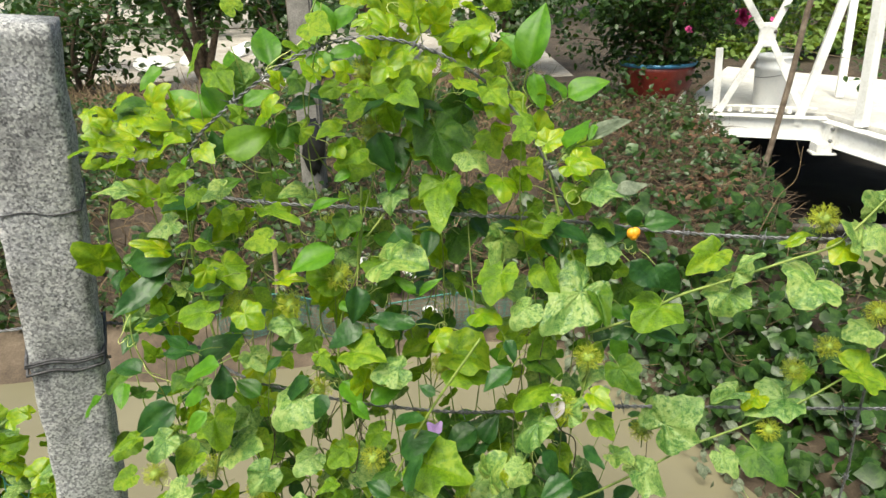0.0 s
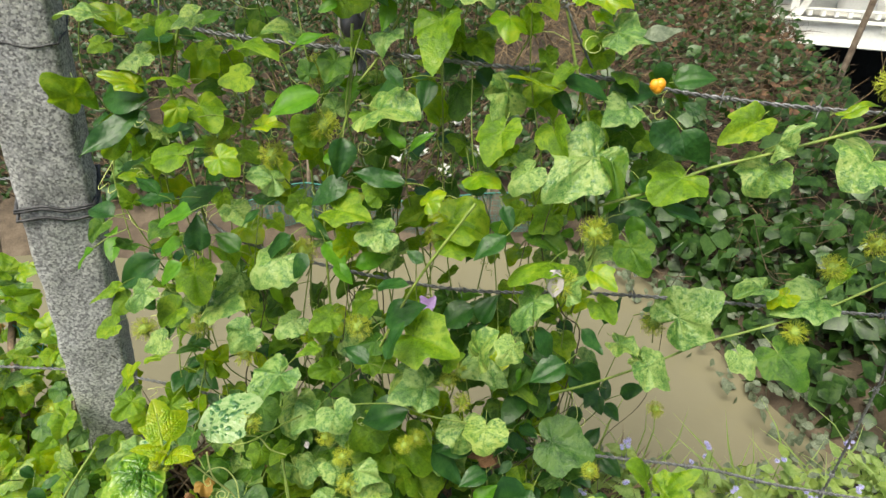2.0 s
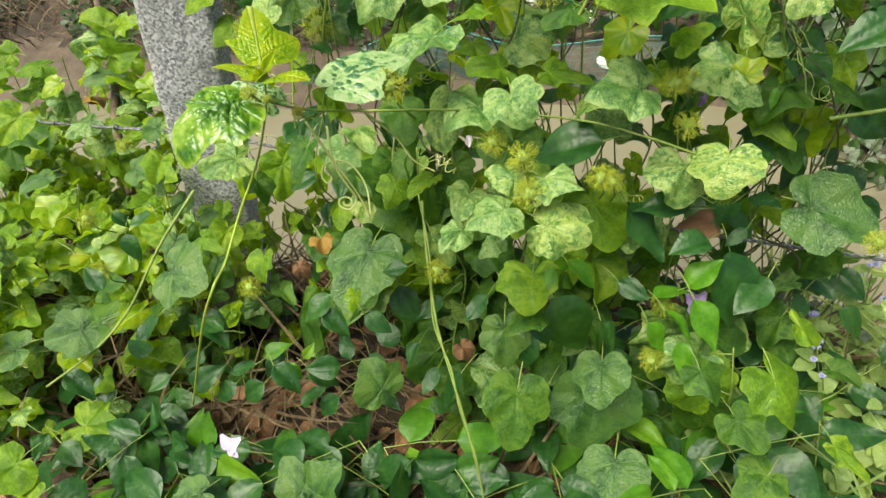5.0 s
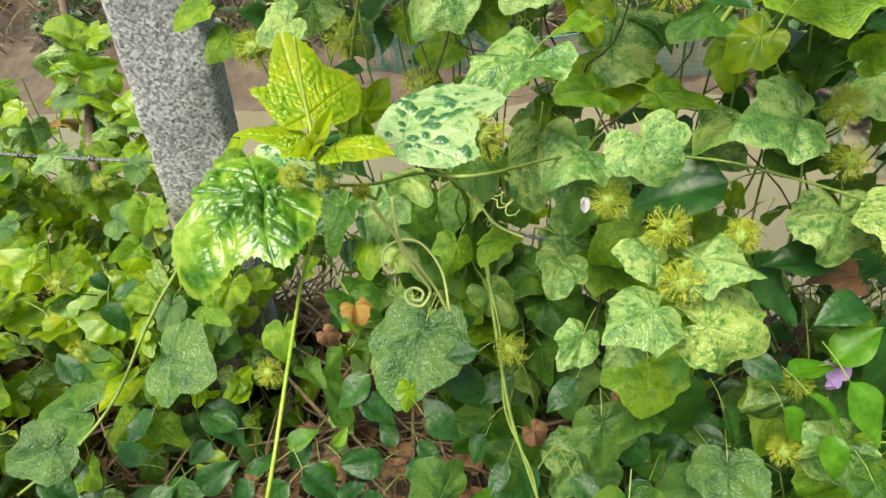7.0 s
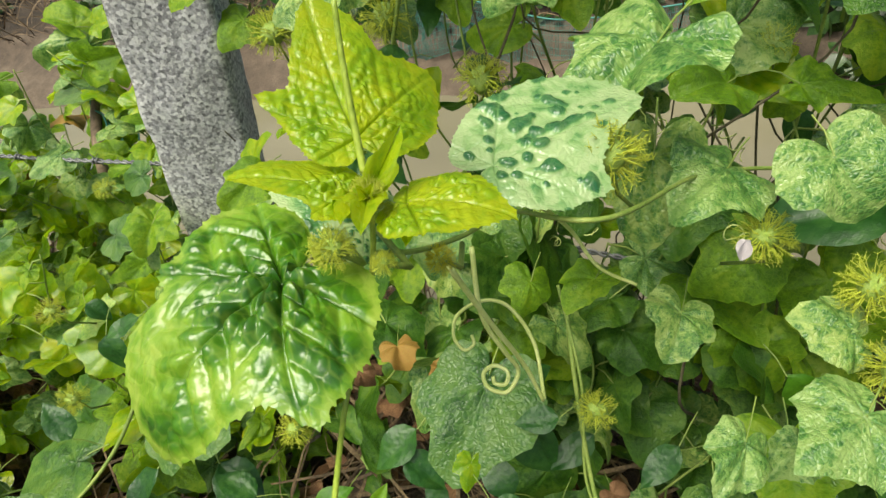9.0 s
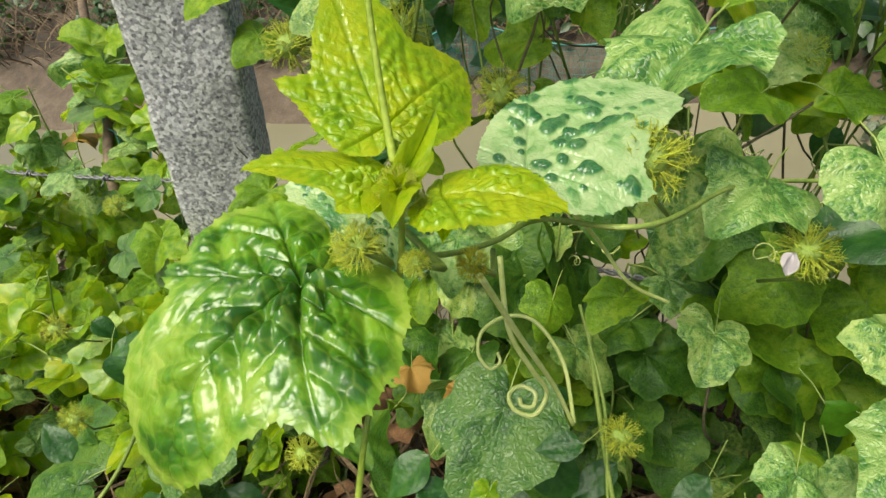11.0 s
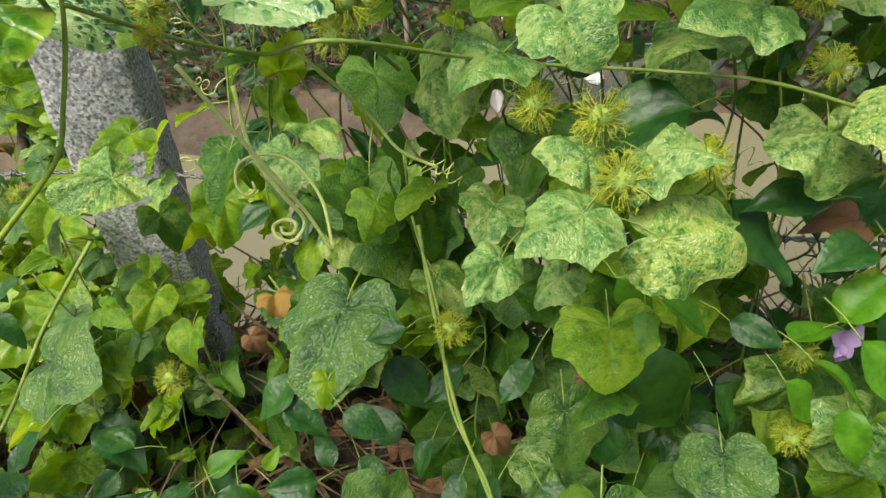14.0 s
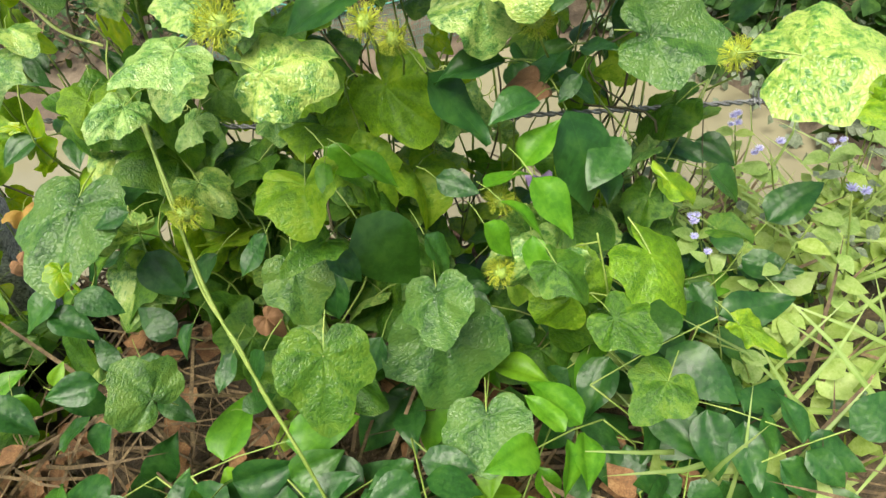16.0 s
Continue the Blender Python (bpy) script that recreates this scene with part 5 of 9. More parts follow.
froth.put(OVALS, (-0.055, 0.637, 0.428), (-0.067, -0.011, -0.009), (-0.68, -0.44, 0.59))
froth.put(OVALS, (-0.026, 0.639, 0.360), (0.043, -0.021, -0.055), (0.12, -0.17, 0.98))
froth.put(OVALS, (0.076, 0.623, 0.324), (0.028, -0.046, -0.059), (0.28, -0.41, 0.87))
froth.put(OVALS, (0.118, 0.627, 0.292), (-0.031, -0.042, -0.015), (0.12, -0.51, 0.85))
froth.put(OVALS, (-0.008, 0.810, 0.457), (0.060, 0.031, -0.004), (-0.50, -0.47, 0.73))
froth.put(OVALS, (-0.080, 0.800, 0.473), (0.041, 0.007, -0.000), (0.54, -0.07, 0.84))
froth.put(OVALS, (0.073, 0.851, 0.475), (-0.024, -0.027, -0.029), (-0.42, -0.73, 0.55))
froth.put(OVALS, (-0.087, 0.564, 0.288), (0.046, -0.020, -0.061), (-0.24, -0.31, 0.92))
froth.put(OVALS, (-0.026, 0.585, 0.302), (0.031, -0.013, -0.008), (-0.39, -0.48, 0.78))
froth.put(OVALS, (-0.104, 0.530, 0.290), (0.023, -0.010, -0.022), (0.07, -0.35, 0.93))
froth.put(OVALS, (-0.103, 0.525, 0.275), (-0.006, -0.021, -0.033), (-0.05, -0.29, 0.96))
froth.put(OVALS, (-0.151, 0.548, 0.296), (-0.021, -0.021, -0.022), (0.03, -0.26, 0.97))
froth.put(OVALS, (-0.262, 0.544, 0.337), (0.029, 0.023, 0.007), (-0.19, -0.48, 0.85))
froth.put(OVALS, (-0.223, 0.526, 0.342), (-0.026, -0.006, -0.004), (0.22, -0.30, 0.93))
froth.put(OVALS, (-0.038, 0.551, 0.277), (0.020, -0.016, -0.027), (0.59, -0.14, 0.80))
froth.put(OVALS, (0.052, 0.611, 0.344), (-0.033, -0.023, 0.005), (-0.05, -0.34, 0.94))
froth.put(OVALS, (0.087, 0.630, 0.348), (-0.018, -0.012, -0.015), (0.23, -0.30, 0.93))
froth.put(OVALS, (-0.256, 0.481, 0.315), (0.028, -0.006, -0.007), (-0.17, -0.29, 0.94))
froth.put(OVALS, (-0.328, 0.548, 0.265), (-0.029, -0.025, -0.023), (-0.02, -0.31, 0.95))
froth.put(OVALS, (-0.336, 0.533, 0.250), (0.034, -0.010, -0.014), (0.58, -0.35, 0.73))
froth.put(OVALS, (-0.252, 0.559, 0.281), (0.024, -0.024, -0.030), (-0.05, -0.57, 0.82))
froth.put(OVALS, (-0.203, 0.564, 0.268), (-0.028, -0.023, -0.017), (0.38, 0.07, 0.92))
froth.put(OVALS, (-0.177, 0.518, 0.203), (-0.028, -0.021, -0.028), (-0.24, -0.02, 0.97))
froth.put(OVALS, (-0.147, 0.516, 0.205), (0.027, -0.022, -0.011), (-0.04, -0.26, 0.96))
froth.put(OVALS, (-0.084, 0.528, 0.195), (-0.017, -0.023, -0.021), (-0.06, -0.44, 0.90))
froth.done()

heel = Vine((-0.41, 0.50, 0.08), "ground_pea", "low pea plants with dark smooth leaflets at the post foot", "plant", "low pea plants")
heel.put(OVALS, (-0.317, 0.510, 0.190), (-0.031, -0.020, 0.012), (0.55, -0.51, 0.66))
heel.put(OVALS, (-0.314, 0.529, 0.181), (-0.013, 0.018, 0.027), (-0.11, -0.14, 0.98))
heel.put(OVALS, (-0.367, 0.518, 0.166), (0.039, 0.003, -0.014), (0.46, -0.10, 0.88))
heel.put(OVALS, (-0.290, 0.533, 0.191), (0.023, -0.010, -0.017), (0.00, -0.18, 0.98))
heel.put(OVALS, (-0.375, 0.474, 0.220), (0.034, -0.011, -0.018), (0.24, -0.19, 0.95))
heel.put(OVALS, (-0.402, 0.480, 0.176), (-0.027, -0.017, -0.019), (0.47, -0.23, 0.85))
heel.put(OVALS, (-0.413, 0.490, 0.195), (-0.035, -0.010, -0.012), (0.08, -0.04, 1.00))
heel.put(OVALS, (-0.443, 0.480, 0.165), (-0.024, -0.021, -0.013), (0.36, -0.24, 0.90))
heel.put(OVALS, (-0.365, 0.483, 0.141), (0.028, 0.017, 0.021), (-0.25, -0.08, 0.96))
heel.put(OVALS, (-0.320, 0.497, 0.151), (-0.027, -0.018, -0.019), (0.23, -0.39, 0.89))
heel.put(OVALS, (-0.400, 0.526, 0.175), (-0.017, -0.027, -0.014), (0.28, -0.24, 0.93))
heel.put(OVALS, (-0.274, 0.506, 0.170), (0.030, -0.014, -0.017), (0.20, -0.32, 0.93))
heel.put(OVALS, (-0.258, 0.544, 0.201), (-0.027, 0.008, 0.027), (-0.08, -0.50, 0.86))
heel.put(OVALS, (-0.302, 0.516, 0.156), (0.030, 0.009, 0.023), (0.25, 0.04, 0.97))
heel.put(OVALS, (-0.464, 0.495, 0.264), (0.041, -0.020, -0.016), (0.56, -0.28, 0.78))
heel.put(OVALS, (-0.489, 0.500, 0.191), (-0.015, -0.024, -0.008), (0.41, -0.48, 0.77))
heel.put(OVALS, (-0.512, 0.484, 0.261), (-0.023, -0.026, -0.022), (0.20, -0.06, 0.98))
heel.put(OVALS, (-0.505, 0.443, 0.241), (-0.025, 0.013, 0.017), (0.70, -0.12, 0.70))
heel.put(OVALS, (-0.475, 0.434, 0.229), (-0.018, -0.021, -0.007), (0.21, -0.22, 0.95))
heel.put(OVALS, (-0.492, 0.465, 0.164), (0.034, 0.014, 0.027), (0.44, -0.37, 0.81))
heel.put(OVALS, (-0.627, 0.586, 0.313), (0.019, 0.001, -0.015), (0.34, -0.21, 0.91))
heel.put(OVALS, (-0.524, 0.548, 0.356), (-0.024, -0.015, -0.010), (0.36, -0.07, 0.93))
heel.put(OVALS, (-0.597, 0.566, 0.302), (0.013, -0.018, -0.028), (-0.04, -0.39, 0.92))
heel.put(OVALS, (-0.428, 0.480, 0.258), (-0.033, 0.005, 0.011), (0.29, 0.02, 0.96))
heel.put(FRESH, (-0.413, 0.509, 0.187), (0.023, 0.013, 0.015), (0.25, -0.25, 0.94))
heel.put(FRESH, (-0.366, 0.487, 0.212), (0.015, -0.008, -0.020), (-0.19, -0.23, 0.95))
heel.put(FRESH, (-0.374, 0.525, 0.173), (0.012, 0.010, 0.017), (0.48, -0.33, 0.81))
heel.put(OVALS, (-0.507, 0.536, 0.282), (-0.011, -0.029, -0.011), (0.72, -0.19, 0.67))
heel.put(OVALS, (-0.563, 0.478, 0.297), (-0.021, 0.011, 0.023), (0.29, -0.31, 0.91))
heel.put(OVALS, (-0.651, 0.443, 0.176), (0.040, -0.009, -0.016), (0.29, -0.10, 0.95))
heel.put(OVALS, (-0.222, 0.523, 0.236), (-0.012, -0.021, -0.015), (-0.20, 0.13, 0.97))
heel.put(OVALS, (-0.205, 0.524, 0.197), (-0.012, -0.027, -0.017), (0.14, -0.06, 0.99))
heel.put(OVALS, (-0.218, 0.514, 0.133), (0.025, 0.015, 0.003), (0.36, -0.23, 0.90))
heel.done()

crest = Vine((-0.10, 0.76, 0.86), "pea_vine", "fresh shoots with smooth bright leaflets over the top wire", "vine", "twining pea vines")
crest.put(FRESH, (-0.258, 0.788, 1.030), (-0.005, 0.025, 0.045), (0.55, -0.50, 0.67))
crest.put(FRESH, (-0.207, 0.766, 1.054), (-0.017, 0.036, 0.049), (0.10, -0.54, 0.84))
crest.put(FRESH, (-0.176, 0.777, 1.064), (0.027, -0.004, 0.027), (-0.02, -0.61, 0.79))
crest.put(OVALS, (-0.211, 0.772, 1.048), (0.040, -0.009, -0.010), (0.06, -0.37, 0.93))
crest.put(FRESH, (-0.162, 0.762, 1.044), (0.026, 0.020, 0.027), (0.13, -0.76, 0.64))
crest.put(FRESH, (-0.287, 0.758, 0.998), (-0.045, 0.004, 0.041), (0.31, -0.63, 0.71))
crest.put(FRESH, (-0.272, 0.744, 1.000), (-0.017, 0.030, 0.044), (0.48, -0.36, 0.80))
crest.put(FRESH, (-0.318, 0.740, 0.976), (-0.002, 0.021, 0.040), (0.13, -0.63, 0.77))
crest.put(OVALS, (-0.284, 0.747, 0.948), (-0.003, 0.008, 0.035), (0.42, -0.45, 0.79))
crest.put(FRESH, (-0.267, 0.729, 0.960), (0.054, 0.003, 0.028), (0.69, -0.45, 0.56))
crest.put(FRESH, (-0.213, 0.761, 0.984), (0.022, -0.021, -0.036), (0.12, -0.83, 0.54))
crest.put(FRESH, (-0.301, 0.709, 0.966), (-0.009, -0.023, -0.024), (-0.73, -0.47, 0.49))
crest.put(FRESH, (-0.238, 0.734, 1.014), (0.035, 0.010, 0.020), (-0.03, -0.78, 0.62))
crest.put(YOUNGS, (-0.214, 0.729, 1.006), (0.029, 0.001, 0.005), (-0.29, -0.25, 0.92))
crest.put(OVALS, (-0.161, 0.774, 1.005), (-0.041, 0.001, 0.006), (0.12, -0.48, 0.87))
crest.put(OVALS, (-0.171, 0.782, 1.018), (0.038, -0.011, -0.004), (0.55, -0.43, 0.71))
crest.put(FRESH, (-0.135, 0.808, 1.087), (-0.023, -0.000, 0.037), (-0.23, -0.78, 0.59))
crest.put(FRESH, (-0.138, 0.817, 1.086), (0.035, -0.004, 0.044), (-0.00, -0.53, 0.85))
crest.put(OVALS, (-0.131, 0.796, 1.055), (-0.028, -0.008, -0.008), (-0.70, -0.47, 0.54))
crest.put(OVALS, (-0.103, 0.791, 1.051), (-0.027, -0.007, -0.005), (0.66, -0.46, 0.60))
crest.put(FRESH, (0.098, 0.789, 1.037), (-0.023, 0.019, 0.050), (0.05, -0.54, 0.84))
crest.put(FRESH, (0.096, 0.754, 1.044), (0.015, 0.016, 0.073), (-0.26, -0.53, 0.81))
crest.put(FRESH, (0.102, 0.751, 1.037), (0.006, -0.022, -0.037), (-0.35, -0.78, 0.52))
crest.put(FRESH, (0.145, 0.772, 1.001), (-0.025, 0.002, 0.033), (0.29, -0.32, 0.90))
crest.put(FRESH, (0.144, 0.753, 1.007), (0.039, -0.009, 0.027), (0.27, -0.56, 0.79))
crest.put(FRESH, (0.138, 0.719, 0.954), (0.022, 0.020, 0.037), (-0.46, -0.21, 0.86), 1.2)
crest.put(SILVERS, (0.163, 0.731, 0.959), (0.059, 0.019, 0.027), (0.34, -0.38, 0.86), 0.6)
crest.put(SILVERS, (0.192, 0.693, 0.909), (0.036, -0.008, 0.011), (0.49, -0.50, 0.72), 0.8)
crest.put(OVALS, (0.018, 0.752, 1.017), (0.060, 0.006, 0.003), (0.06, -0.33, 0.94))
crest.put(FRESH, (0.021, 0.755, 1.005), (0.030, -0.000, -0.004), (-0.53, -0.42, 0.74))
crest.put(OVALS, (-0.082, 0.727, 0.979), (0.009, -0.021, -0.044), (-0.52, -0.19, 0.83), 1.2)
crest.put(OVALS, (-0.064, 0.745, 0.970), (0.011, -0.036, -0.033), (-0.00, -0.49, 0.87))
crest.put(FRESH, (-0.066, 0.746, 0.935), (-0.007, -0.027, -0.024), (0.28, -0.24, 0.93))
crest.put(FRESH, (-0.116, 0.708, 0.938), (-0.019, -0.011, -0.006), (0.24, -0.53, 0.82))
crest.put(FRESH, (-0.144, 0.780, 1.067), (-0.009, -0.021, -0.023), (0.18, -0.85, 0.50))
crest.put(OVALS, (-0.089, 0.787, 1.084), (0.024, -0.028, -0.030), (0.28, -0.74, 0.61))
crest.done()

crown = Vine((-0.11, 0.75, 0.86), "passion_vine", "yellow-green young passion vine shoots crowning the fence", "vine", "vines on the fence")
crown.put(YOUNGS, (-0.341, 0.731, 1.021), (0.025, 0.003, 0.019), (0.31, -0.59, 0.74))
crown.put(YOUNGS, (-0.375, 0.765, 1.000), (0.041, -0.012, -0.016), (0.10, -0.34, 0.93))
crown.put(YOUNGS, (-0.370, 0.764, 0.995), (0.019, -0.015, -0.019), (0.65, -0.45, 0.62))
crown.put(YOUNGS, (-0.412, 0.747, 0.982), (0.035, 0.001, -0.016), (0.66, -0.39, 0.64))
crown.put(YOUNGS, (-0.432, 0.730, 0.972), (0.035, -0.012, -0.004), (0.66, -0.19, 0.73))
crown.put(YOUNGS, (-0.398, 0.762, 1.015), (0.024, -0.001, 0.010), (0.31, -0.28, 0.91))
crown.put(YOUNGS, (-0.409, 0.737, 0.993), (-0.019, 0.001, 0.008), (0.23, -0.22, 0.95))
crown.put(YOUNGS, (-0.327, 0.739, 0.985), (0.019, -0.002, -0.011), (-0.20, -0.59, 0.78))
crown.put(YOUNGS, (-0.427, 0.745, 0.995), (0.006, -0.009, -0.016), (0.18, -0.60, 0.78))
crown.put(YOUNGS, (-0.367, 0.752, 0.964), (-0.013, -0.014, -0.012), (0.32, -0.57, 0.76))
crown.put(BRIGHTS, (-0.352, 0.756, 0.974), (-0.013, 0.006, 0.012), (0.38, -0.58, 0.72))
crown.put(YOUNGS, (-0.366, 0.698, 0.971), (-0.013, -0.011, -0.004), (-0.14, -0.21, 0.97))
crown.put(YOUNGS, (-0.405, 0.696, 0.971), (-0.011, -0.004, -0.013), (-0.23, -0.39, 0.89))
crown.put(BRIGHTS, (-0.397, 0.742, 0.942), (-0.020, 0.000, 0.006), (-0.41, -0.50, 0.76))
crown.put(YOUNGS, (-0.304, 0.721, 0.998), (0.024, -0.015, -0.010), (0.53, -0.10, 0.84))
crown.put(YOUNGS, (-0.046, 0.779, 1.099), (-0.042, -0.008, 0.014), (0.38, -0.47, 0.80))
crown.put(YOUNGS, (-0.034, 0.788, 1.098), (0.036, 0.001, 0.007), (0.13, -0.60, 0.79))
crown.put(YOUNGS, (-0.067, 0.770, 1.070), (-0.031, -0.003, -0.001), (0.06, -0.51, 0.86))
crown.put(YOUNGS, (-0.058, 0.765, 1.048), (0.030, -0.004, 0.034), (0.55, -0.22, 0.81))
crown.put(BRIGHTS, (0.018, 0.774, 1.090), (0.036, -0.027, -0.018), (-0.36, -0.28, 0.89))
crown.put(YOUNGS, (-0.036, 0.809, 1.110), (-0.020, 0.012, 0.020), (-0.38, -0.57, 0.73))
crown.put(YOUNGS, (0.003, 0.820, 1.111), (0.028, -0.000, 0.012), (0.49, -0.37, 0.79))
crown.put(BRIGHTS, (-0.038, 0.729, 1.043), (-0.011, -0.023, -0.029), (-0.29, -0.56, 0.77))
crown.put(YOUNGS, (0.008, 0.764, 1.055), (0.008, -0.006, -0.027), (0.06, -0.82, 0.58))
crown.put(YOUNGS, (-0.013, 0.793, 1.077), (0.020, -0.006, -0.015), (0.38, -0.26, 0.89))
crown.put(YOUNGS, (0.017, 0.803, 1.074), (-0.021, -0.002, -0.019), (0.58, -0.18, 0.79))
crown.put(YOUNGS, (-0.061, 0.774, 1.078), (0.014, -0.003, -0.024), (-0.33, -0.56, 0.76))
crown.put(YOUNGS, (-0.087, 0.780, 1.092), (-0.010, -0.017, -0.018), (-0.03, -0.29, 0.96))
crown.put(BRIGHTS, (-0.017, 0.779, 1.056), (-0.016, -0.015, -0.023), (-0.04, -0.59, 0.80))
crown.put(BRIGHTS, (0.033, 0.773, 1.052), (0.020, -0.013, -0.014), (0.15, -0.64, 0.75))
crown.put(YOUNGS, (-0.061, 0.771, 1.119), (-0.019, 0.003, 0.014), (0.22, -0.44, 0.87))
crown.put(BRIGHTS, (0.055, 0.739, 1.043), (-0.016, -0.016, -0.012), (-0.44, -0.40, 0.80))
crown.put(YOUNGS, (-0.101, 0.782, 1.124), (-0.020, -0.008, -0.006), (0.50, -0.56, 0.66))
crown.put(BRIGHTS, (-0.087, 0.743, 1.028), (0.021, -0.016, -0.013), (0.04, -0.60, 0.80))
crown.put(BRIGHTS, (-0.133, 0.758, 1.028), (-0.021, -0.000, -0.009), (0.79, -0.26, 0.55))
crown.put(YOUNGS, (-0.150, 0.767, 1.052), (0.014, -0.003, -0.015), (0.19, -0.65, 0.74))
crown.put(YOUNGS, (-0.185, 0.769, 1.062), (0.019, -0.008, -0.007), (0.54, -0.41, 0.74))
crown.put(BRIGHTS, (-0.107, 0.736, 1.017), (0.019, -0.005, -0.015), (0.54, -0.53, 0.66))
crown.put(YOUNGS, (-0.131, 0.761, 0.988), (-0.022, 0.002, -0.007), (-0.22, -0.09, 0.97))
crown.put(BRIGHTS, (-0.129, 0.706, 0.986), (-0.020, -0.005, -0.008), (0.40, -0.30, 0.87))
crown.put(YOUNGS, (-0.129, 0.704, 0.972), (0.011, -0.015, -0.014), (-0.42, -0.41, 0.81))
crown.put(BRIGHTS, (-0.106, 0.709, 0.963), (-0.020, -0.010, -0.012), (0.45, -0.60, 0.66))
crown.put(BRIGHTS, (0.051, 0.733, 0.969), (0.009, -0.021, -0.024), (-0.56, -0.45, 0.70))
crown.put(BRIGHTS, (0.079, 0.737, 0.953), (0.014, -0.005, -0.015), (-0.47, -0.55, 0.69))
crown.put(YOUNGS, (0.108, 0.743, 0.971), (0.006, 0.004, 0.026), (0.23, -0.48, 0.85), 1.2)
crown.put(YOUNGS, (0.149, 0.704, 0.944), (0.032, 0.003, -0.012), (0.41, -0.54, 0.74))
crown.put(YOUNGS, (0.152, 0.708, 0.928), (0.011, -0.010, -0.010), (0.15, -0.35, 0.93))
crown.put(MOSAICS, (0.144, 0.729, 0.946), (0.024, -0.002, 0.002), (-0.33, -0.42, 0.85))
crown.put(MOSAICS, (0.169, 0.700, 0.911), (0.034, -0.006, -0.008), (-0.32, -0.53, 0.78))
crown.put(YOUNGS, (0.061, 0.689, 0.926), (-0.002, -0.022, -0.021), (0.32, -0.53, 0.79))
crown.put(BRIGHTS, (0.094, 0.713, 0.935), (0.014, -0.015, -0.012), (-0.10, -0.66, 0.75))
crown.put(YOUNGS, (0.056, 0.736, 1.003), (0.014, -0.014, -0.018), (-0.04, -0.72, 0.70))
crown.put(BRIGHTS, (0.037, 0.752, 0.997), (-0.010, -0.001, 0.016), (-0.35, -0.46, 0.82))
crown.put(BRIGHTS, (0.074, 0.718, 1.012), (0.014, -0.004, -0.019), (-0.05, -0.41, 0.91))
crown.put(BRIGHTS, (-0.101, 0.724, 1.011), (-0.009, -0.018, -0.016), (0.03, -0.75, 0.67))
crown.put(BRIGHTS, (-0.030, 0.767, 1.020), (0.015, -0.006, -0.020), (0.14, -0.43, 0.89))
crown.done()

stakevine = Vine((-0.90, 0.89, 0.12), "passion_vine", "pale mottled vine climbing a thin stake beside the post", "vine", "vines past the post")
stakevine.put(MOSAICS, (-0.886, 0.960, 0.369), (-0.061, -0.039, -0.011), (0.50, -0.35, 0.79), 0.7)
stakevine.put(MATTES, (-0.876, 0.923, 0.331), (-0.031, -0.039, -0.004), (0.45, -0.08, 0.89), 0.7)
stakevine.put(BRIGHTS, (-0.893, 0.963, 0.395), (-0.044, -0.002, 0.010), (0.01, -0.16, 0.99))
stakevine.put(YOUNGS, (-0.841, 0.945, 0.406), (0.034, 0.002, 0.003), (0.34, -0.61, 0.72))
stakevine.put(BRIGHTS, (-1.033, 0.899, 0.295), (0.053, -0.014, -0.019), (0.29, 0.04, 0.96))
stakevine.put(BRIGHTS, (-0.788, 0.841, 0.267), (-0.026, -0.011, -0.010), (-0.50, -0.35, 0.80))
stakevine.put(BRIGHTS, (-0.946, 0.873, 0.245), (0.037, -0.009, -0.013), (0.57, -0.32, 0.76))
stakevine.put(YOUNGS, (-0.858, 0.958, 0.341), (0.015, -0.009, -0.024), (0.53, -0.25, 0.81))
stakevine.put(YOUNGS, (-0.994, 0.843, 0.255), (-0.019, -0.013, -0.016), (0.61, -0.14, 0.78))
stakevine.put(MATTES, (-0.949, 0.802, 0.255), (-0.030, -0.012, -0.009), (0.09, -0.08, 0.99))
stakevine.put(BRIGHTS, (-0.892, 0.922, 0.282), (-0.015, -0.015, -0.019), (0.13, -0.41, 0.90))
stakevine.put(YOUNGS, (-0.819, 0.966, 0.405), (-0.021, -0.000, 0.010), (0.46, -0.40, 0.79))
stakevine.put(MATTES, (-0.958, 0.800, 0.204), (-0.020, -0.018, -0.005), (0.03, -0.26, 0.96))
stakevine.put(YOUNGS, (-0.908, 0.841, 0.210), (0.029, -0.006, -0.014), (-0.03, -0.53, 0.84))
stakevine.put(BRIGHTS, (-0.956, 0.812, 0.171), (-0.024, -0.019, -0.013), (-0.37, -0.24, 0.90))
stakevine.put(YOUNGS, (-0.822, 0.846, 0.223), (0.022, 0.001, -0.015), (0.39, -0.58, 0.71))
stakevine.done()

brow = Vine((-0.10, 0.67, 0.91), "passion_vine", "bright yellow-green passion vine crowding the fence top", "vine", "vines on the fence")
brow.put(YOUNGS, (-0.058, 0.695, 1.096), (-0.022, 0.009, 0.017), (-0.10, -0.35, 0.93))
brow.put(YOUNGS, (-0.045, 0.701, 1.073), (-0.014, -0.018, -0.020), (-0.34, -0.56, 0.76))
brow.put(YOUNGS, (-0.011, 0.694, 1.100), (0.019, 0.001, 0.016), (0.78, -0.25, 0.58))
brow.put(YOUNGS, (0.008, 0.688, 1.085), (0.027, -0.008, 0.004), (-0.26, -0.36, 0.90))
brow.put(YOUNGS, (0.030, 0.686, 1.082), (0.019, 0.010, 0.015), (-0.26, -0.48, 0.84))
brow.put(YOUNGS, (-0.033, 0.713, 1.110), (-0.018, 0.003, 0.018), (-0.40, -0.40, 0.83))
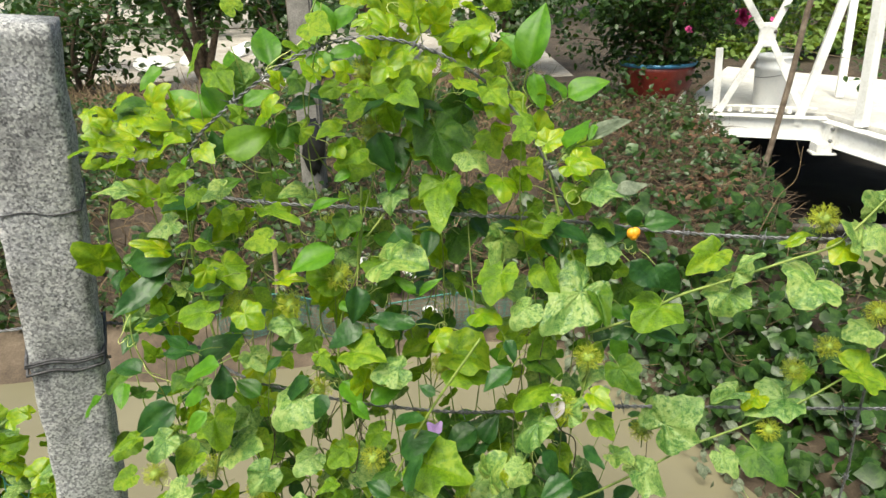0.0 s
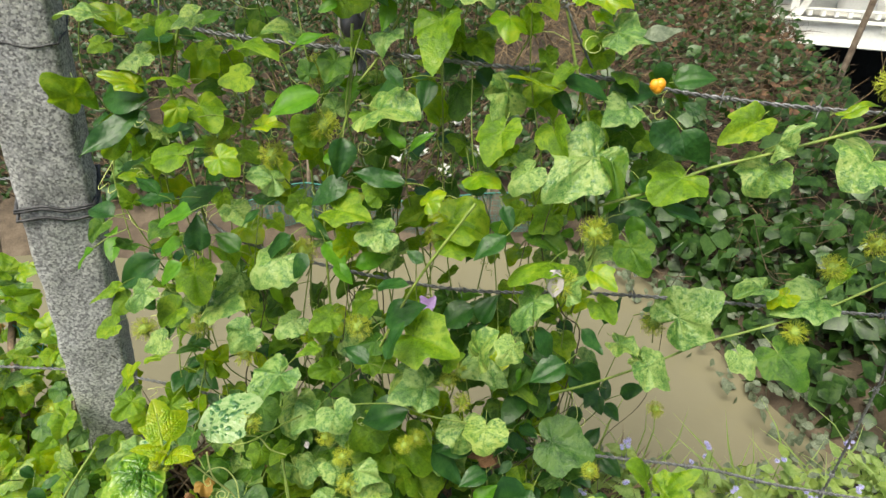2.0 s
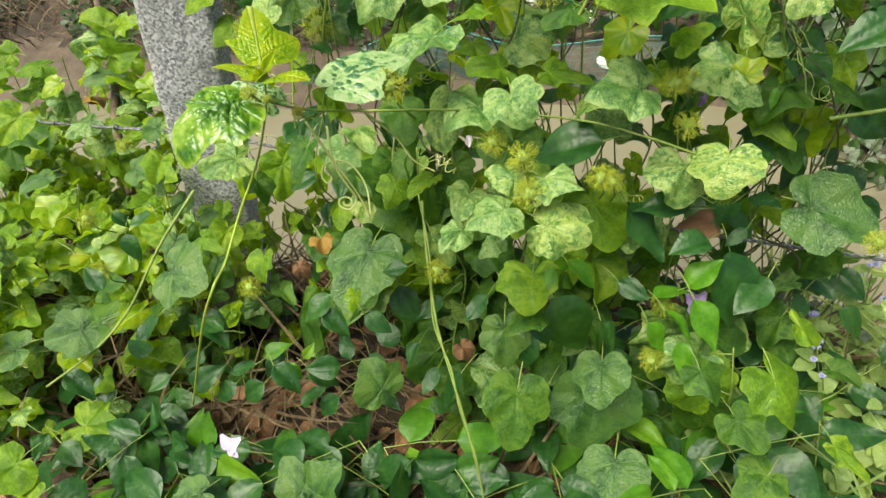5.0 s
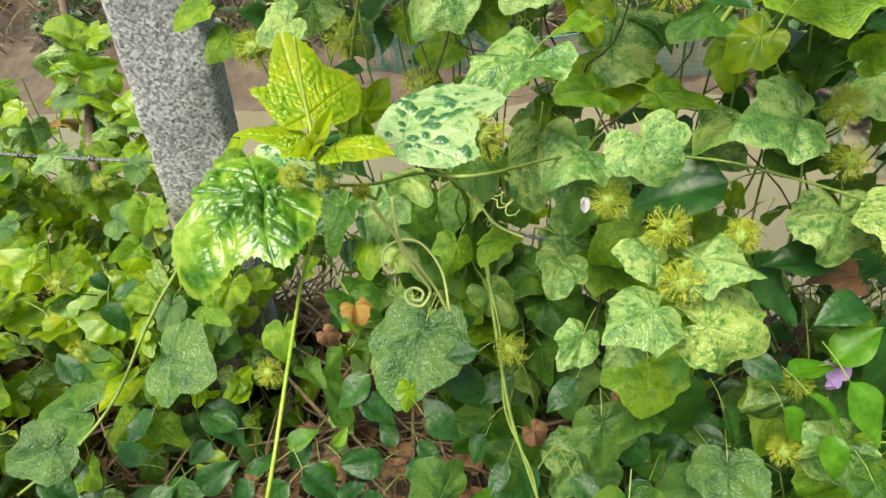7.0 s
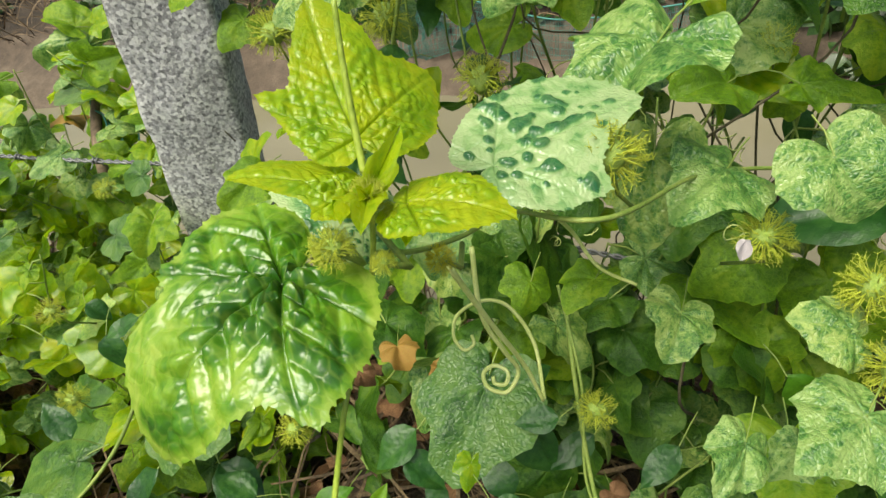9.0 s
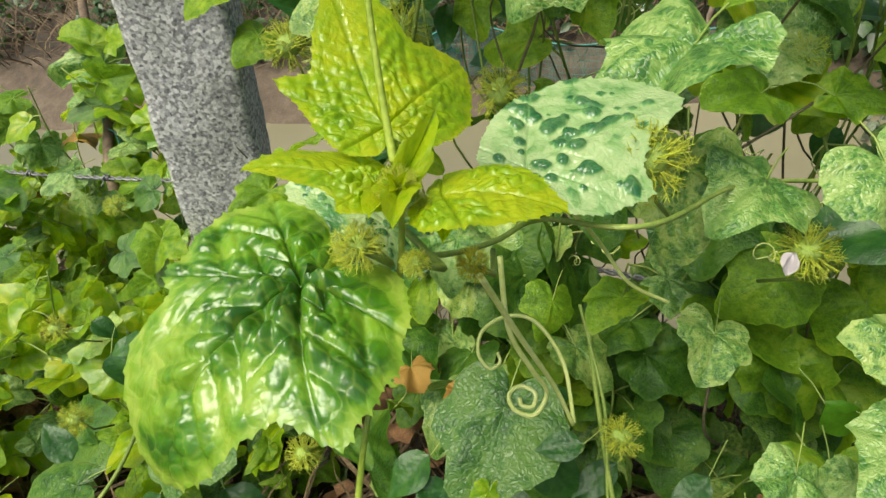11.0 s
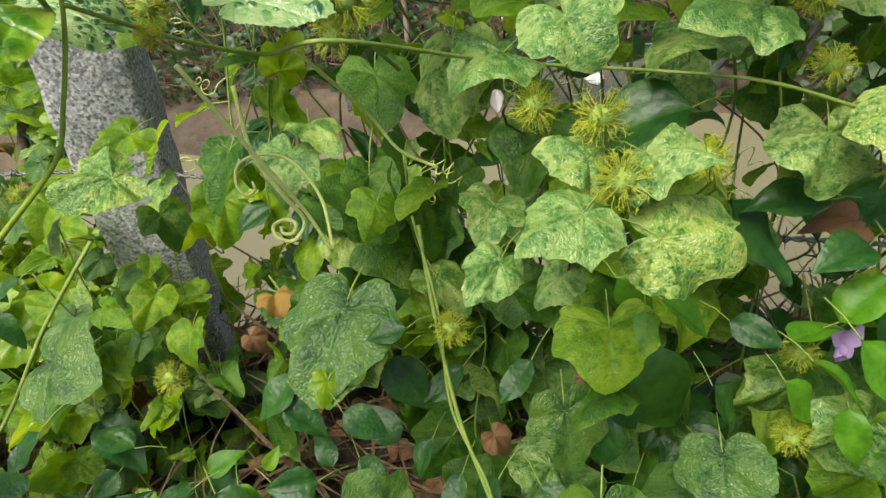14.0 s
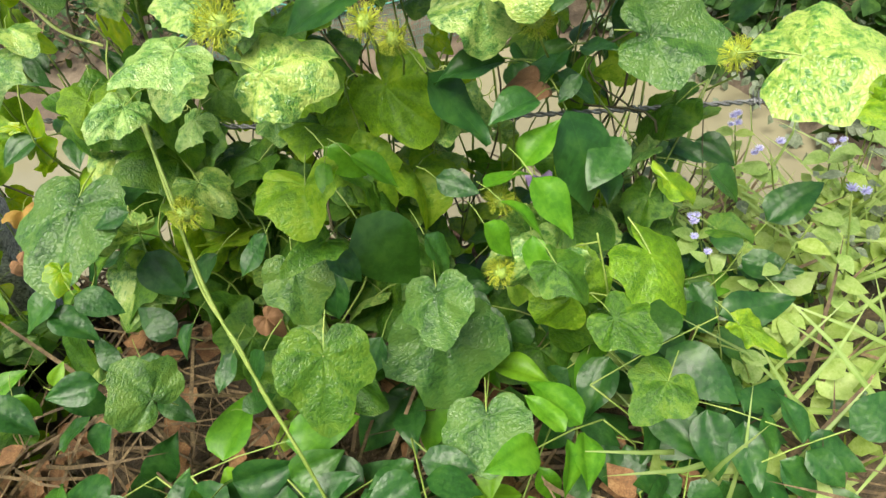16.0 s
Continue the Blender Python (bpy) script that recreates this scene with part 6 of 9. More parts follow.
brow.put(YOUNGS, (-0.075, 0.684, 1.073), (-0.017, -0.004, 0.014), (-0.33, -0.51, 0.79))
brow.put(YOUNGS, (-0.063, 0.686, 1.059), (-0.014, -0.012, -0.016), (0.07, -0.69, 0.72))
brow.put(BRIGHTS, (0.000, 0.687, 1.060), (0.023, -0.005, -0.005), (-0.47, -0.35, 0.81))
brow.put(YOUNGS, (-0.027, 0.686, 1.062), (0.008, -0.006, -0.021), (-0.17, -0.39, 0.90))
brow.put(YOUNGS, (0.041, 0.681, 1.063), (0.018, -0.004, 0.009), (-0.18, -0.19, 0.97))
brow.put(BRIGHTS, (0.016, 0.672, 1.042), (0.017, -0.016, -0.011), (0.51, -0.49, 0.71))
brow.put(YOUNGS, (0.046, 0.708, 1.091), (-0.013, 0.008, 0.017), (0.54, -0.62, 0.56))
brow.put(YOUNGS, (-0.105, 0.674, 1.057), (-0.017, -0.001, 0.010), (-0.16, -0.68, 0.71))
brow.put(YOUNGS, (-0.096, 0.685, 1.039), (-0.019, 0.000, -0.008), (-0.40, -0.38, 0.84))
brow.put(BRIGHTS, (-0.049, 0.667, 1.033), (0.018, -0.014, -0.012), (-0.33, -0.49, 0.81))
brow.put(YOUNGS, (-0.005, 0.725, 1.110), (-0.004, 0.010, 0.021), (-0.10, -0.39, 0.92))
brow.put(BRIGHTS, (0.046, 0.677, 1.033), (0.017, -0.011, -0.017), (-0.35, -0.34, 0.87))
brow.put(YOUNGS, (-0.080, 0.701, 1.106), (-0.018, -0.003, -0.008), (-0.35, -0.60, 0.72))
brow.put(YOUNGS, (-0.138, 0.666, 1.055), (-0.013, 0.004, 0.013), (0.53, -0.29, 0.80))
brow.put(YOUNGS, (-0.178, 0.681, 1.048), (-0.012, 0.001, 0.014), (0.08, -0.30, 0.95))
brow.put(BRIGHTS, (-0.217, 0.654, 1.019), (-0.011, -0.001, 0.014), (-0.11, -0.32, 0.94))
brow.put(YOUNGS, (-0.190, 0.654, 1.029), (0.019, -0.001, 0.008), (0.01, -0.60, 0.80))
brow.put(YOUNGS, (-0.362, 0.669, 1.018), (-0.011, -0.000, 0.012), (-0.55, -0.36, 0.76))
brow.put(YOUNGS, (-0.299, 0.642, 0.988), (0.027, -0.006, 0.008), (0.25, -0.38, 0.89))
brow.put(YOUNGS, (-0.368, 0.646, 1.000), (-0.014, -0.005, 0.006), (0.71, -0.33, 0.62))
brow.put(YOUNGS, (-0.327, 0.639, 1.007), (-0.016, 0.001, 0.007), (0.38, -0.39, 0.84))
brow.put(YOUNGS, (-0.283, 0.664, 1.024), (0.019, 0.002, 0.008), (-0.04, -0.88, 0.47))
brow.put(YOUNGS, (-0.348, 0.642, 0.979), (-0.016, -0.009, -0.006), (0.14, 0.07, 0.99))
brow.put(BRIGHTS, (-0.281, 0.636, 0.965), (-0.010, -0.014, -0.010), (0.31, -0.47, 0.82))
brow.put(YOUNGS, (-0.266, 0.658, 0.983), (0.016, -0.012, -0.012), (0.01, -0.70, 0.72))
brow.put(BRIGHTS, (0.081, 0.668, 1.004), (0.014, -0.002, -0.018), (0.43, -0.49, 0.76))
brow.put(YOUNGS, (0.103, 0.643, 0.981), (0.019, 0.010, 0.010), (0.31, -0.40, 0.86))
brow.put(BRIGHTS, (0.083, 0.652, 0.992), (-0.018, -0.002, -0.008), (0.14, -0.60, 0.79))
brow.put(YOUNGS, (0.124, 0.625, 0.961), (0.016, -0.012, -0.006), (-0.17, -0.60, 0.78))
brow.done()

middle = Vine((-0.08, 0.70, 0.71), "passion_vine", "passion vine with broad green lobed leaves on the top wire", "vine", "vines on the fence")
middle.put(MOSAICS, (-0.033, 0.759, 0.977), (-0.019, -0.012, -0.026), (-0.43, -0.54, 0.72))
middle.put(DARKS, (-0.014, 0.723, 0.979), (0.014, -0.019, -0.044), (-0.03, -0.60, 0.80))
middle.put(MOSAICS, (0.016, 0.776, 0.972), (0.001, -0.023, -0.031), (0.50, -0.33, 0.80))
middle.put(MOSAICS, (0.023, 0.707, 0.955), (0.024, -0.013, -0.023), (0.51, -0.58, 0.63))
middle.put(BRIGHTS, (-0.008, 0.702, 0.921), (-0.003, -0.051, -0.045), (-0.27, -0.42, 0.87))
middle.put(YOUNGS, (-0.364, 0.712, 0.916), (-0.027, 0.000, 0.017), (0.42, -0.46, 0.79))
middle.put(MOSAICS, (-0.374, 0.689, 0.930), (-0.033, -0.011, -0.004), (-0.02, -0.30, 0.95), 0.6)
middle.put(MOSAICS, (-0.333, 0.692, 0.886), (-0.025, -0.004, -0.014), (-0.24, -0.59, 0.77))
middle.put(BRIGHTS, (-0.293, 0.689, 0.859), (-0.040, -0.014, -0.001), (-0.28, -0.06, 0.96))
middle.put(BRIGHTS, (-0.276, 0.683, 0.834), (0.027, -0.025, -0.021), (0.56, -0.50, 0.66))
middle.put(BRIGHTS, (-0.292, 0.642, 0.793), (-0.039, 0.005, -0.007), (-0.10, -0.27, 0.96))
middle.put(MOSAICS, (-0.181, 0.749, 0.894), (-0.034, -0.014, 0.006), (-0.32, -0.45, 0.83))
middle.put(BRIGHTS, (-0.222, 0.703, 0.896), (0.041, -0.029, -0.016), (0.72, -0.34, 0.60))
middle.put(BRIGHTS, (-0.149, 0.693, 0.803), (-0.035, 0.007, 0.004), (0.19, -0.49, 0.85))
middle.put(YOUNGS, (-0.205, 0.675, 0.815), (0.031, -0.008, -0.000), (-0.14, -0.43, 0.89), 0.6)
middle.put(MOSAICS, (-0.197, 0.660, 0.758), (-0.031, -0.012, 0.011), (0.20, -0.37, 0.91))
middle.put(YOUNGS, (-0.244, 0.637, 0.792), (0.022, -0.006, -0.017), (0.09, -0.68, 0.73))
middle.put(MOSAICS, (0.062, 0.700, 0.850), (-0.015, -0.015, -0.031), (0.67, -0.43, 0.60), 1.2)
middle.put(BRIGHTS, (0.058, 0.672, 0.816), (-0.014, -0.021, -0.034), (-0.11, -0.15, 0.98))
middle.put(MOSAICS, (0.154, 0.669, 0.789), (-0.053, -0.037, -0.040), (0.24, -0.60, 0.76), 0.8)
middle.put(DARKS, (0.174, 0.673, 0.786), (0.008, -0.034, -0.036), (-0.04, -0.28, 0.96), 0.7)
middle.put(MOSAICS, (-0.076, 0.683, 0.833), (0.050, -0.019, -0.003), (-0.01, -0.39, 0.92))
middle.put(YOUNGS, (0.033, 0.667, 0.765), (0.027, -0.014, -0.009), (0.41, -0.33, 0.85))
middle.put(MOSAICS, (0.087, 0.651, 0.779), (-0.018, -0.007, -0.029), (-0.35, -0.48, 0.81))
middle.put(BRIGHTS, (0.152, 0.706, 0.820), (0.017, -0.008, -0.024), (-0.04, -0.53, 0.85))
middle.put(BRIGHTS, (0.244, 0.649, 0.777), (-0.030, -0.022, -0.019), (-0.16, -0.34, 0.92), 1.2)
middle.put(MOSAICS, (-0.069, 0.735, 0.902), (-0.005, -0.022, -0.021), (-0.36, -0.54, 0.76))
middle.put(MOSAICS, (0.044, 0.733, 0.909), (0.026, -0.011, -0.014), (0.42, -0.36, 0.83))
middle.put(BRIGHTS, (0.101, 0.721, 0.886), (0.010, -0.010, -0.024), (0.01, -0.41, 0.91))
middle.put(BRIGHTS, (0.028, 0.740, 0.891), (0.015, -0.014, -0.018), (-0.19, -0.45, 0.87))
middle.put(DARKS, (-0.125, 0.709, 0.877), (-0.010, -0.021, -0.020), (0.15, -0.69, 0.71))
middle.put(BRIGHTS, (-0.299, 0.700, 0.923), (-0.011, -0.008, -0.018), (-0.14, -0.68, 0.72))
middle.put(MOSAICS, (-0.265, 0.692, 0.927), (-0.020, -0.008, -0.012), (-0.16, -0.64, 0.75))
middle.put(BRIGHTS, (-0.264, 0.714, 0.890), (-0.014, -0.013, -0.011), (0.34, -0.34, 0.88))
middle.put(BRIGHTS, (-0.323, 0.737, 0.885), (-0.023, 0.010, 0.014), (0.40, -0.45, 0.80))
middle.put(BRIGHTS, (-0.217, 0.672, 0.870), (-0.025, -0.006, -0.007), (0.19, -0.67, 0.72))
middle.put(YOUNGS, (-0.285, 0.652, 0.843), (-0.013, -0.008, -0.018), (0.68, -0.31, 0.66))
middle.put(MOSAICS, (-0.331, 0.691, 0.796), (-0.017, -0.004, 0.015), (0.16, -0.21, 0.96))
middle.put(BRIGHTS, (0.097, 0.722, 0.827), (0.016, -0.004, -0.022), (0.60, -0.44, 0.67))
middle.put(BRIGHTS, (0.113, 0.684, 0.812), (0.014, -0.016, -0.022), (-0.59, -0.55, 0.59))
middle.put(BRIGHTS, (0.124, 0.688, 0.878), (-0.017, -0.014, -0.016), (-0.15, -0.26, 0.95))
middle.put(BRIGHTS, (0.160, 0.736, 0.881), (-0.017, -0.008, -0.019), (0.07, -0.69, 0.72))
middle.put(MOSAICS, (0.188, 0.699, 0.834), (-0.025, -0.019, -0.014), (0.43, -0.29, 0.86))
middle.put(BRIGHTS, (0.185, 0.714, 0.866), (0.013, -0.016, -0.017), (0.51, -0.33, 0.79))
middle.put(BRIGHTS, (-0.061, 0.723, 0.840), (-0.017, -0.011, -0.018), (-0.06, -0.23, 0.97))
middle.put(MOSAICS, (-0.129, 0.703, 0.825), (-0.011, 0.014, 0.017), (0.09, -0.43, 0.90))
middle.put(DARKS, (-0.150, 0.688, 0.869), (-0.010, 0.008, 0.013), (-0.23, -0.32, 0.92))
middle.done()

smooth = Vine((-0.07, 0.66, 0.46), "pea_vine", "twining pea vine with blue-green smooth leaflets", "vine", "twining pea vines")
smooth.put(OVALS, (-0.334, 0.687, 0.841), (-0.068, 0.003, 0.005), (0.08, -0.78, 0.62))
smooth.put(OVALS, (-0.350, 0.686, 0.827), (-0.048, -0.057, -0.033), (0.55, -0.20, 0.81), 0.7)
smooth.put(OVALS, (-0.271, 0.664, 0.828), (-0.047, -0.006, -0.001), (0.05, -0.54, 0.84))
smooth.put(FRESH, (-0.170, 0.700, 0.891), (0.045, -0.001, 0.023), (-0.69, -0.24, 0.68), 0.6)
smooth.put(FRESH, (-0.140, 0.683, 0.848), (-0.048, -0.028, 0.002), (-0.49, -0.57, 0.66), 1.1)
smooth.put(OVALS, (-0.117, 0.676, 0.803), (0.000, -0.027, -0.035), (0.47, -0.40, 0.78))
smooth.put(OVALS, (-0.047, 0.654, 0.760), (-0.057, -0.005, 0.015), (-0.23, -0.51, 0.83), 0.8)
smooth.put(OVALS, (-0.114, 0.667, 0.755), (-0.040, -0.022, -0.009), (0.42, -0.31, 0.85))
smooth.put(OVALS, (0.119, 0.694, 0.865), (0.049, -0.002, -0.018), (0.25, -0.31, 0.92))
smooth.put(OVALS, (0.169, 0.713, 0.838), (0.048, -0.006, 0.018), (0.29, -0.67, 0.68))
smooth.put(OVALS, (0.230, 0.693, 0.864), (0.039, -0.005, 0.012), (0.51, -0.50, 0.70))
smooth.put(OVALS, (0.206, 0.657, 0.834), (0.035, -0.010, -0.031), (-0.47, -0.53, 0.71), 1.2)
smooth.put(OVALS, (0.243, 0.677, 0.819), (0.029, -0.019, -0.031), (-0.62, -0.34, 0.71))
smooth.put(OVALS, (0.228, 0.641, 0.747), (0.043, -0.005, -0.011), (-0.56, -0.05, 0.83))
smooth.put(OVALS, (0.205, 0.668, 0.767), (0.020, -0.014, -0.014), (-0.02, -0.46, 0.89))
smooth.put(FRESH, (-0.045, 0.659, 0.800), (-0.022, 0.002, 0.024), (-0.24, -0.47, 0.85), 0.7)
smooth.put(FRESH, (-0.041, 0.663, 0.794), (0.025, -0.001, 0.027), (-0.36, -0.52, 0.77), 0.6)
smooth.put(OVALS, (-0.219, 0.706, 0.874), (-0.022, -0.005, -0.019), (0.48, -0.19, 0.86))
smooth.put(OVALS, (-0.064, 0.674, 0.882), (0.019, -0.007, -0.019), (-0.09, -0.51, 0.85))
smooth.put(OVALS, (-0.296, 0.727, 0.868), (-0.018, -0.021, -0.021), (-0.24, -0.29, 0.93))
smooth.put(OVALS, (0.189, 0.702, 0.809), (-0.027, 0.011, 0.019), (-0.12, -0.67, 0.74))
smooth.put(OVALS, (0.192, 0.661, 0.727), (0.037, 0.012, 0.016), (-0.14, -0.42, 0.89))
smooth.put(OVALS, (0.214, 0.692, 0.886), (0.007, -0.007, -0.026), (-0.24, -0.70, 0.67))
smooth.put(OVALS, (0.273, 0.726, 0.818), (-0.019, 0.010, 0.012), (-0.32, -0.54, 0.78))
smooth.put(OVALS, (0.112, 0.711, 0.845), (0.018, -0.020, -0.015), (-0.27, -0.38, 0.88))
smooth.put(OVALS, (-0.381, 0.690, 0.623), (-0.054, -0.031, -0.025), (0.17, -0.72, 0.68), 0.9)
smooth.put(OVALS, (-0.315, 0.652, 0.733), (-0.050, 0.002, -0.003), (0.42, -0.18, 0.89))
smooth.put(OVALS, (-0.327, 0.667, 0.707), (0.042, 0.011, 0.041), (0.05, -0.33, 0.94))
smooth.put(FRESH, (-0.275, 0.610, 0.741), (-0.047, -0.000, -0.016), (0.61, -0.15, 0.78))
smooth.put(OVALS, (-0.279, 0.610, 0.691), (0.006, 0.004, 0.039), (0.38, -0.44, 0.82), 1.1)
smooth.put(FRESH, (-0.303, 0.623, 0.696), (-0.031, -0.010, -0.012), (0.16, -0.48, 0.86))
smooth.put(FRESH, (-0.298, 0.603, 0.678), (-0.029, -0.013, -0.021), (0.02, -0.53, 0.85))
smooth.put(OVALS, (-0.183, 0.647, 0.693), (-0.036, -0.018, -0.013), (-0.20, -0.24, 0.95))
smooth.put(OVALS, (-0.209, 0.639, 0.730), (-0.023, -0.014, -0.016), (-0.21, -0.08, 0.98))
smooth.put(FRESH, (-0.142, 0.645, 0.687), (0.028, -0.024, -0.016), (0.37, -0.44, 0.82))
smooth.put(FRESH, (-0.110, 0.645, 0.654), (0.037, 0.012, 0.016), (0.09, -0.40, 0.91))
smooth.put(FRESH, (-0.130, 0.629, 0.667), (0.024, -0.013, -0.016), (0.12, -0.46, 0.88))
smooth.put(OVALS, (-0.074, 0.618, 0.595), (0.037, -0.001, 0.035), (0.40, -0.19, 0.89), 1.2)
smooth.put(OVALS, (-0.075, 0.604, 0.655), (0.037, -0.011, 0.015), (0.09, -0.07, 0.99))
smooth.put(OVALS, (0.027, 0.717, 0.546), (-0.047, -0.019, -0.015), (-0.07, -0.46, 0.89), 1.2)
smooth.put(OVALS, (0.036, 0.709, 0.529), (0.018, 0.008, 0.038), (-0.04, -0.45, 0.89))
smooth.put(OVALS, (0.022, 0.702, 0.513), (0.028, 0.012, 0.014), (0.24, 0.01, 0.97))
smooth.put(OVALS, (0.198, 0.697, 0.544), (0.010, 0.020, 0.033), (-0.64, -0.15, 0.75))
smooth.put(OVALS, (0.066, 0.622, 0.717), (-0.035, -0.019, -0.019), (-0.38, -0.44, 0.82))
smooth.put(OVALS, (0.061, 0.642, 0.742), (0.012, -0.019, -0.016), (0.33, -0.63, 0.70))
smooth.put(OVALS, (-0.373, 0.619, 0.726), (-0.035, 0.009, 0.011), (0.66, -0.42, 0.62))
smooth.put(OVALS, (-0.350, 0.670, 0.773), (-0.036, -0.003, -0.013), (0.28, -0.15, 0.95))
smooth.put(OVALS, (-0.245, 0.650, 0.781), (-0.027, -0.010, -0.017), (0.69, -0.31, 0.66))
smooth.put(OVALS, (-0.062, 0.558, 0.590), (0.018, 0.020, 0.041), (-0.48, -0.09, 0.87))
smooth.put(OVALS, (-0.083, 0.558, 0.583), (-0.027, 0.012, 0.016), (-0.13, -0.29, 0.95))
smooth.put(OVALS, (0.140, 0.602, 0.558), (-0.039, -0.021, -0.006), (-0.08, -0.51, 0.86))
smooth.put(OVALS, (0.156, 0.618, 0.598), (0.026, -0.017, -0.022), (-0.17, -0.06, 0.98))
smooth.put(OVALS, (0.105, 0.612, 0.596), (0.027, -0.014, -0.024), (0.25, -0.46, 0.85))
smooth.put(OVALS, (-0.315, 0.622, 0.754), (-0.028, 0.013, 0.016), (0.44, -0.04, 0.90))
smooth.put(OVALS, (-0.201, 0.660, 0.725), (-0.028, 0.006, 0.014), (0.12, -0.27, 0.95))
smooth.put(OVALS, (-0.245, 0.638, 0.674), (-0.026, 0.005, 0.023), (-0.25, -0.26, 0.93))
smooth.put(OVALS, (-0.169, 0.667, 0.702), (0.028, -0.009, -0.021), (0.38, -0.53, 0.75))
smooth.put(OVALS, (-0.155, 0.616, 0.688), (-0.020, -0.016, -0.020), (0.13, -0.37, 0.92))
smooth.put(OVALS, (-0.026, 0.627, 0.675), (-0.020, 0.008, 0.011), (-0.23, -0.37, 0.90))
smooth.done()

lower = Vine((-0.09, 0.64, 0.46), "passion_vine", "mottled passion vine between the two wires", "vine", "vines on the fence")
lower.put(BRIGHTS, (-0.420, 0.645, 0.606), (-0.025, -0.018, -0.015), (-0.14, -0.18, 0.97))
lower.put(BRIGHTS, (-0.310, 0.643, 0.636), (0.017, -0.024, -0.028), (-0.01, -0.53, 0.85))
lower.put(MOSAICS, (-0.292, 0.648, 0.585), (0.037, -0.013, 0.003), (-0.48, -0.07, 0.88), 1.3)
lower.put(MOSAICS, (-0.191, 0.629, 0.672), (-0.035, -0.018, -0.036), (0.01, -0.50, 0.87))
lower.put(MOSAICS, (-0.071, 0.639, 0.706), (-0.036, -0.011, -0.005), (0.36, -0.40, 0.84))
lower.put(BRIGHTS, (-0.123, 0.648, 0.727), (0.038, -0.013, -0.007), (-0.47, -0.08, 0.88))
lower.put(BRIGHTS, (-0.040, 0.619, 0.574), (0.059, -0.022, -0.012), (-0.15, -0.30, 0.94))
lower.put(BRIGHTS, (0.117, 0.651, 0.665), (-0.045, -0.031, -0.015), (-0.53, -0.02, 0.85))
lower.put(MOSAICS, (0.102, 0.628, 0.628), (-0.016, -0.010, -0.037), (-0.06, 0.04, 1.00))
lower.put(MOSAICS, (0.251, 0.653, 0.515), (0.032, -0.008, -0.030), (-0.18, -0.24, 0.95))
lower.put(MOSAICS, (0.213, 0.660, 0.543), (0.025, -0.017, -0.008), (0.46, -0.34, 0.82))
lower.put(DARKS, (0.103, 0.695, 0.677), (0.040, -0.016, -0.028), (0.34, -0.61, 0.72))
lower.put(YOUNGS, (0.165, 0.621, 0.674), (0.020, -0.018, -0.010), (-0.19, -0.31, 0.93))
lower.put(YOUNGS, (-0.022, 0.659, 0.736), (0.021, 0.010, 0.008), (-0.41, -0.45, 0.80))
lower.put(BRIGHTS, (0.003, 0.705, 0.684), (0.045, 0.001, -0.027), (-0.14, -0.38, 0.91))
lower.put(BRIGHTS, (0.004, 0.689, 0.668), (0.035, -0.001, -0.019), (0.11, -0.57, 0.81))
lower.put(MOSAICS, (0.185, 0.691, 0.665), (-0.021, -0.022, -0.018), (-0.20, -0.16, 0.97))
lower.put(DARKS, (0.203, 0.645, 0.694), (0.018, -0.021, -0.024), (-0.60, -0.55, 0.59))
lower.put(BRIGHTS, (0.117, 0.702, 0.697), (-0.025, -0.020, -0.013), (0.64, -0.18, 0.75))
lower.put(BRIGHTS, (-0.078, 0.656, 0.743), (-0.021, 0.008, 0.008), (-0.01, -0.34, 0.94))
lower.put(YOUNGS, (-0.115, 0.646, 0.681), (-0.015, 0.012, 0.024), (0.16, -0.08, 0.98))
lower.put(BRIGHTS, (-0.103, 0.658, 0.594), (-0.024, -0.004, -0.017), (-0.02, -0.51, 0.86))
lower.put(BRIGHTS, (-0.145, 0.633, 0.588), (-0.021, -0.020, -0.010), (0.31, -0.34, 0.89))
lower.put(MOSAICS, (-0.192, 0.636, 0.575), (-0.022, -0.017, -0.020), (-0.02, -0.35, 0.94))
lower.put(BRIGHTS, (-0.159, 0.607, 0.558), (-0.020, -0.015, -0.006), (-0.12, -0.33, 0.94))
lower.put(DARKS, (-0.089, 0.628, 0.554), (-0.023, -0.009, -0.013), (-0.06, -0.19, 0.98))
lower.put(MOSAICS, (-0.244, 0.609, 0.576), (-0.024, -0.004, -0.023), (0.59, -0.38, 0.71))
lower.put(BRIGHTS, (-0.345, 0.636, 0.582), (-0.020, -0.005, -0.023), (0.51, -0.06, 0.86))
lower.put(MOSAICS, (-0.368, 0.623, 0.620), (-0.017, -0.010, -0.025), (-0.20, -0.52, 0.83))
lower.put(MOSAICS, (-0.352, 0.602, 0.560), (-0.022, -0.008, -0.013), (0.51, -0.28, 0.81))
lower.put(BRIGHTS, (-0.428, 0.625, 0.560), (-0.022, -0.008, -0.014), (-0.13, -0.49, 0.86))
lower.put(MOSAICS, (0.040, 0.618, 0.555), (0.023, 0.004, 0.032), (-0.17, -0.29, 0.94))
lower.put(BRIGHTS, (-0.002, 0.620, 0.531), (0.028, 0.010, 0.011), (0.54, -0.22, 0.82))
lower.put(MOSAICS, (0.078, 0.598, 0.583), (-0.017, -0.015, -0.020), (0.48, -0.20, 0.85))
lower.put(BRIGHTS, (0.175, 0.625, 0.629), (0.018, -0.018, -0.013), (-0.19, -0.12, 0.97))
lower.put(MOSAICS, (0.137, 0.615, 0.652), (0.021, 0.004, 0.022), (-0.48, -0.09, 0.87))
lower.put(BRIGHTS, (-0.165, 0.643, 0.728), (0.015, -0.007, -0.021), (-0.14, -0.52, 0.84))
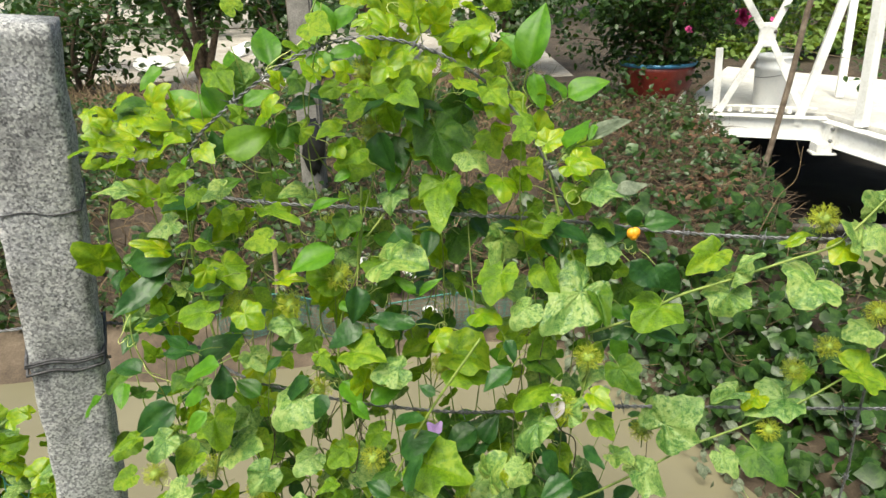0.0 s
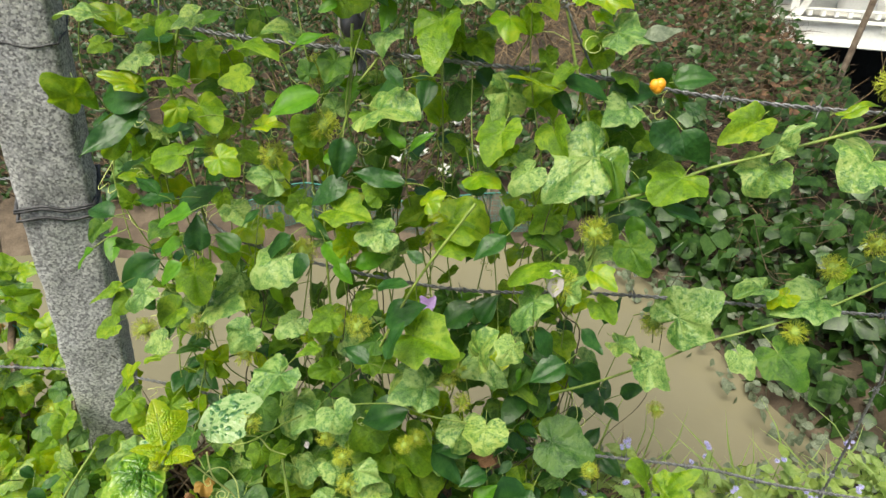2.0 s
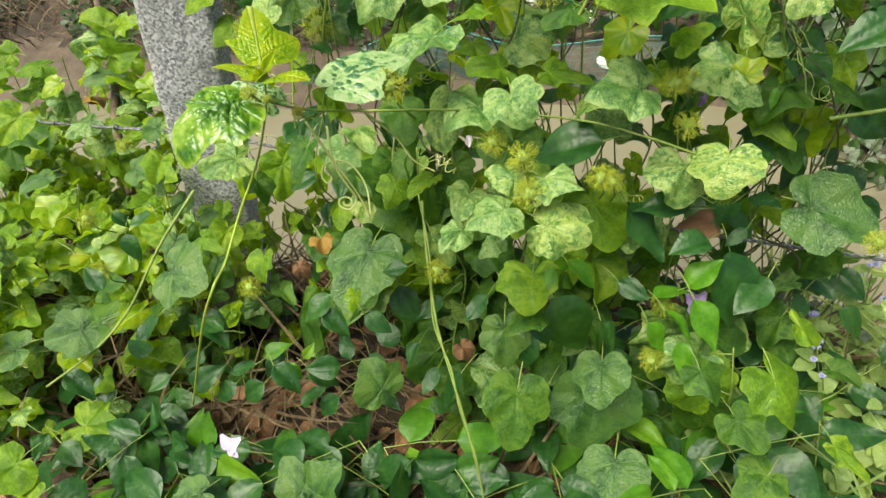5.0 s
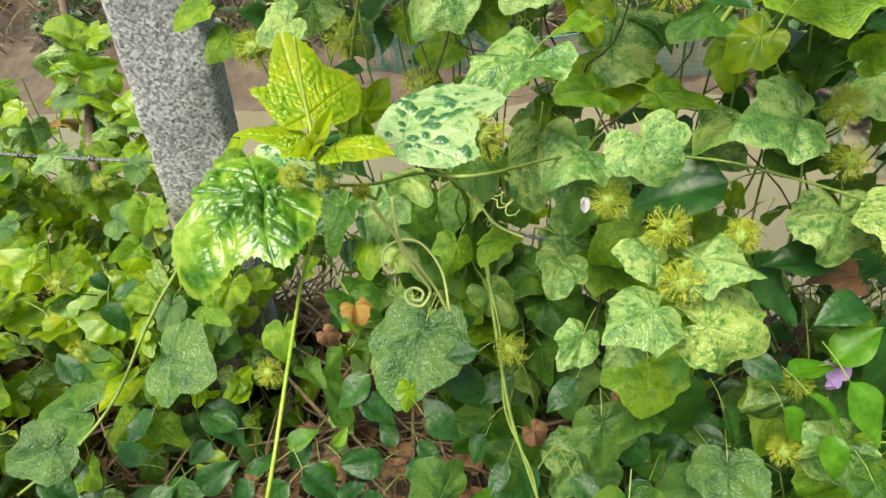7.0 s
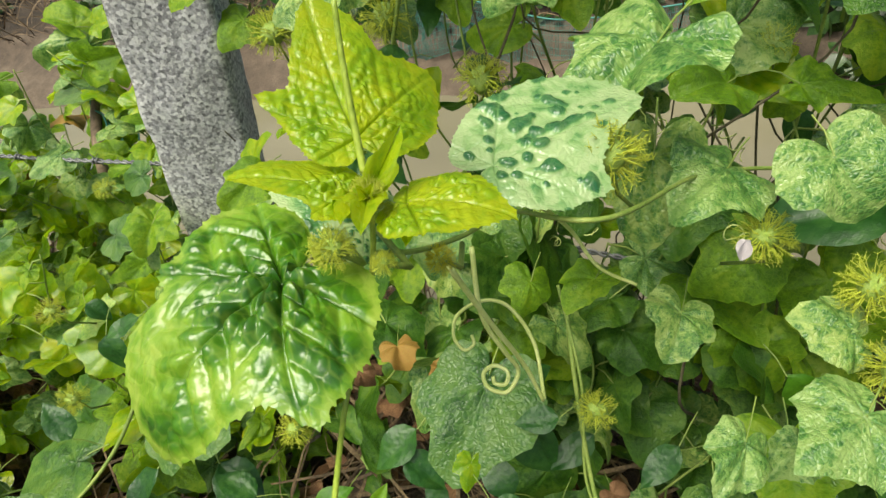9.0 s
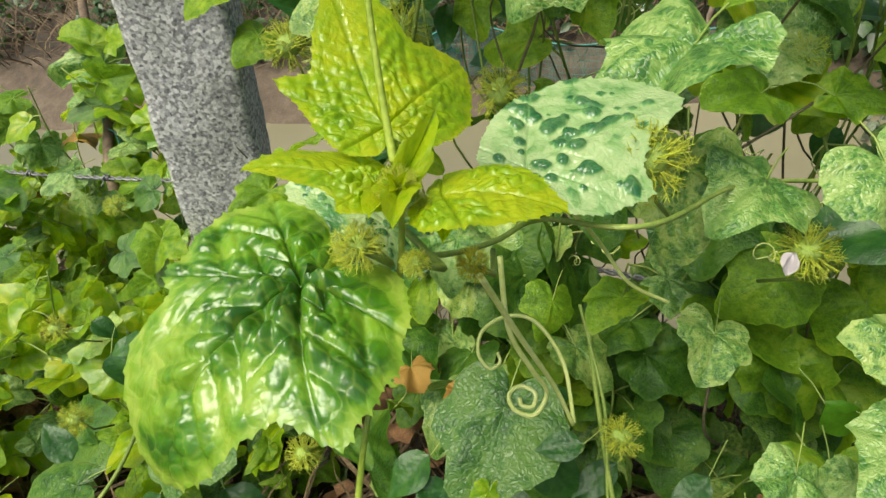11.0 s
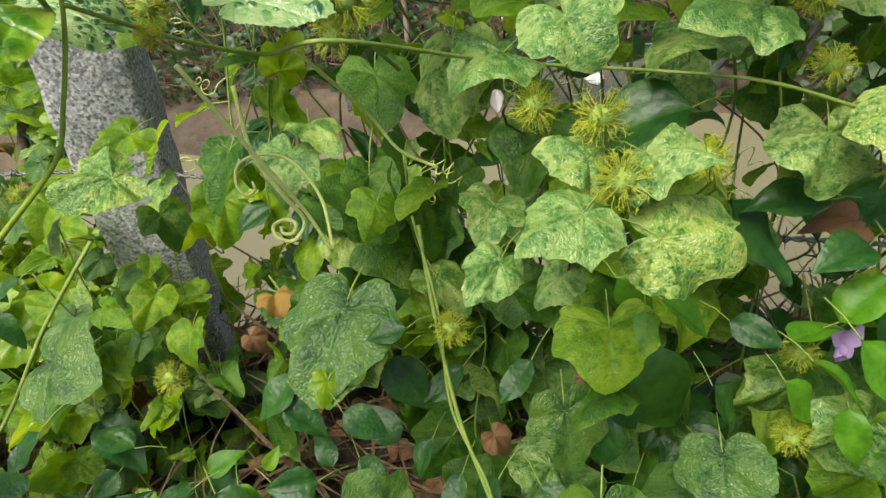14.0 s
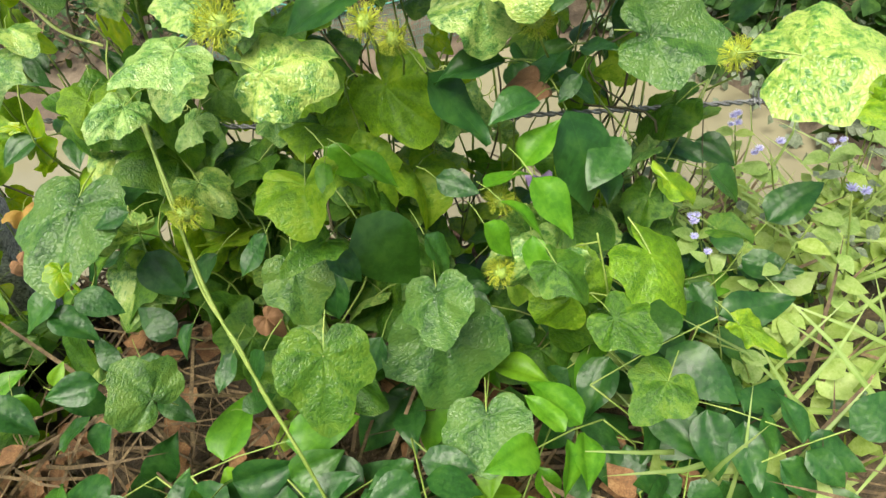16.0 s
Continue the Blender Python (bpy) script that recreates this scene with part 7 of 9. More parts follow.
lower.put(MOSAICS, (-0.258, 0.671, 0.713), (0.018, -0.016, -0.016), (0.37, -0.57, 0.73))
lower.put(BRIGHTS, (-0.278, 0.661, 0.660), (0.014, -0.005, -0.024), (0.02, 0.06, 1.00))
lower.put(DARKS, (-0.336, 0.651, 0.696), (-0.017, -0.020, -0.011), (0.10, -0.30, 0.95))
lower.put(BRIGHTS, (-0.376, 0.661, 0.721), (-0.010, -0.001, 0.027), (-0.03, -0.49, 0.87))
lower.done()

runner = Vine((0.44, 0.71, 0.45), "passion_vine", "long passion vine runner with pale mottled leaves on the wire", "vine", "vines on the fence")
runner.put(MOSAICS, (0.343, 0.689, 0.770), (-0.011, -0.009, -0.032), (-0.16, -0.41, 0.90), 1.3)
runner.put(MOSAICS, (0.443, 0.685, 0.784), (-0.030, -0.017, -0.026), (0.08, -0.49, 0.87), 1.3)
runner.put(MOSAICS, (0.493, 0.696, 0.830), (-0.026, 0.005, 0.024), (0.22, -0.47, 0.85), 1.3)
runner.put(MOSAICS, (0.513, 0.710, 0.839), (0.020, -0.015, -0.026), (-0.46, 0.03, 0.89))
runner.put(MOSAICS, (0.518, 0.716, 0.866), (-0.020, -0.000, 0.026), (-0.36, -0.52, 0.78))
runner.put(MOSAICS, (0.345, 0.683, 0.803), (0.030, -0.006, 0.032), (-0.28, -0.14, 0.95), 0.6)
runner.put(BRIGHTS, (0.323, 0.702, 0.819), (-0.041, -0.019, -0.020), (0.13, -0.58, 0.80), 0.7)
runner.put(YOUNGS, (0.417, 0.704, 0.832), (0.029, 0.001, 0.007), (0.68, -0.00, 0.73), 0.6)
runner.put(YOUNGS, (0.477, 0.696, 0.825), (-0.022, -0.017, -0.015), (-0.06, -0.41, 0.91))
runner.put(MOSAICS, (0.297, 0.716, 0.545), (0.050, 0.003, 0.045), (0.32, -0.44, 0.84))
runner.put(MOSAICS, (0.397, 0.735, 0.583), (-0.041, -0.017, -0.001), (-0.07, -0.28, 0.96), 0.7)
runner.put(YOUNGS, (0.430, 0.736, 0.575), (-0.023, -0.009, -0.019), (-0.28, -0.05, 0.96))
runner.put(MOSAICS, (0.470, 0.735, 0.569), (-0.048, -0.006, -0.022), (-0.59, -0.29, 0.75), 1.1)
runner.put(MOSAICS, (0.380, 0.699, 0.499), (0.018, -0.021, -0.025), (-0.36, -0.19, 0.91), 0.8)
runner.put(DARKS, (0.427, 0.700, 0.506), (0.029, -0.033, -0.029), (-0.23, -0.46, 0.86))
runner.put(MOSAICS, (0.564, 0.734, 0.683), (-0.037, 0.003, -0.014), (0.04, -0.45, 0.89))
runner.put(BRIGHTS, (0.494, 0.733, 0.616), (-0.024, -0.013, -0.024), (-0.63, -0.36, 0.69), 0.7)
runner.put(BRIGHTS, (0.541, 0.709, 0.633), (0.047, -0.009, -0.024), (-0.04, -0.27, 0.96))
runner.put(MOSAICS, (0.530, 0.720, 0.871), (0.014, 0.005, 0.020), (-0.30, -0.51, 0.81))
runner.done()

skirt = Vine((-0.09, 0.56, 0.07), "passion_vine", "passion vine with large blistered leaves low on the fence", "vine", "vines on the fence")
skirt.put(BRIGHTS, (0.299, 0.625, 0.313), (0.045, 0.010, 0.029), (-0.25, -0.41, 0.88), 1.1)
skirt.put(BRIGHTS, (0.276, 0.639, 0.316), (-0.029, 0.001, 0.030), (0.27, -0.18, 0.94))
skirt.put(BRIGHTS, (0.302, 0.615, 0.308), (0.035, -0.020, -0.014), (-0.15, -0.57, 0.81))
skirt.put(MOSAICS, (0.170, 0.492, 0.415), (0.049, -0.006, -0.003), (0.44, -0.39, 0.81), 1.2)
skirt.put(MATTES, (0.144, 0.658, 0.358), (0.061, -0.010, -0.012), (-0.15, -0.56, 0.82), 1.1)
skirt.put(MOSAICS, (0.020, 0.627, 0.413), (-0.002, -0.023, -0.039), (0.31, -0.16, 0.94), 1.3)
skirt.put(MOSAICS, (-0.043, 0.670, 0.460), (-0.038, -0.030, -0.011), (-0.50, -0.31, 0.81))
skirt.put(MOSAICS, (0.053, 0.690, 0.481), (-0.041, -0.030, -0.006), (-0.06, -0.64, 0.77))
skirt.put(MATTES, (-0.035, 0.535, 0.185), (-0.001, -0.035, -0.057), (0.28, -0.29, 0.91), 1.3)
skirt.put(MATTES, (-0.008, 0.487, 0.135), (-0.002, -0.042, -0.022), (-0.14, -0.03, 0.99), 1.3)
skirt.put(MATTES, (-0.317, 0.383, 0.142), (-0.027, 0.020, 0.023), (0.09, -0.32, 0.94))
skirt.put(MATTES, (-0.303, 0.383, 0.144), (0.027, 0.020, 0.033), (0.20, -0.19, 0.96))
skirt.put(BRIGHTS, (0.086, 0.704, 0.430), (0.031, -0.018, -0.026), (-0.25, -0.36, 0.90))
skirt.put(DARKS, (0.105, 0.706, 0.459), (-0.024, -0.027, -0.023), (-0.35, -0.33, 0.88))
skirt.put(DARKS, (0.147, 0.732, 0.456), (0.035, -0.019, -0.024), (0.28, -0.12, 0.95))
skirt.put(OVALS, (0.167, 0.722, 0.444), (0.047, -0.010, -0.034), (-0.47, -0.52, 0.71), 1.2)
skirt.put(OVALS, (0.154, 0.738, 0.447), (-0.037, -0.018, -0.011), (-0.39, -0.58, 0.72), 1.3)
skirt.put(MOSAICS, (0.264, 0.726, 0.458), (0.031, -0.019, -0.017), (0.44, -0.18, 0.88))
skirt.put(DARKS, (0.250, 0.742, 0.462), (0.023, -0.012, -0.018), (0.33, -0.13, 0.94))
skirt.put(BRIGHTS, (0.116, 0.515, 0.270), (0.023, -0.019, -0.041), (0.27, -0.15, 0.95))
skirt.put(DARKS, (0.171, 0.545, 0.259), (0.026, -0.012, -0.008), (0.26, -0.32, 0.91))
skirt.put(BRIGHTS, (0.135, 0.554, 0.300), (0.023, -0.003, -0.020), (-0.52, 0.07, 0.85))
skirt.put(DARKS, (0.085, 0.475, 0.254), (0.023, -0.023, -0.008), (0.03, -0.49, 0.87))
skirt.put(DARKS, (0.120, 0.460, 0.202), (-0.026, -0.022, -0.013), (-0.15, -0.52, 0.84))
skirt.put(BRIGHTS, (0.185, 0.509, 0.195), (0.025, -0.016, -0.022), (0.17, -0.16, 0.97))
skirt.put(DARKS, (0.051, 0.500, 0.283), (0.019, -0.016, -0.021), (0.10, -0.08, 0.99))
skirt.put(DARKS, (-0.107, 0.464, 0.254), (-0.002, -0.033, -0.041), (0.36, -0.18, 0.92))
skirt.put(DARKS, (-0.100, 0.521, 0.305), (-0.024, -0.033, -0.001), (0.44, -0.26, 0.86))
skirt.put(YOUNGS, (-0.272, 0.501, 0.319), (-0.001, -0.013, -0.010), (0.50, -0.04, 0.86))
skirt.put(BRIGHTS, (-0.856, 0.710, 0.363), (-0.024, -0.027, -0.028), (0.54, -0.20, 0.81))
skirt.put(MATTES, (-0.805, 0.661, 0.300), (-0.020, -0.030, -0.008), (-0.05, -0.15, 0.99))
skirt.put(MATTES, (-0.629, 0.496, 0.209), (-0.058, -0.021, -0.022), (-0.48, -0.17, 0.86), 1.2)
skirt.put(MATTES, (-0.723, 0.452, 0.195), (-0.045, -0.022, -0.008), (0.05, -0.17, 0.98))
skirt.put(BRIGHTS, (-0.626, 0.412, 0.121), (0.050, 0.005, -0.009), (0.29, -0.36, 0.89))
skirt.put(BRIGHTS, (-0.617, 0.328, 0.175), (-0.032, -0.024, -0.026), (0.54, -0.16, 0.82))
skirt.put(BRIGHTS, (-0.596, 0.304, 0.144), (-0.032, -0.021, -0.021), (0.12, -0.08, 0.99))
skirt.put(MATTES, (-0.422, 0.354, 0.143), (-0.031, -0.018, -0.016), (0.25, -0.33, 0.91))
skirt.put(BRIGHTS, (-0.435, 0.616, 0.435), (-0.014, -0.025, -0.012), (0.23, -0.41, 0.88))
skirt.done()

tipvine = Vine((-0.27, 0.46, -0.02), "passion_vine", "vigorous passion vine shoot with glossy crinkled lime-green leaves", "vine", "vines on the fence", LIME_STEM)
tipvine.put(HERO_GREEN, (-0.2701, 0.4021, 0.5721), (-0.0221, -0.0393, 0.0077), (0.121, 0.124, 0.985), stalk=False)
tipvine.put(HERO_YOUNG, (-0.2589, 0.4307, 0.5910), (-0.0183, 0.0244, 0.0113), (0.341, -0.174, 0.924), stalk=False)
tipvine.put(HERO_MOSAIC, (-0.2394, 0.4794, 0.5510), (0.0344, 0.0309, 0.0045), (-0.001, -0.142, 0.990), stalk=False)
tipvine.put(HERO_YOUNG2, (-0.2558, 0.4162, 0.5855), (-0.0219, -0.0032, 0.0136), (0.489, 0.223, 0.843), stalk=False)
tipvine.put(HERO_YOUNG3, (-0.2433, 0.4155, 0.5858), (0.0302, -0.0014, 0.0089), (-0.269, 0.199, 0.942), stalk=False)
tipvine.put(HERO_YOUNG4, (-0.2508, 0.4177, 0.5883), (0.0058, 0.0085, 0.0106), (0.53, -0.47, 0.71), 0.4)
tipvine.put(HERO_MOSAIC2, (-0.2676, 0.4396, 0.5574), (-0.0268, 0.0032, 0.0074), (0.17, -0.20, 0.96), 0.8)
tipvine.put(HERO_YOUNG4, (-0.2502, 0.4123, 0.5881), (0.0032, -0.0127, 0.0014), (0.17, -0.20, 0.96), 0.6)
tipvine.put(HERO_YOUNG4, (-0.2422, 0.4124, 0.5847), (0.0026, -0.0099, 0.0001), (0.27, -0.18, 0.95), 0.6)
tipvine.put(HERO_YOUNG4, (-0.2528, 0.4147, 0.5857), (-0.0004, -0.0114, 0.0029), (-0.11, -0.27, 0.96), 0.7)
tipvine.put(HERO_YOUNG4, (-0.2491, 0.4116, 0.5901), (0.0021, -0.0011, 0.0042), (0.33, -0.46, 0.82), 0.6)
tipvine.put(HERO_YOUNG4, (-0.2500, 0.4114, 0.5902), (-0.0005, -0.0020, 0.0043), (0.03, -0.53, 0.84), 0.6)
# the main shoot, its side stem and its springy tendrils
tipvine.stem([(-0.2575, 0.4326, 0.6213), (-0.2569, 0.4290, 0.6104), (-0.2553, 0.4243, 0.5979), (-0.2536, 0.4202, 0.5892)], 0.0006, 0.0009)
tipvine.stem([(-0.2542, 0.4211, 0.5873), (-0.2539, 0.4180, 0.5741), (-0.2556, 0.4138, 0.5619), (-0.2590, 0.4051, 0.5453), (-0.2628, 0.3960, 0.5316), (-0.2525, 0.3558, 0.5277), (-0.2461, 0.3234, 0.5187), (-0.2396, 0.3005, 0.5209), (-0.2582, 0.2988, 0.4857), (-0.3319, 0.3293, 0.3574)], 0.0007, 0.0008)
tipvine.curl([(-0.2455, 0.4415, 0.5419), (-0.2379, 0.4507, 0.5095), (-0.2293, 0.4628, 0.4720), (-0.2230, 0.4650, 0.4479)], 0.00095, 0.0008)
tipvine.curl([(-0.2226, 0.4655, 0.4483), (-0.2282, 0.4786, 0.4660), (-0.2380, 0.4820, 0.4822), (-0.2473, 0.4777, 0.4892), (-0.2547, 0.4689, 0.4901), (-0.2558, 0.4634, 0.4842), (-0.2518, 0.4609, 0.4795), (-0.2483, 0.4631, 0.4806), (-0.2493, 0.4652, 0.4835)], 0.0008, 0.0006)
tipvine.curl([(-0.2474, 0.4718, 0.5222), (-0.2445, 0.4645, 0.4965), (-0.2374, 0.4645, 0.4775), (-0.2328, 0.4671, 0.4626), (-0.2364, 0.4607, 0.4567), (-0.2435, 0.4599, 0.4588), (-0.2462, 0.4641, 0.4617), (-0.2427, 0.4684, 0.4621), (-0.2372, 0.4670, 0.4611), (-0.2372, 0.4625, 0.4592), (-0.2412, 0.4616, 0.4598), (-0.2422, 0.4632, 0.4621)], 0.00095, 0.0008)
tipvine.curl([(-0.2268, 0.4868, 0.5308), (-0.2194, 0.5304, 0.4825), (-0.2067, 0.5307, 0.4615), (-0.1893, 0.5336, 0.4493)], 0.00095, 0.0008)
tipvine.done()
side = Vine((0.1046, 0.6737, 0.3783), "passion_vine", "green side stem of the passion vine running behind the leaves", "vine", "vines on the fence")
side.stem([(-0.2542, 0.4165, 0.5693), (-0.2480, 0.4286, 0.5599), (-0.2429, 0.4521, 0.5452), (-0.2353, 0.4828, 0.5297), (-0.2025, 0.4775, 0.5344), (-0.1575, 0.5732, 0.4873), (-0.0757, 0.6169, 0.4600), (-0.0258, 0.6036, 0.4570), (0.0254, 0.6150, 0.4348), (0.0872, 0.6358, 0.4039)], 0.0007, 0.0012)
side.done()
POD_SPOTS = [(-0.1484, 0.7142, 0.8660), (-0.0979, 0.7722, 1.0438), (-0.0934, 0.7433, 0.9787), (-0.1381, 0.6806, 0.8148), (-0.2658, 0.6871, 0.7845), (-0.2027, 0.6842, 0.7759), (-0.1796, 0.6741, 0.6540), (0.4408, 0.6907, 0.8664), (0.2787, 0.7559, 0.5019), (0.5180, 0.7392, 0.6529), (0.4753, 0.7347, 0.6198), (0.4468, 0.7167, 0.5311), (0.5766, 0.7409, 0.7039), (0.1627, 0.6494, 0.7095), (-0.1121, 0.6380, 0.5704), (-0.4366, 0.6903, 0.5025), (-0.3550, 0.6952, 0.5108), (-0.2911, 0.6804, 0.4751), (-0.0202, 0.7113, 0.6581), (0.1330, 0.6245, 0.6546), (-0.2021, 0.5505, 0.3190), (-0.1093, 0.5069, 0.4856), (0.0123, 0.6616, 0.4800), (0.0169, 0.6380, 0.4498), (-0.1396, 0.5430, 0.4762), (-0.1014, 0.4831, 0.4699), (-0.2050, 0.4977, 0.5436), (-0.4174, 0.8305, 0.4460), (-0.0421, 0.6166, 0.3983), (0.0147, 0.5506, 0.2323)]
POD_SPOTS += [(0.0201, 0.5864, 0.2735), (-0.5935, 0.5115, 0.2908), (-0.6553, 0.5755, 0.3111), (-0.7325, 0.7476, 0.3063), (-0.4061, 0.5178, 0.2906), (0.2887, 0.7025, 0.3903), (0.1924, 0.6152, 0.3561), (-0.0011, 0.6300, 0.4928), (0.0546, 0.6149, 0.3987), (-0.1222, 0.6952, 0.4917), (-0.0526, 0.5805, 0.4252), (-0.6880, 0.7350, 0.2740)]

# ---- far bank growth ----
def bank_cover():
    rnd = random.Random(21)
    spots = []
    for i in range(6000):
        x = rnd.uniform(0.35, 3.6)
        s = shore(x)
        y = s + abs(rnd.gauss(0.25, 0.8))
        if y > 4.2 or (x < 1.2 and y > s + 1.3 and rnd.random() < 0.6):
            continue
        z = ground_z(x, y) + rnd.uniform(0.0, 0.24)
        if noise.noise(V((x * 3.5, y * 3.5, z * 4))) < (-0.02 if y > 2.6 else -0.3) or (y > 2.9 and rnd.random() < 0.6):
            continue
        if under_bridge(x, y) > 0.3 and rnd.random() < 0.75:
            continue
        spots.append(((x, y, z), (rnd.uniform(-1, 1), rnd.uniform(-1.2, 0.3), rnd.uniform(-1, 0.1)), (rnd.gauss(0, 0.6), -0.4 + rnd.gauss(0, 0.6), 0.7), rnd.uniform(0.035, 0.105)))
    for i in range(1100):
        x, y = rnd.uniform(1.3, 3.8), rnd.uniform(2.3, 4.3)
        if under_bridge(x, y) > 0.1 and rnd.random() < 0.7:
            continue
        z = ground_z(x, y) + rnd.uniform(0.0, 0.14)
        spots.append(((x, y, z), (rnd.uniform(-1, 1), rnd.uniform(-1.2, 0.3), rnd.uniform(-1, 0.1)), (rnd.gauss(0, 0.6), -0.4, 0.7), rnd.uniform(0.04, 0.09)))
    scatter("creeper", [p for k, p in enumerate(spots) if k % 5 == 0], small_leaf(0.85), CREEPER_PALE, "paler broad creeper leaves among the dark ones", "creeper")
    spots = [p for k, p in enumerate(spots) if k % 5]
    scatter("creeper", spots, small_leaf(0.8), CREEPER, "dark green creeper with broad leaves covering the bank", "creeper")
    spots = []
    for i in range(1100):
        x = rnd.uniform(0.5, 2.2)
        y = shore(x) + rnd.gauss(-0.02, 0.2)
        z = max(WATER_Z + 0.01, ground_z(x, y)) + rnd.uniform(0, 0.12)
        spots.append(((x, y, z), (rnd.uniform(-1, 1), rnd.uniform(-1, 0.3), rnd.uniform(-1, 0.2)), (rnd.gauss(0, 0.7), -0.5, 0.6), rnd.uniform(0.022, 0.05)))
    scatter("silted_creeper", spots, small_leaf(0.65), SILVER, "silt-greyed creeper leaves trailing to the water", "creeper")
    spots = []
    for i in range(12000):
        x = rnd.uniform(-4.2, 1.9)
        y = shore(x) + rnd.uniform(0.3, 3.7)
        z = ground_z(x, y) + (rnd.uniform(0, 0.12) if x > 0.7 else 0.0)
        spots.append(((x, y, z), (rnd.uniform(-0.9, 0.9), rnd.uniform(-0.9, 0.5), rnd.uniform(0.1, 1.0)), (rnd.gauss(0, 0.5), -0.6, 0.6), rnd.uniform(0.06, 0.14) if x > 0.7 else rnd.uniform(0.08, 0.3)))
    scatter("dry_grass", spots, blade(), STRAW, "matted dry grass stalks on the far bank", "grass")
    spots = []
    for i in range(21000):
        x = rnd.uniform(-3.4, 2.0)
        y = shore(x) + rnd.uniform(0.25, 3.3 if x > 0.4 else 2.6)
        z = ground_z(x, y) + rnd.uniform(0, 0.18)
        if noise.noise(V((x * 1.5, y * 1.5, 8))) < -0.25 or under_bridge(x, y) > 0.1 or (x > 0.4 and rnd.random() < 0.2):
            continue
        spots.append(((x, y, z), (rnd.uniform(-1, 1), rnd.uniform(-1, 0.4), rnd.uniform(-0.4, 0.7)), (rnd.gauss(0, 0.5), -0.5, 0.8), rnd.uniform(0.02, 0.06)))
    scatter("bank_weeds", spots, small_leaf(0.6), CREEPER, "low green weeds scattered over the far bank", "weeds")
    spots = []
    for i in range(6500):
        x, y = rnd.uniform(0.7, 2.0), rnd.uniform(2.6, 4.5)
        if under_bridge(x, y) > 0.5 or noise.noise(V((x * 2.2, y * 2.2, 6))) < -0.1:
            continue
        spots.append(((x, y, ground_z(x, y) + rnd.uniform(0, 0.10)), (rnd.uniform(-1, 1), rnd.uniform(-1, 1), rnd.uniform(-0.4, 0.4)), (rnd.gauss(0, 0.5), -0.6, 0.6), rnd.uniform(0.06, 0.2)))
    scatter("dead_stalks", spots, blade(), RUSSET, "tangle of rusty brown dead stalks on the far bank", "litter")
    spots = []
    for i in range(2600):
        x = rnd.uniform(-1.4, 0.3) if rnd.random() < 0.6 else rnd.uniform(-1.6, -0.5)
        y = rnd.uniform(0.4, 1.0)
        z = ground_z(x, y) + rnd.uniform(0, 0.05)
        spots.append(((x, y, z), (rnd.uniform(-1, 1), rnd.uniform(-1, 1), rnd.uniform(-0.1, 0.6)), (rnd.gauss(0, 0.5), -0.6, 0.6), rnd.uniform(0.05, 0.2)))
    scatter("straw_litter", spots, blade(), STRAW, "dry straw and stalks on the ground under the fence", "litter")


bank_cover()


def dead_twigs():
    """Dry arching stalks and twigs in the weeds of the far bank."""
    rnd = random.Random(24)
    for i in range(90):
        x = rnd.uniform(-2.6, 1.9)
        y = shore(x) + rnd.uniform(0.15, 1.9)
        a = V((x, y, ground_z(x, y) - 0.02))
        b = a + V((rnd.uniform(-0.5, 0.5), rnd.uniform(-0.3, 0.2), rnd.uniform(0.15, 0.5)))
        g = Geo()
        line = smooth_path(wander(a, b, 4, 0.05, rnd), 5)
        g.tube(line, rnd.uniform(0.002, 0.004), 0.0012, 5)
        for k in range(3):
            p = line[rnd.randrange(len(line) // 3, len(line))]
            g.tube([p, p + V((rnd.uniform(-0.08, 0.08), rnd.uniform(-0.08, 0.08), rnd.uniform(0, 0.08)))], 0.0016, 0.0008, 4)
        tagged(new("dry_twig", g.mesh("dry_twig", STRAW if i % 2 else WOOD_STEM)), "thin dry branching twig standing in the weeds", "twig", "dry twigs")


dead_twigs()


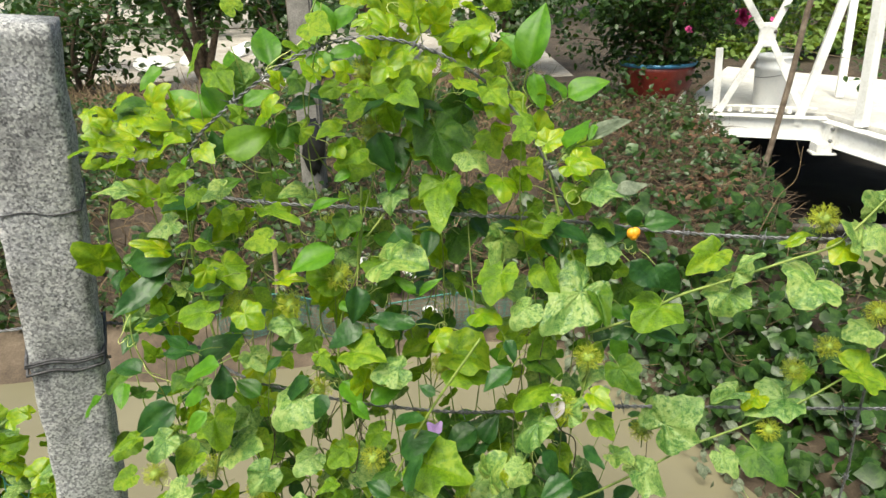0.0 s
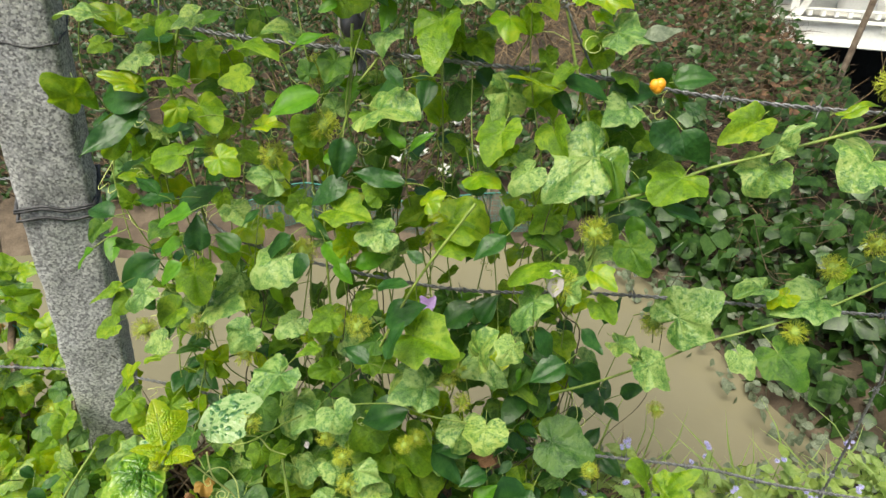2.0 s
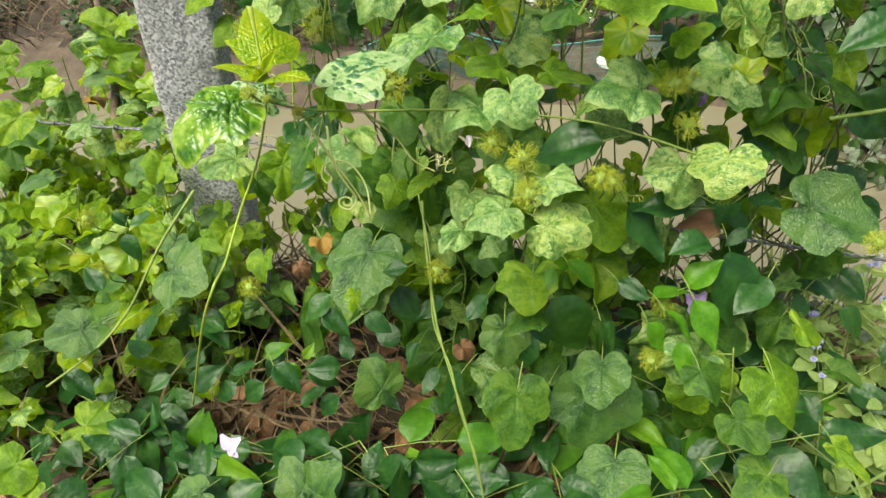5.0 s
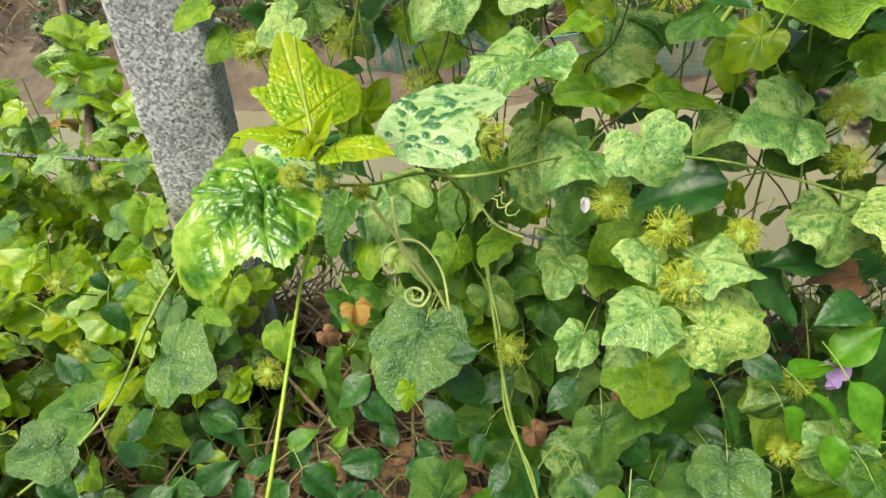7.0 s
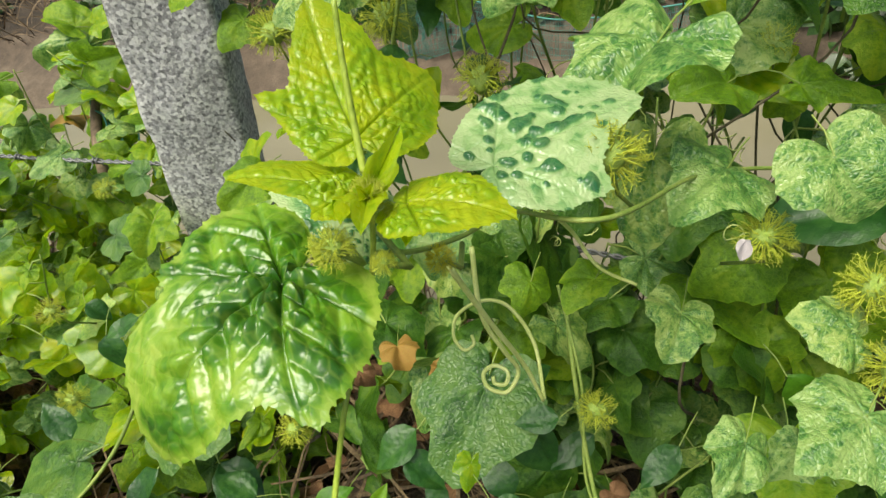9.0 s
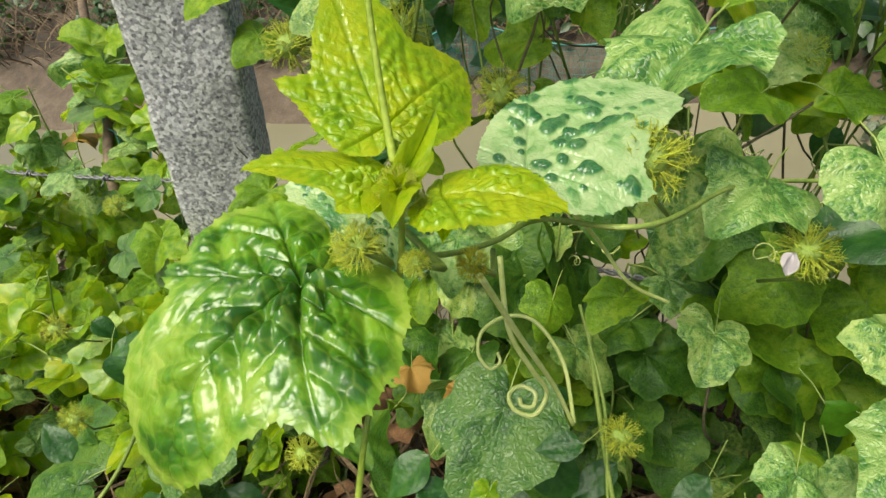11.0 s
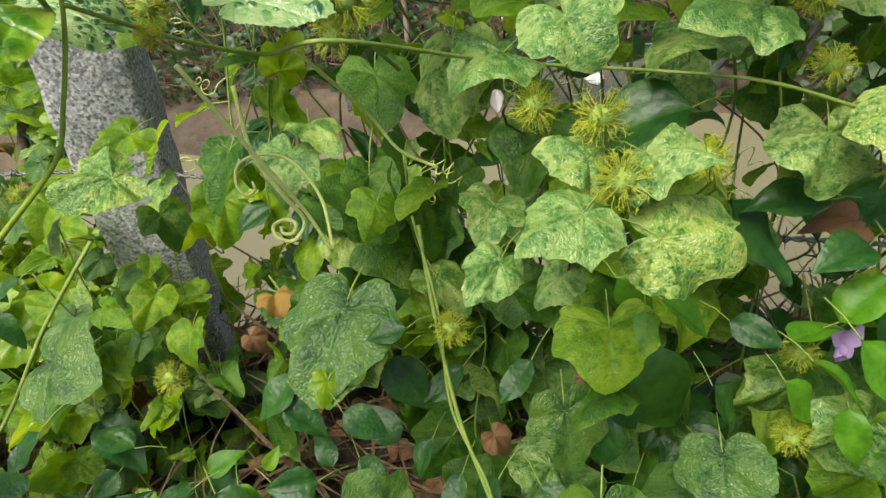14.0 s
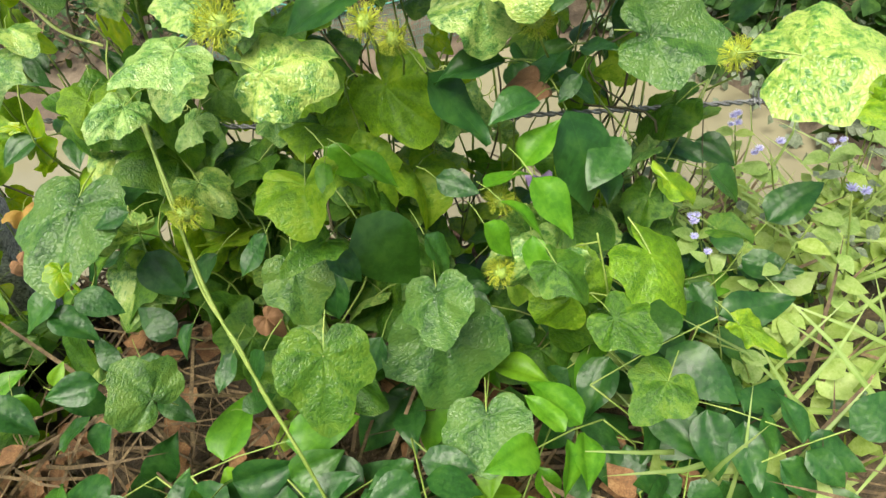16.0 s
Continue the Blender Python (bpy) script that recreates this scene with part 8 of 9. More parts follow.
# ---- footbridge ----
def build_bridge():
    """A landing whose near edge runs across the bank, then the span that leaves it at a corner."""
    up = V((0, 0, 1))
    a, corner = V((1.72, 4.33, 0.20)), V((2.45, 4.045, 0.20))
    d1, d2 = (corner - a).normalized(), V((0.333, -0.942, -0.05)).normalized()
    ob = thing("footbridge", a, "white painted steel footbridge with a pale deck over the canal", "footbridge")
    outline = [a + V((0.02, 0.02, 0)), corner + V((0.02, 0.03, 0)), corner + V((0.03, 0, 0)) + d2 * 3.2, V((5.9, 1.9, 0.05)), V((5.64, 2.84, 0.2)), V((2.70, 6.2, 0.2)), V((1.90, 4.89, 0.2))]
    bm = bmesh.new()
    top = bm.faces.new([bm.verts.new(p + up * 0.012) for p in outline])
    low = bmesh.ops.extrude_face_region(bm, geom=[top])
    for v in low["geom"]:
        if isinstance(v, bmesh.types.BMVert):
            v.co.z -= 0.035
    bmesh.ops.recalc_face_normals(bm, faces=bm.faces[:])
    me = bpy.data.meshes.new("deck")
    bm.to_mesh(me)
    bm.free()
    me.materials.append(DECKPAINT)
    hang("deck", me, ob)
    # I-shaped edge beams
    for e, f in ((a, corner), (corner - up * 0.015, corner - up * 0.015 + d2 * 3.2)):
        side = (f - e).cross(up).normalized() * 0.03
        web = hang("beam", beam_mesh("beam", e + side - up * 0.075, f + side - up * 0.075, 0.016, 0.13, WHITEPAINT), ob)
        for drop in (0.006, 0.142):
            hang("flange", beam_mesh("flange", e + side - up * drop, f + side - up * drop, 0.075, 0.012, WHITEPAINT), web)
    block = box_mesh("spacer", (0.022, 0.03, 0.03), WHITEPAINT, 0.002)
    for k in range(7):
        hang("spacer", block, ob, Matrix.Translation(a + d1 * (0.20 + 0.072 * k) - V((0, 0.005, -0.012))))
    hang("kerb", beam_mesh("kerb", a + d1 * 0.16 + up * 0.05, a + d1 * 0.72 + up * 0.05, 0.03, 0.012, WHITEPAINT), ob)
    # crossed braces about a gusset, leaning posts, uprights
    hub = V((2.055, 4.202, 0.703))
    for p, q, w in (((1.849, 4.281, 0.208), (2.035, 4.209, 0.668), 0.05), ((2.319, 4.100, 0.218), (2.084, 4.190, 0.668), 0.045), ((2.024, 4.213, 0.744), (1.80, 4.30, 1.10), 0.05), ((2.079, 4.192, 0.743), (2.20, 4.146, 1.10), 0.05)):
        hang("brace", beam_mesh("brace", p, q, w, 0.04, WHITEPAINT), ob)
    hang("gusset", box_mesh("gusset", (0.10, 0.045, 0.15), WHITEPAINT, 0.008), ob, Matrix.Translation(hub - up * 0.075) @ pose(0, 0, 0, 0, 0, -21))
    g = Geo()
    c = hub + V((0.035, -0.028, 0.02))
    g.tube([c, c + V((-0.004, -0.012, 0))], 0.013, 0.012, 8)
    hang("bolt", g.mesh("bolt", DARKSTEEL), ob)
    hang("post", beam_mesh("post", (2.285, 4.085, 0.145), (2.435, 4.03, 1.12), 0.055, 0.05, WHITEPAINT), ob)
    hang("post", beam_mesh("post", (1.829, 4.288, 0.207), (1.804, 4.298, 0.622), 0.045, 0.045, WHITEPAINT), ob)
    hang("post", beam_mesh("post", (1.668, 4.573, 0.165), (1.822, 4.765, 0.479), 0.035, 0.035, WHITEPAINT), ob)
    hang("post", beam_mesh("post", (2.857, 4.618, 0.20), (2.95, 4.87, 1.12), 0.05, 0.05, WHITEPAINT), ob)
    for k in range(4):
        s = V((2.535, 3.816, 0.183)) + d2 * 0.62 * k
        hang("post", beam_mesh("post", s, s + V((-0.025, 0.075, 0.95)), 0.06, 0.06, WHITEPAINT), ob)
        if k:
            hang("brace", beam_mesh("brace", s, s - d2 * 0.55 + up * 0.95, 0.045, 0.045, WHITEPAINT), ob)
    for p, q in ((V((1.80, 4.30, 1.11)), V((2.44, 4.05, 1.12))), (V((2.44, 4.05, 1.12)), V((2.44, 4.05, 1.12)) + d2 * 2.6)):
        hang("handrail", beam_mesh("handrail", p, q, 0.06, 0.05, WHITEPAINT), ob)
    # the bolted corner plate and the bracket below it
    plate = hang("corner_plate", beam_mesh("corner_plate", V((2.445, 3.955, 0.05)), V((2.445, 3.955, 0.185)), 0.05, 0.08, WHITEPAINT), ob)
    for z in (0.075, 0.15):
        g = Geo()
        c = V((2.425, 3.918, z))
        g.tube([c, c + V((-0.003, -0.016, 0))], 0.012, 0.012, 6)
        hang("bolt", g.mesh("bolt", WIRE), plate)
    hang("bracket", beam_mesh("bracket", V((2.39, 3.94, 0.0)), V((2.39, 3.94, 0.06)), 0.10, 0.09, WHITEPAINT), ob)
    hang("bracket_foot", beam_mesh("bracket_foot", V((2.33, 3.95, -0.005)), V((2.47, 3.92, -0.005)), 0.11, 0.014, WHITEPAINT), ob)
    for k in range(7):
        p = corner + d2 * (0.3 + 0.42 * k) - up * 0.12
        hang("bearer", beam_mesh("bearer", p + V((0.05, 0.02, 0)), p + V((1.6, 0.9, 0)), 0.06, 0.08, DARKSTEEL), ob)


build_bridge()

# ---- fruits in their lacy bracts ----
def pod_meshes(seed, threads=120):
    """A round berry and the cage of branched threads about it, one unit across the cage."""
    rnd = random.Random(seed)
    core, lace = Geo(), Geo()
    core.ball((0, 0, 0), 0.22, 8, 12, 1.15)
    for i in range(threads):
        z = rnd.uniform(-1, 1)
        w = rnd.uniform(0, 2 * math.pi)
        d = V((math.sqrt(1 - z * z) * math.cos(w), math.sqrt(1 - z * z) * math.sin(w), z))
        side = d.orthogonal().normalized()
        side.rotate(Matrix.Rotation(rnd.uniform(0, 6.3), 3, d))
        p0, p1 = d * 0.22, d * 0.36 + side * 0.03
        p2 = d * rnd.uniform(0.44, 0.56) + side * rnd.uniform(0.0, 0.12)
        lace.tube([p0, p1, p2], 0.012, 0.004, 3, caps=False)
        for k in range(3):
            s = side.copy()
            s.rotate(Matrix.Rotation(rnd.uniform(0, 6.3), 3, d))
            q = p0.lerp(p2, rnd.uniform(0.4, 0.95))
            lace.tube([q, q + s * 0.09 + d * 0.05], 0.007, 0.003, 3, caps=False)
    return core.mesh("berry", FRUIT), lace.mesh("bract", LACE)


POD_KINDS = [pod_meshes(i) for i in range(3)]


def pod(at, size, kind, ripe=False, young=False):
    ob = thing("passion_fruit", at, "ripe orange passion fruit on the vine" if ripe else "round green passion fruit in a lacy yellow-green bract", "fruit", "passion fruits")
    core, lace = POD_KINDS[kind if kind > 2 and size < 0.02 else kind % 3]
    m = Matrix.Translation(at) @ pose(0, 0, 0, kind * 40 % 90, kind * 67 % 80, kind * 31) @ Matrix.Scale(size, 4)
    hang("berry", core, ob, m)
    hang("bract", lace, ob, m)
    g = Geo()
    a = V(at)
    g.tube([a, a + V((0.004, 0.004, -size * 0.7)), a + V((0.01 * (kind % 3 - 1), 0.02, -size * 1.4))], 0.0008, 0.0009, 5)
    hang("stalk", g.mesh("stalk", STEM), ob)
    return ob


for i, p in enumerate(POD_SPOTS):
    pod(p, 0.036 if i < 20 else 0.026, i)
POD_KINDS.append(pod_meshes(9, 190))
POD_KINDS.append((POD_KINDS[3][0], POD_KINDS[3][1].copy()))
POD_KINDS[4][1].materials[0] = FUZZ
for at, size in (((-0.2508, 0.4135, 0.5885), 0.0085), ((-0.2478, 0.4118, 0.5862), 0.0060), ((-0.2535, 0.4150, 0.5850), 0.0055)):
    hang("bud", POD_KINDS[3][1], tipvine.ob, Matrix.Translation(at) @ Matrix.Scale(size, 4), "cluster of spiky young buds")
pod((-0.2579, 0.4061, 0.5795), 0.0105, 3)
pod((-0.2473, 0.4069, 0.5758), 0.006, 3)
pod((-0.2441, 0.4319, 0.5541), 0.0088, 4)


def ripe_fruit(at, r):
    ob = thing("ripe_fruit", at, "small ripe orange fruit split among leaves", "fruit")
    g = Geo()
    for k, (dx, dz) in enumerate(((-0.6, 0), (0.5, 0.2), (0, -0.6))):
        g.ball((at[0] + dx * r * 0.7, at[1], at[2] + dz * r * 0.7), r, 7, 10, 1.1)
    hang("flesh", g.mesh("flesh", ORANGE), ob)


ripe_fruit((0.2017, 0.640, 0.8771), 0.0055)


# ---- pea flowers ----
def petal_mesh(name, mat, w=0.8, cup=0.5):
    g = Geo()
    n = 8
    for i in range(n + 1):
        s = i / n
        half = w * 0.5 * math.sin(math.pi * min(0.98, s ** 0.7) * 0.92 + 0.05)
        for k in range(5):
            u = k / 2 - 1
            g.v.append((u * half, s, cup * (u * u * half - 0.5 * s * s) + 0.03 * math.sin(7 * s + 3 * u)))
    for i in range(n):
        for k in range(4):
            a = i * 5 + k
            g.f.append((a, a + 1, a + 6, a + 5))
    return g.mesh(name, mat)


PETALS = {m.name: petal_mesh("petal", m) for m in (PURPLE, WHITEPETAL, LILAC, PALE_LILAC)}


def pea_flower(at, size, mat, label, face=(0.1, -0.9, 0.3)):
    ob = thing("pea_flower", at, label, "flower", "pea flowers")
    f = V(face).normalized()
    for way, s, bend in (((-0.5, 0, 0.9), 1.0, 0.4), ((0.5, 0, 0.9), 1.0, 0.4), ((0.0, -0.3, -1), 0.9, 0.3), ((-0.35, -0.5, -0.5), 0.6, 0.2), ((0.35, -0.5, -0.5), 0.6, 0.2)):
        hang("petal", PETALS[mat.name], ob, aim(at, way, f + V((0, 0, bend)), size * s))
    g = Geo()
    a = V(at)
    g.tube([a, a + V((0, 0.012, -0.006)), a + V((0.004, 0.03, -0.02))], 0.0016, 0.001, 6)
    hang("calyx", g.mesh("calyx", STEM), ob)


pea_flower((-0.3986, 0.3990, 0.170), 0.019, PALE_LILAC, "white pea flower flushed with lilac low in the leaves", (0, -0.7, 0.7))
pea_flower((0.0518, 0.6025, 0.2676), 0.017, PURPLE, "purple pea flower among fresh leaflets")
pea_flower((0.0421, 0.78, 0.4126), 0.017, PURPLE, "purple pea flower near the wire")
pea_flower((-0.0318, 0.6992, 0.5576), 0.018, PURPLE, "small purple pea flower beside the wire")


def wilted(at, size):
    ob = thing("wilted_flower", at, "wilted cream flower hanging from the vine", "flower", "wilted flowers")
    for k in range(4):
        hang("petal", PETALS[WHITEPETAL.name], ob, aim(at, (0.25 * math.cos(k * 1.6), 0.2 * math.sin(k * 1.6), -1), (math.cos(k * 1.6), math.sin(k * 1.6), 0.2), size) @ Matrix.Diagonal((0.6, 1, 1, 1)))


wilted((0.122, 0.6227, 0.675), 0.035)
wilted((0.2188, 0.6635, 0.68), 0.035)
wilted((-0.153, 0.515, 0.497), 0.010)


# ---- tendrils ----
def tendril(at, way, length, turns, seed):
    rnd = random.Random(seed)
    g = Geo()
    a, d = V(at), V(way).normalized()
    side = d.orthogonal().normalized()
    up = d.cross(side)
    pts = [a.lerp(a + d * length, k / 6) + side * 0.006 * math.sin(k) for k in range(7)]
    c = pts[-1]
    for k in range(int(turns * 10)):
        w = 2 * math.pi * k / 10
        r = length * 0.14 * (1 - 0.5 * k / (turns * 10))
        pts.append(c + side * r * (math.cos(w) - 1) + d * r * math.sin(w) + up * 0.0012 * k)
    g.tube(pts, 0.0006, 0.0004, 4)
    tagged(new("tendril", g.mesh("tendril", TENDRIL)), "thin coiled green tendril of a vine", "tendril", "tendrils")


rnd = random.Random(40)
high = [p for p in ANCHORS if p.z > 0.3 and p.x > -0.6]
for i in range(110):
    tendril(rnd.choice(high), (rnd.uniform(-1, 1), rnd.uniform(-0.9, 0.0), rnd.uniform(-1, 0.6)), rnd.uniform(0.03, 0.07), rnd.uniform(1, 2.5), i)

# the two long runners on the wires
def runner(pts, label, r=0.0018):
    g = Geo()
    g.tube(smooth_path(pts, 8), r, r * 0.8, 7)
    tagged(new("vine_runner", g.mesh("vine_runner", STEM)), label, "vine stem", "vine runners")


runner([(0.164, 0.661, 0.736), (0.225, 0.665, 0.756), (0.276, 0.680, 0.774), (0.340, 0.688, 0.790), (0.414, 0.694, 0.812), (0.460, 0.695, 0.827), (0.495, 0.706, 0.849), (0.552, 0.728, 0.897)], "green vine runner climbing along the top wire")
runner([(0.132, 0.656, 0.454), (0.200, 0.681, 0.459), (0.278, 0.703, 0.481), (0.336, 0.715, 0.506), (0.403, 0.725, 0.526), (0.475, 0.722, 0.566), (0.544, 0.723, 0.616), (0.617, 0.732, 0.658)], "green vine runner trailing along the lower wire")
runner([(0.031, 0.650, 0.740), (-0.034, 0.630, 0.648), (-0.091, 0.623, 0.536)], "green vine stem rising through the leaves")
runner([(-0.109, 0.735, 0.911), (-0.116, 0.707, 0.824), (-0.148, 0.684, 0.725), (-0.154, 0.664, 0.558)], "green vine stem rising through the leaves")
runner([(-0.014, 0.765, 1.025), (-0.037, 0.748, 0.962), (-0.075, 0.736, 0.887), (-0.105, 0.719, 0.850)], "green vine stem rising through the leaves")
runner([(0.061, 0.766, 1.049), (0.086, 0.747, 1.005), (0.112, 0.735, 0.953), (0.132, 0.711, 0.874), (0.152, 0.692, 0.807), (0.169, 0.672, 0.687), (0.148, 0.653, 0.595)], "green vine stem rising through the leaves")
runner([(-0.307, 0.744, 0.915), (-0.332, 0.731, 0.837), (-0.313, 0.696, 0.757), (-0.309, 0.687, 0.639), (-0.352, 0.684, 0.485)], "green vine stem rising through the leaves")
runner([(-0.228, 0.599, 0.368), (-0.217, 0.565, 0.323), (-0.201, 0.526, 0.269), (-0.183, 0.499, 0.231), (-0.166, 0.476, 0.196), (-0.150, 0.455, 0.150), (-0.135, 0.435, 0.08), (-0.125, 0.425, -0.01)], "yellow-green vine stem trailing to the ground", 0.0016)
runner([(-0.233, 0.604, 0.372), (-0.213, 0.562, 0.326), (-0.205, 0.528, 0.268), (-0.180, 0.497, 0.233), (-0.169, 0.478, 0.194), (-0.148, 0.453, 0.152), (-0.139, 0.440, 0.08), (-0.130, 0.430, -0.01)], "yellow-green vine stem twined round another", 0.0011)
runner([(-0.513, 0.609, 0.345), (-0.547, 0.556, 0.295), (-0.574, 0.503, 0.241), (-0.609, 0.463, 0.206), (-0.660, 0.422, 0.176)], "thin vine stem trailing over the litter")

# ---- wild flowers and grass on the near bank ----
def wildflowers():
    rnd = random.Random(50)
    tuft = Geo()
    for k in range(26):
        d = V((rnd.gauss(0, 1), rnd.gauss(0, 1), abs(rnd.gauss(0.6, 0.6)))).normalized()
        tuft.tube([V((0, 0, 0)), d * 0.7, d + V((0, 0, 0.15))], 0.12, 0.05, 4)
    tuft = tuft.mesh("floret", LILAC)
    leaf = oval_mesh("leaf", HERB, 77, width=0.6, rows=5, cols=4)
    for i in range(64):
        x, y = rnd.uniform(0.14, 0.85), rnd.uniform(0.5, 0.95)
        at = V((x, y, ground_z(x, y) - 0.01))
        ob = thing("wildflower", at, "slender weed with tufts of lilac-blue florets", "wildflower", "bank wildflowers")
        h = rnd.uniform(0.10, 0.24)
        top = at + V((rnd.uniform(-0.05, 0.05), rnd.uniform(-0.05, 0.03), h))
        g = Geo()
        g.tube(smooth_path([at, at.lerp(top, 0.5) + V((0.01, 0, 0)), top], 5), 0.0013, 0.0008, 5)
        hang("stem", g.mesh("stem", STEM), ob)
        for k in range(9):
            p = at.lerp(top, rnd.uniform(0.2, 0.95))
            hang("leaf", leaf, ob, aim(p, (rnd.uniform(-1, 1), rnd.uniform(-1, 0.6), rnd.uniform(-0.2, 0.6)), (0, -0.3, 1), rnd.uniform(0.018, 0.036)))
        if rnd.random() < 0.55:
            for k in range(rnd.choice((2, 3, 4))):
                bloom = hang("floret", tuft, ob, Matrix.Translation(top + V((rnd.uniform(-0.012, 0.012), rnd.uniform(-0.012, 0.012), rnd.uniform(-0.004, 0.008)))) @ Matrix.Scale(rnd.uniform(0.004, 0.006), 4))
                bloom["kind"] = "stuff"
    spots = []
    for i in range(620):
        x, y = rnd.uniform(0.15, 1.3), rnd.uniform(0.45, 1.1)
        spots.append(((x, y, ground_z(x, y) - 0.01), (rnd.uniform(-0.7, 0.7), rnd.uniform(-0.8, 0.4), rnd.uniform(0.4, 1.0)), (rnd.gauss(0, 0.5), -0.5, 0.6), rnd.uniform(0.08, 0.26)))
    scatter("bank_grass", spots, blade(), HERB, "fresh green grass blades on the near bank", "grass")
    spots = []
    for i in range(1700):
        x, y = rnd.uniform(0.12, 1.4), rnd.uniform(0.3, 1.1)
        spots.append(((x, y, ground_z(x, y) + rnd.uniform(0, 0.09)), (rnd.uniform(-1, 1), rnd.uniform(-1, 0.5), rnd.uniform(-0.3, 0.6)), (rnd.gauss(0, 0.4), -0.4, 0.9), rnd.uniform(0.018, 0.045)))
    scatter("bank_herbs", spots, small_leaf(0.6), HERB, "small green herbs covering the near bank", "herbs")
    spots = []
    for i in range(700):
        x, y = rnd.uniform(0.2, 1.4), rnd.uniform(0.6, 1.15)
        spots.append(((x, y, ground_z(x, y) + rnd.uniform(0, 0.12)), (rnd.uniform(-1, 1), rnd.uniform(-1, 0.5), rnd.uniform(-0.3, 0.6)), (rnd.gauss(0, 0.5), -0.4, 0.8), rnd.uniform(0.012, 0.032)))
    scatter("silted_herbs", spots, small_leaf(0.5), SILVER, "silt-greyed small leaves at the water's edge", "herbs")
    spots = []
    for i in range(1500):
        x, y = rnd.uniform(-1.7, 0.2), rnd.uniform(0.2, 1.05)
        spots.append(((x, y, ground_z(x, y) + rnd.uniform(0, 0.05)), (rnd.uniform(-1, 1), rnd.uniform(-1, 1), rnd.uniform(-0.3, 0.4)), (rnd.gauss(0, 0.5), -0.3, 0.9), rnd.uniform(0.02, 0.05)))
    scatter("fallen_leaves", spots, small_leaf(0.8), DEADLEAF, "curled brown fallen leaves under the vines", "litter")
    spots = []
    for i in range(1300):
        x, y = rnd.gauss(1.45, 0.35), rnd.uniform(2.9, 4.4)
        if noise.noise(V((x * 2.5, y * 2.5, 1))) < 0.02 or under_bridge(x, y) > 0.1:
            continue
        spots.append(((x, y, ground_z(x, y) + rnd.uniform(0.02, 0.14)), (rnd.uniform(-1, 1), rnd.uniform(-1, 1), rnd.uniform(-0.5, 0.3)), (rnd.gauss(0, 0.7), -0.5, 0.6), rnd.uniform(0.02, 0.05)))
    scatter("withered_leaves", spots, small_leaf(0.7), WITHERED, "withered orange-brown leaves on the far bank", "litter")


wildflowers()


# ---- stone footing with a burrow beside the post ----
def footing():
    c = V((-0.622, 0.722, -0.065))
    ob = thing("stone_footing", c, "dark muddy stone footing with a burrow in it", "stone footing")
    bm = bmesh.new()
    bmesh.ops.create_icosphere(bm, subdivisions=4, radius=0.078)
    mouth = V((0.50, -0.55, 0.67)).normalized()
    for v in bm.verts:
        d = v.co.normalized()
        k = d.dot(mouth)
        v.co += d * (noise.noise(d * 3) * 0.02 + noise.noise(d * 11) * 0.006)
        v.co.z *= 1.5 if v.co.z < 0 else 1.25
        if k > 0.89:
            v.co -= mouth * 0.11 * min(1, (k - 0.89) / 0.04)
    # faces inside the burrow are blackened: the hole's shade put into the colour
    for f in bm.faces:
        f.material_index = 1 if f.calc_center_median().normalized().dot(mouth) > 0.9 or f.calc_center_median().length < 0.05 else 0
    me = bpy.data.meshes.new("block")
    bm.to_mesh(me)
    bm.free()
    me.polygons.foreach_set("use_smooth", [True] * len(me.polygons))
    me.materials.append(STUMP)
    me.materials.append(SHADE_BLACK)
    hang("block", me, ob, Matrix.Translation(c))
    rnd = random.Random(33)
    for k in range(5):
        bm = bmesh.new()
        bmesh.ops.create_icosphere(bm, subdivisions=2, radius=rnd.uniform(0.015, 0.03))
        for v in bm.verts:
            v.co *= 1 + 0.35 * noise.noise(v.co * 60 + V((k, 0, 0)))
        me = bpy.data.meshes.new("rubble")
        bm.to_mesh(me)
        bm.free()
        me.materials.append(STUMP)
        hang("rubble", me, ob, Matrix.Translation(c + V((rnd.uniform(-0.08, 0.1), -0.07 + rnd.uniform(-0.02, 0.02), -0.06))))


footing()


# ---- things on the far bank ----
def rod(name, a, b, r0, r1, mat, label, category, group="", sides=9, stray=0.0, seed=0):
    g = Geo()
    rnd = random.Random(seed)
    g.tube(smooth_path(wander(a, b, 6, stray, rnd), 5), r0, r1, sides)
    return tagged(new(name, g.mesh(name, mat)), label, category, group)


rod("bamboo_pole", (1.64, 3.2, -0.22), (1.68, 2.98, 1.5), 0.015, 0.012, BAMBOO, "weathered bamboo pole leaning beside the footbridge", "pole", stray=0.006, seed=1)
rod("stake", (-0.83, 2.58, -0.36), (-0.80, 2.60, 0.10), 0.012, 0.010, BAMBOO, "thin weathered stake holding the netting", "stake", "netting stakes", stray=0.004, seed=2)
rod("stake", (0.0, 2.62, -0.40), (0.02, 2.62, -0.10), 0.010, 0.009, BAMBOO, "thin weathered stake holding the netting", "stake", "netting stakes", stray=0.004, seed=3)
rod("stake", (-0.827, 0.806, 0.171), (-0.981, 1.092, 0.463), 0.008, 0.006, BARK, "thin brown stake leaning behind the granite post", "stake", stray=0.006, seed=4)
rod("pipe", (1.55, 2.42, -0.06), (1.95, 2.36, -0.40), 0.024, 0.024, PIPEGREY, "grey plastic pipe slanting down the bank", "pipe", sides=14)
rod("pipe", (1.6, 2.75, -0.02), (3.4, 2.55, -0.02), 0.02, 0.02, DARKSTEEL, "dark steel pipe under the footbridge", "pipe", sides=12)


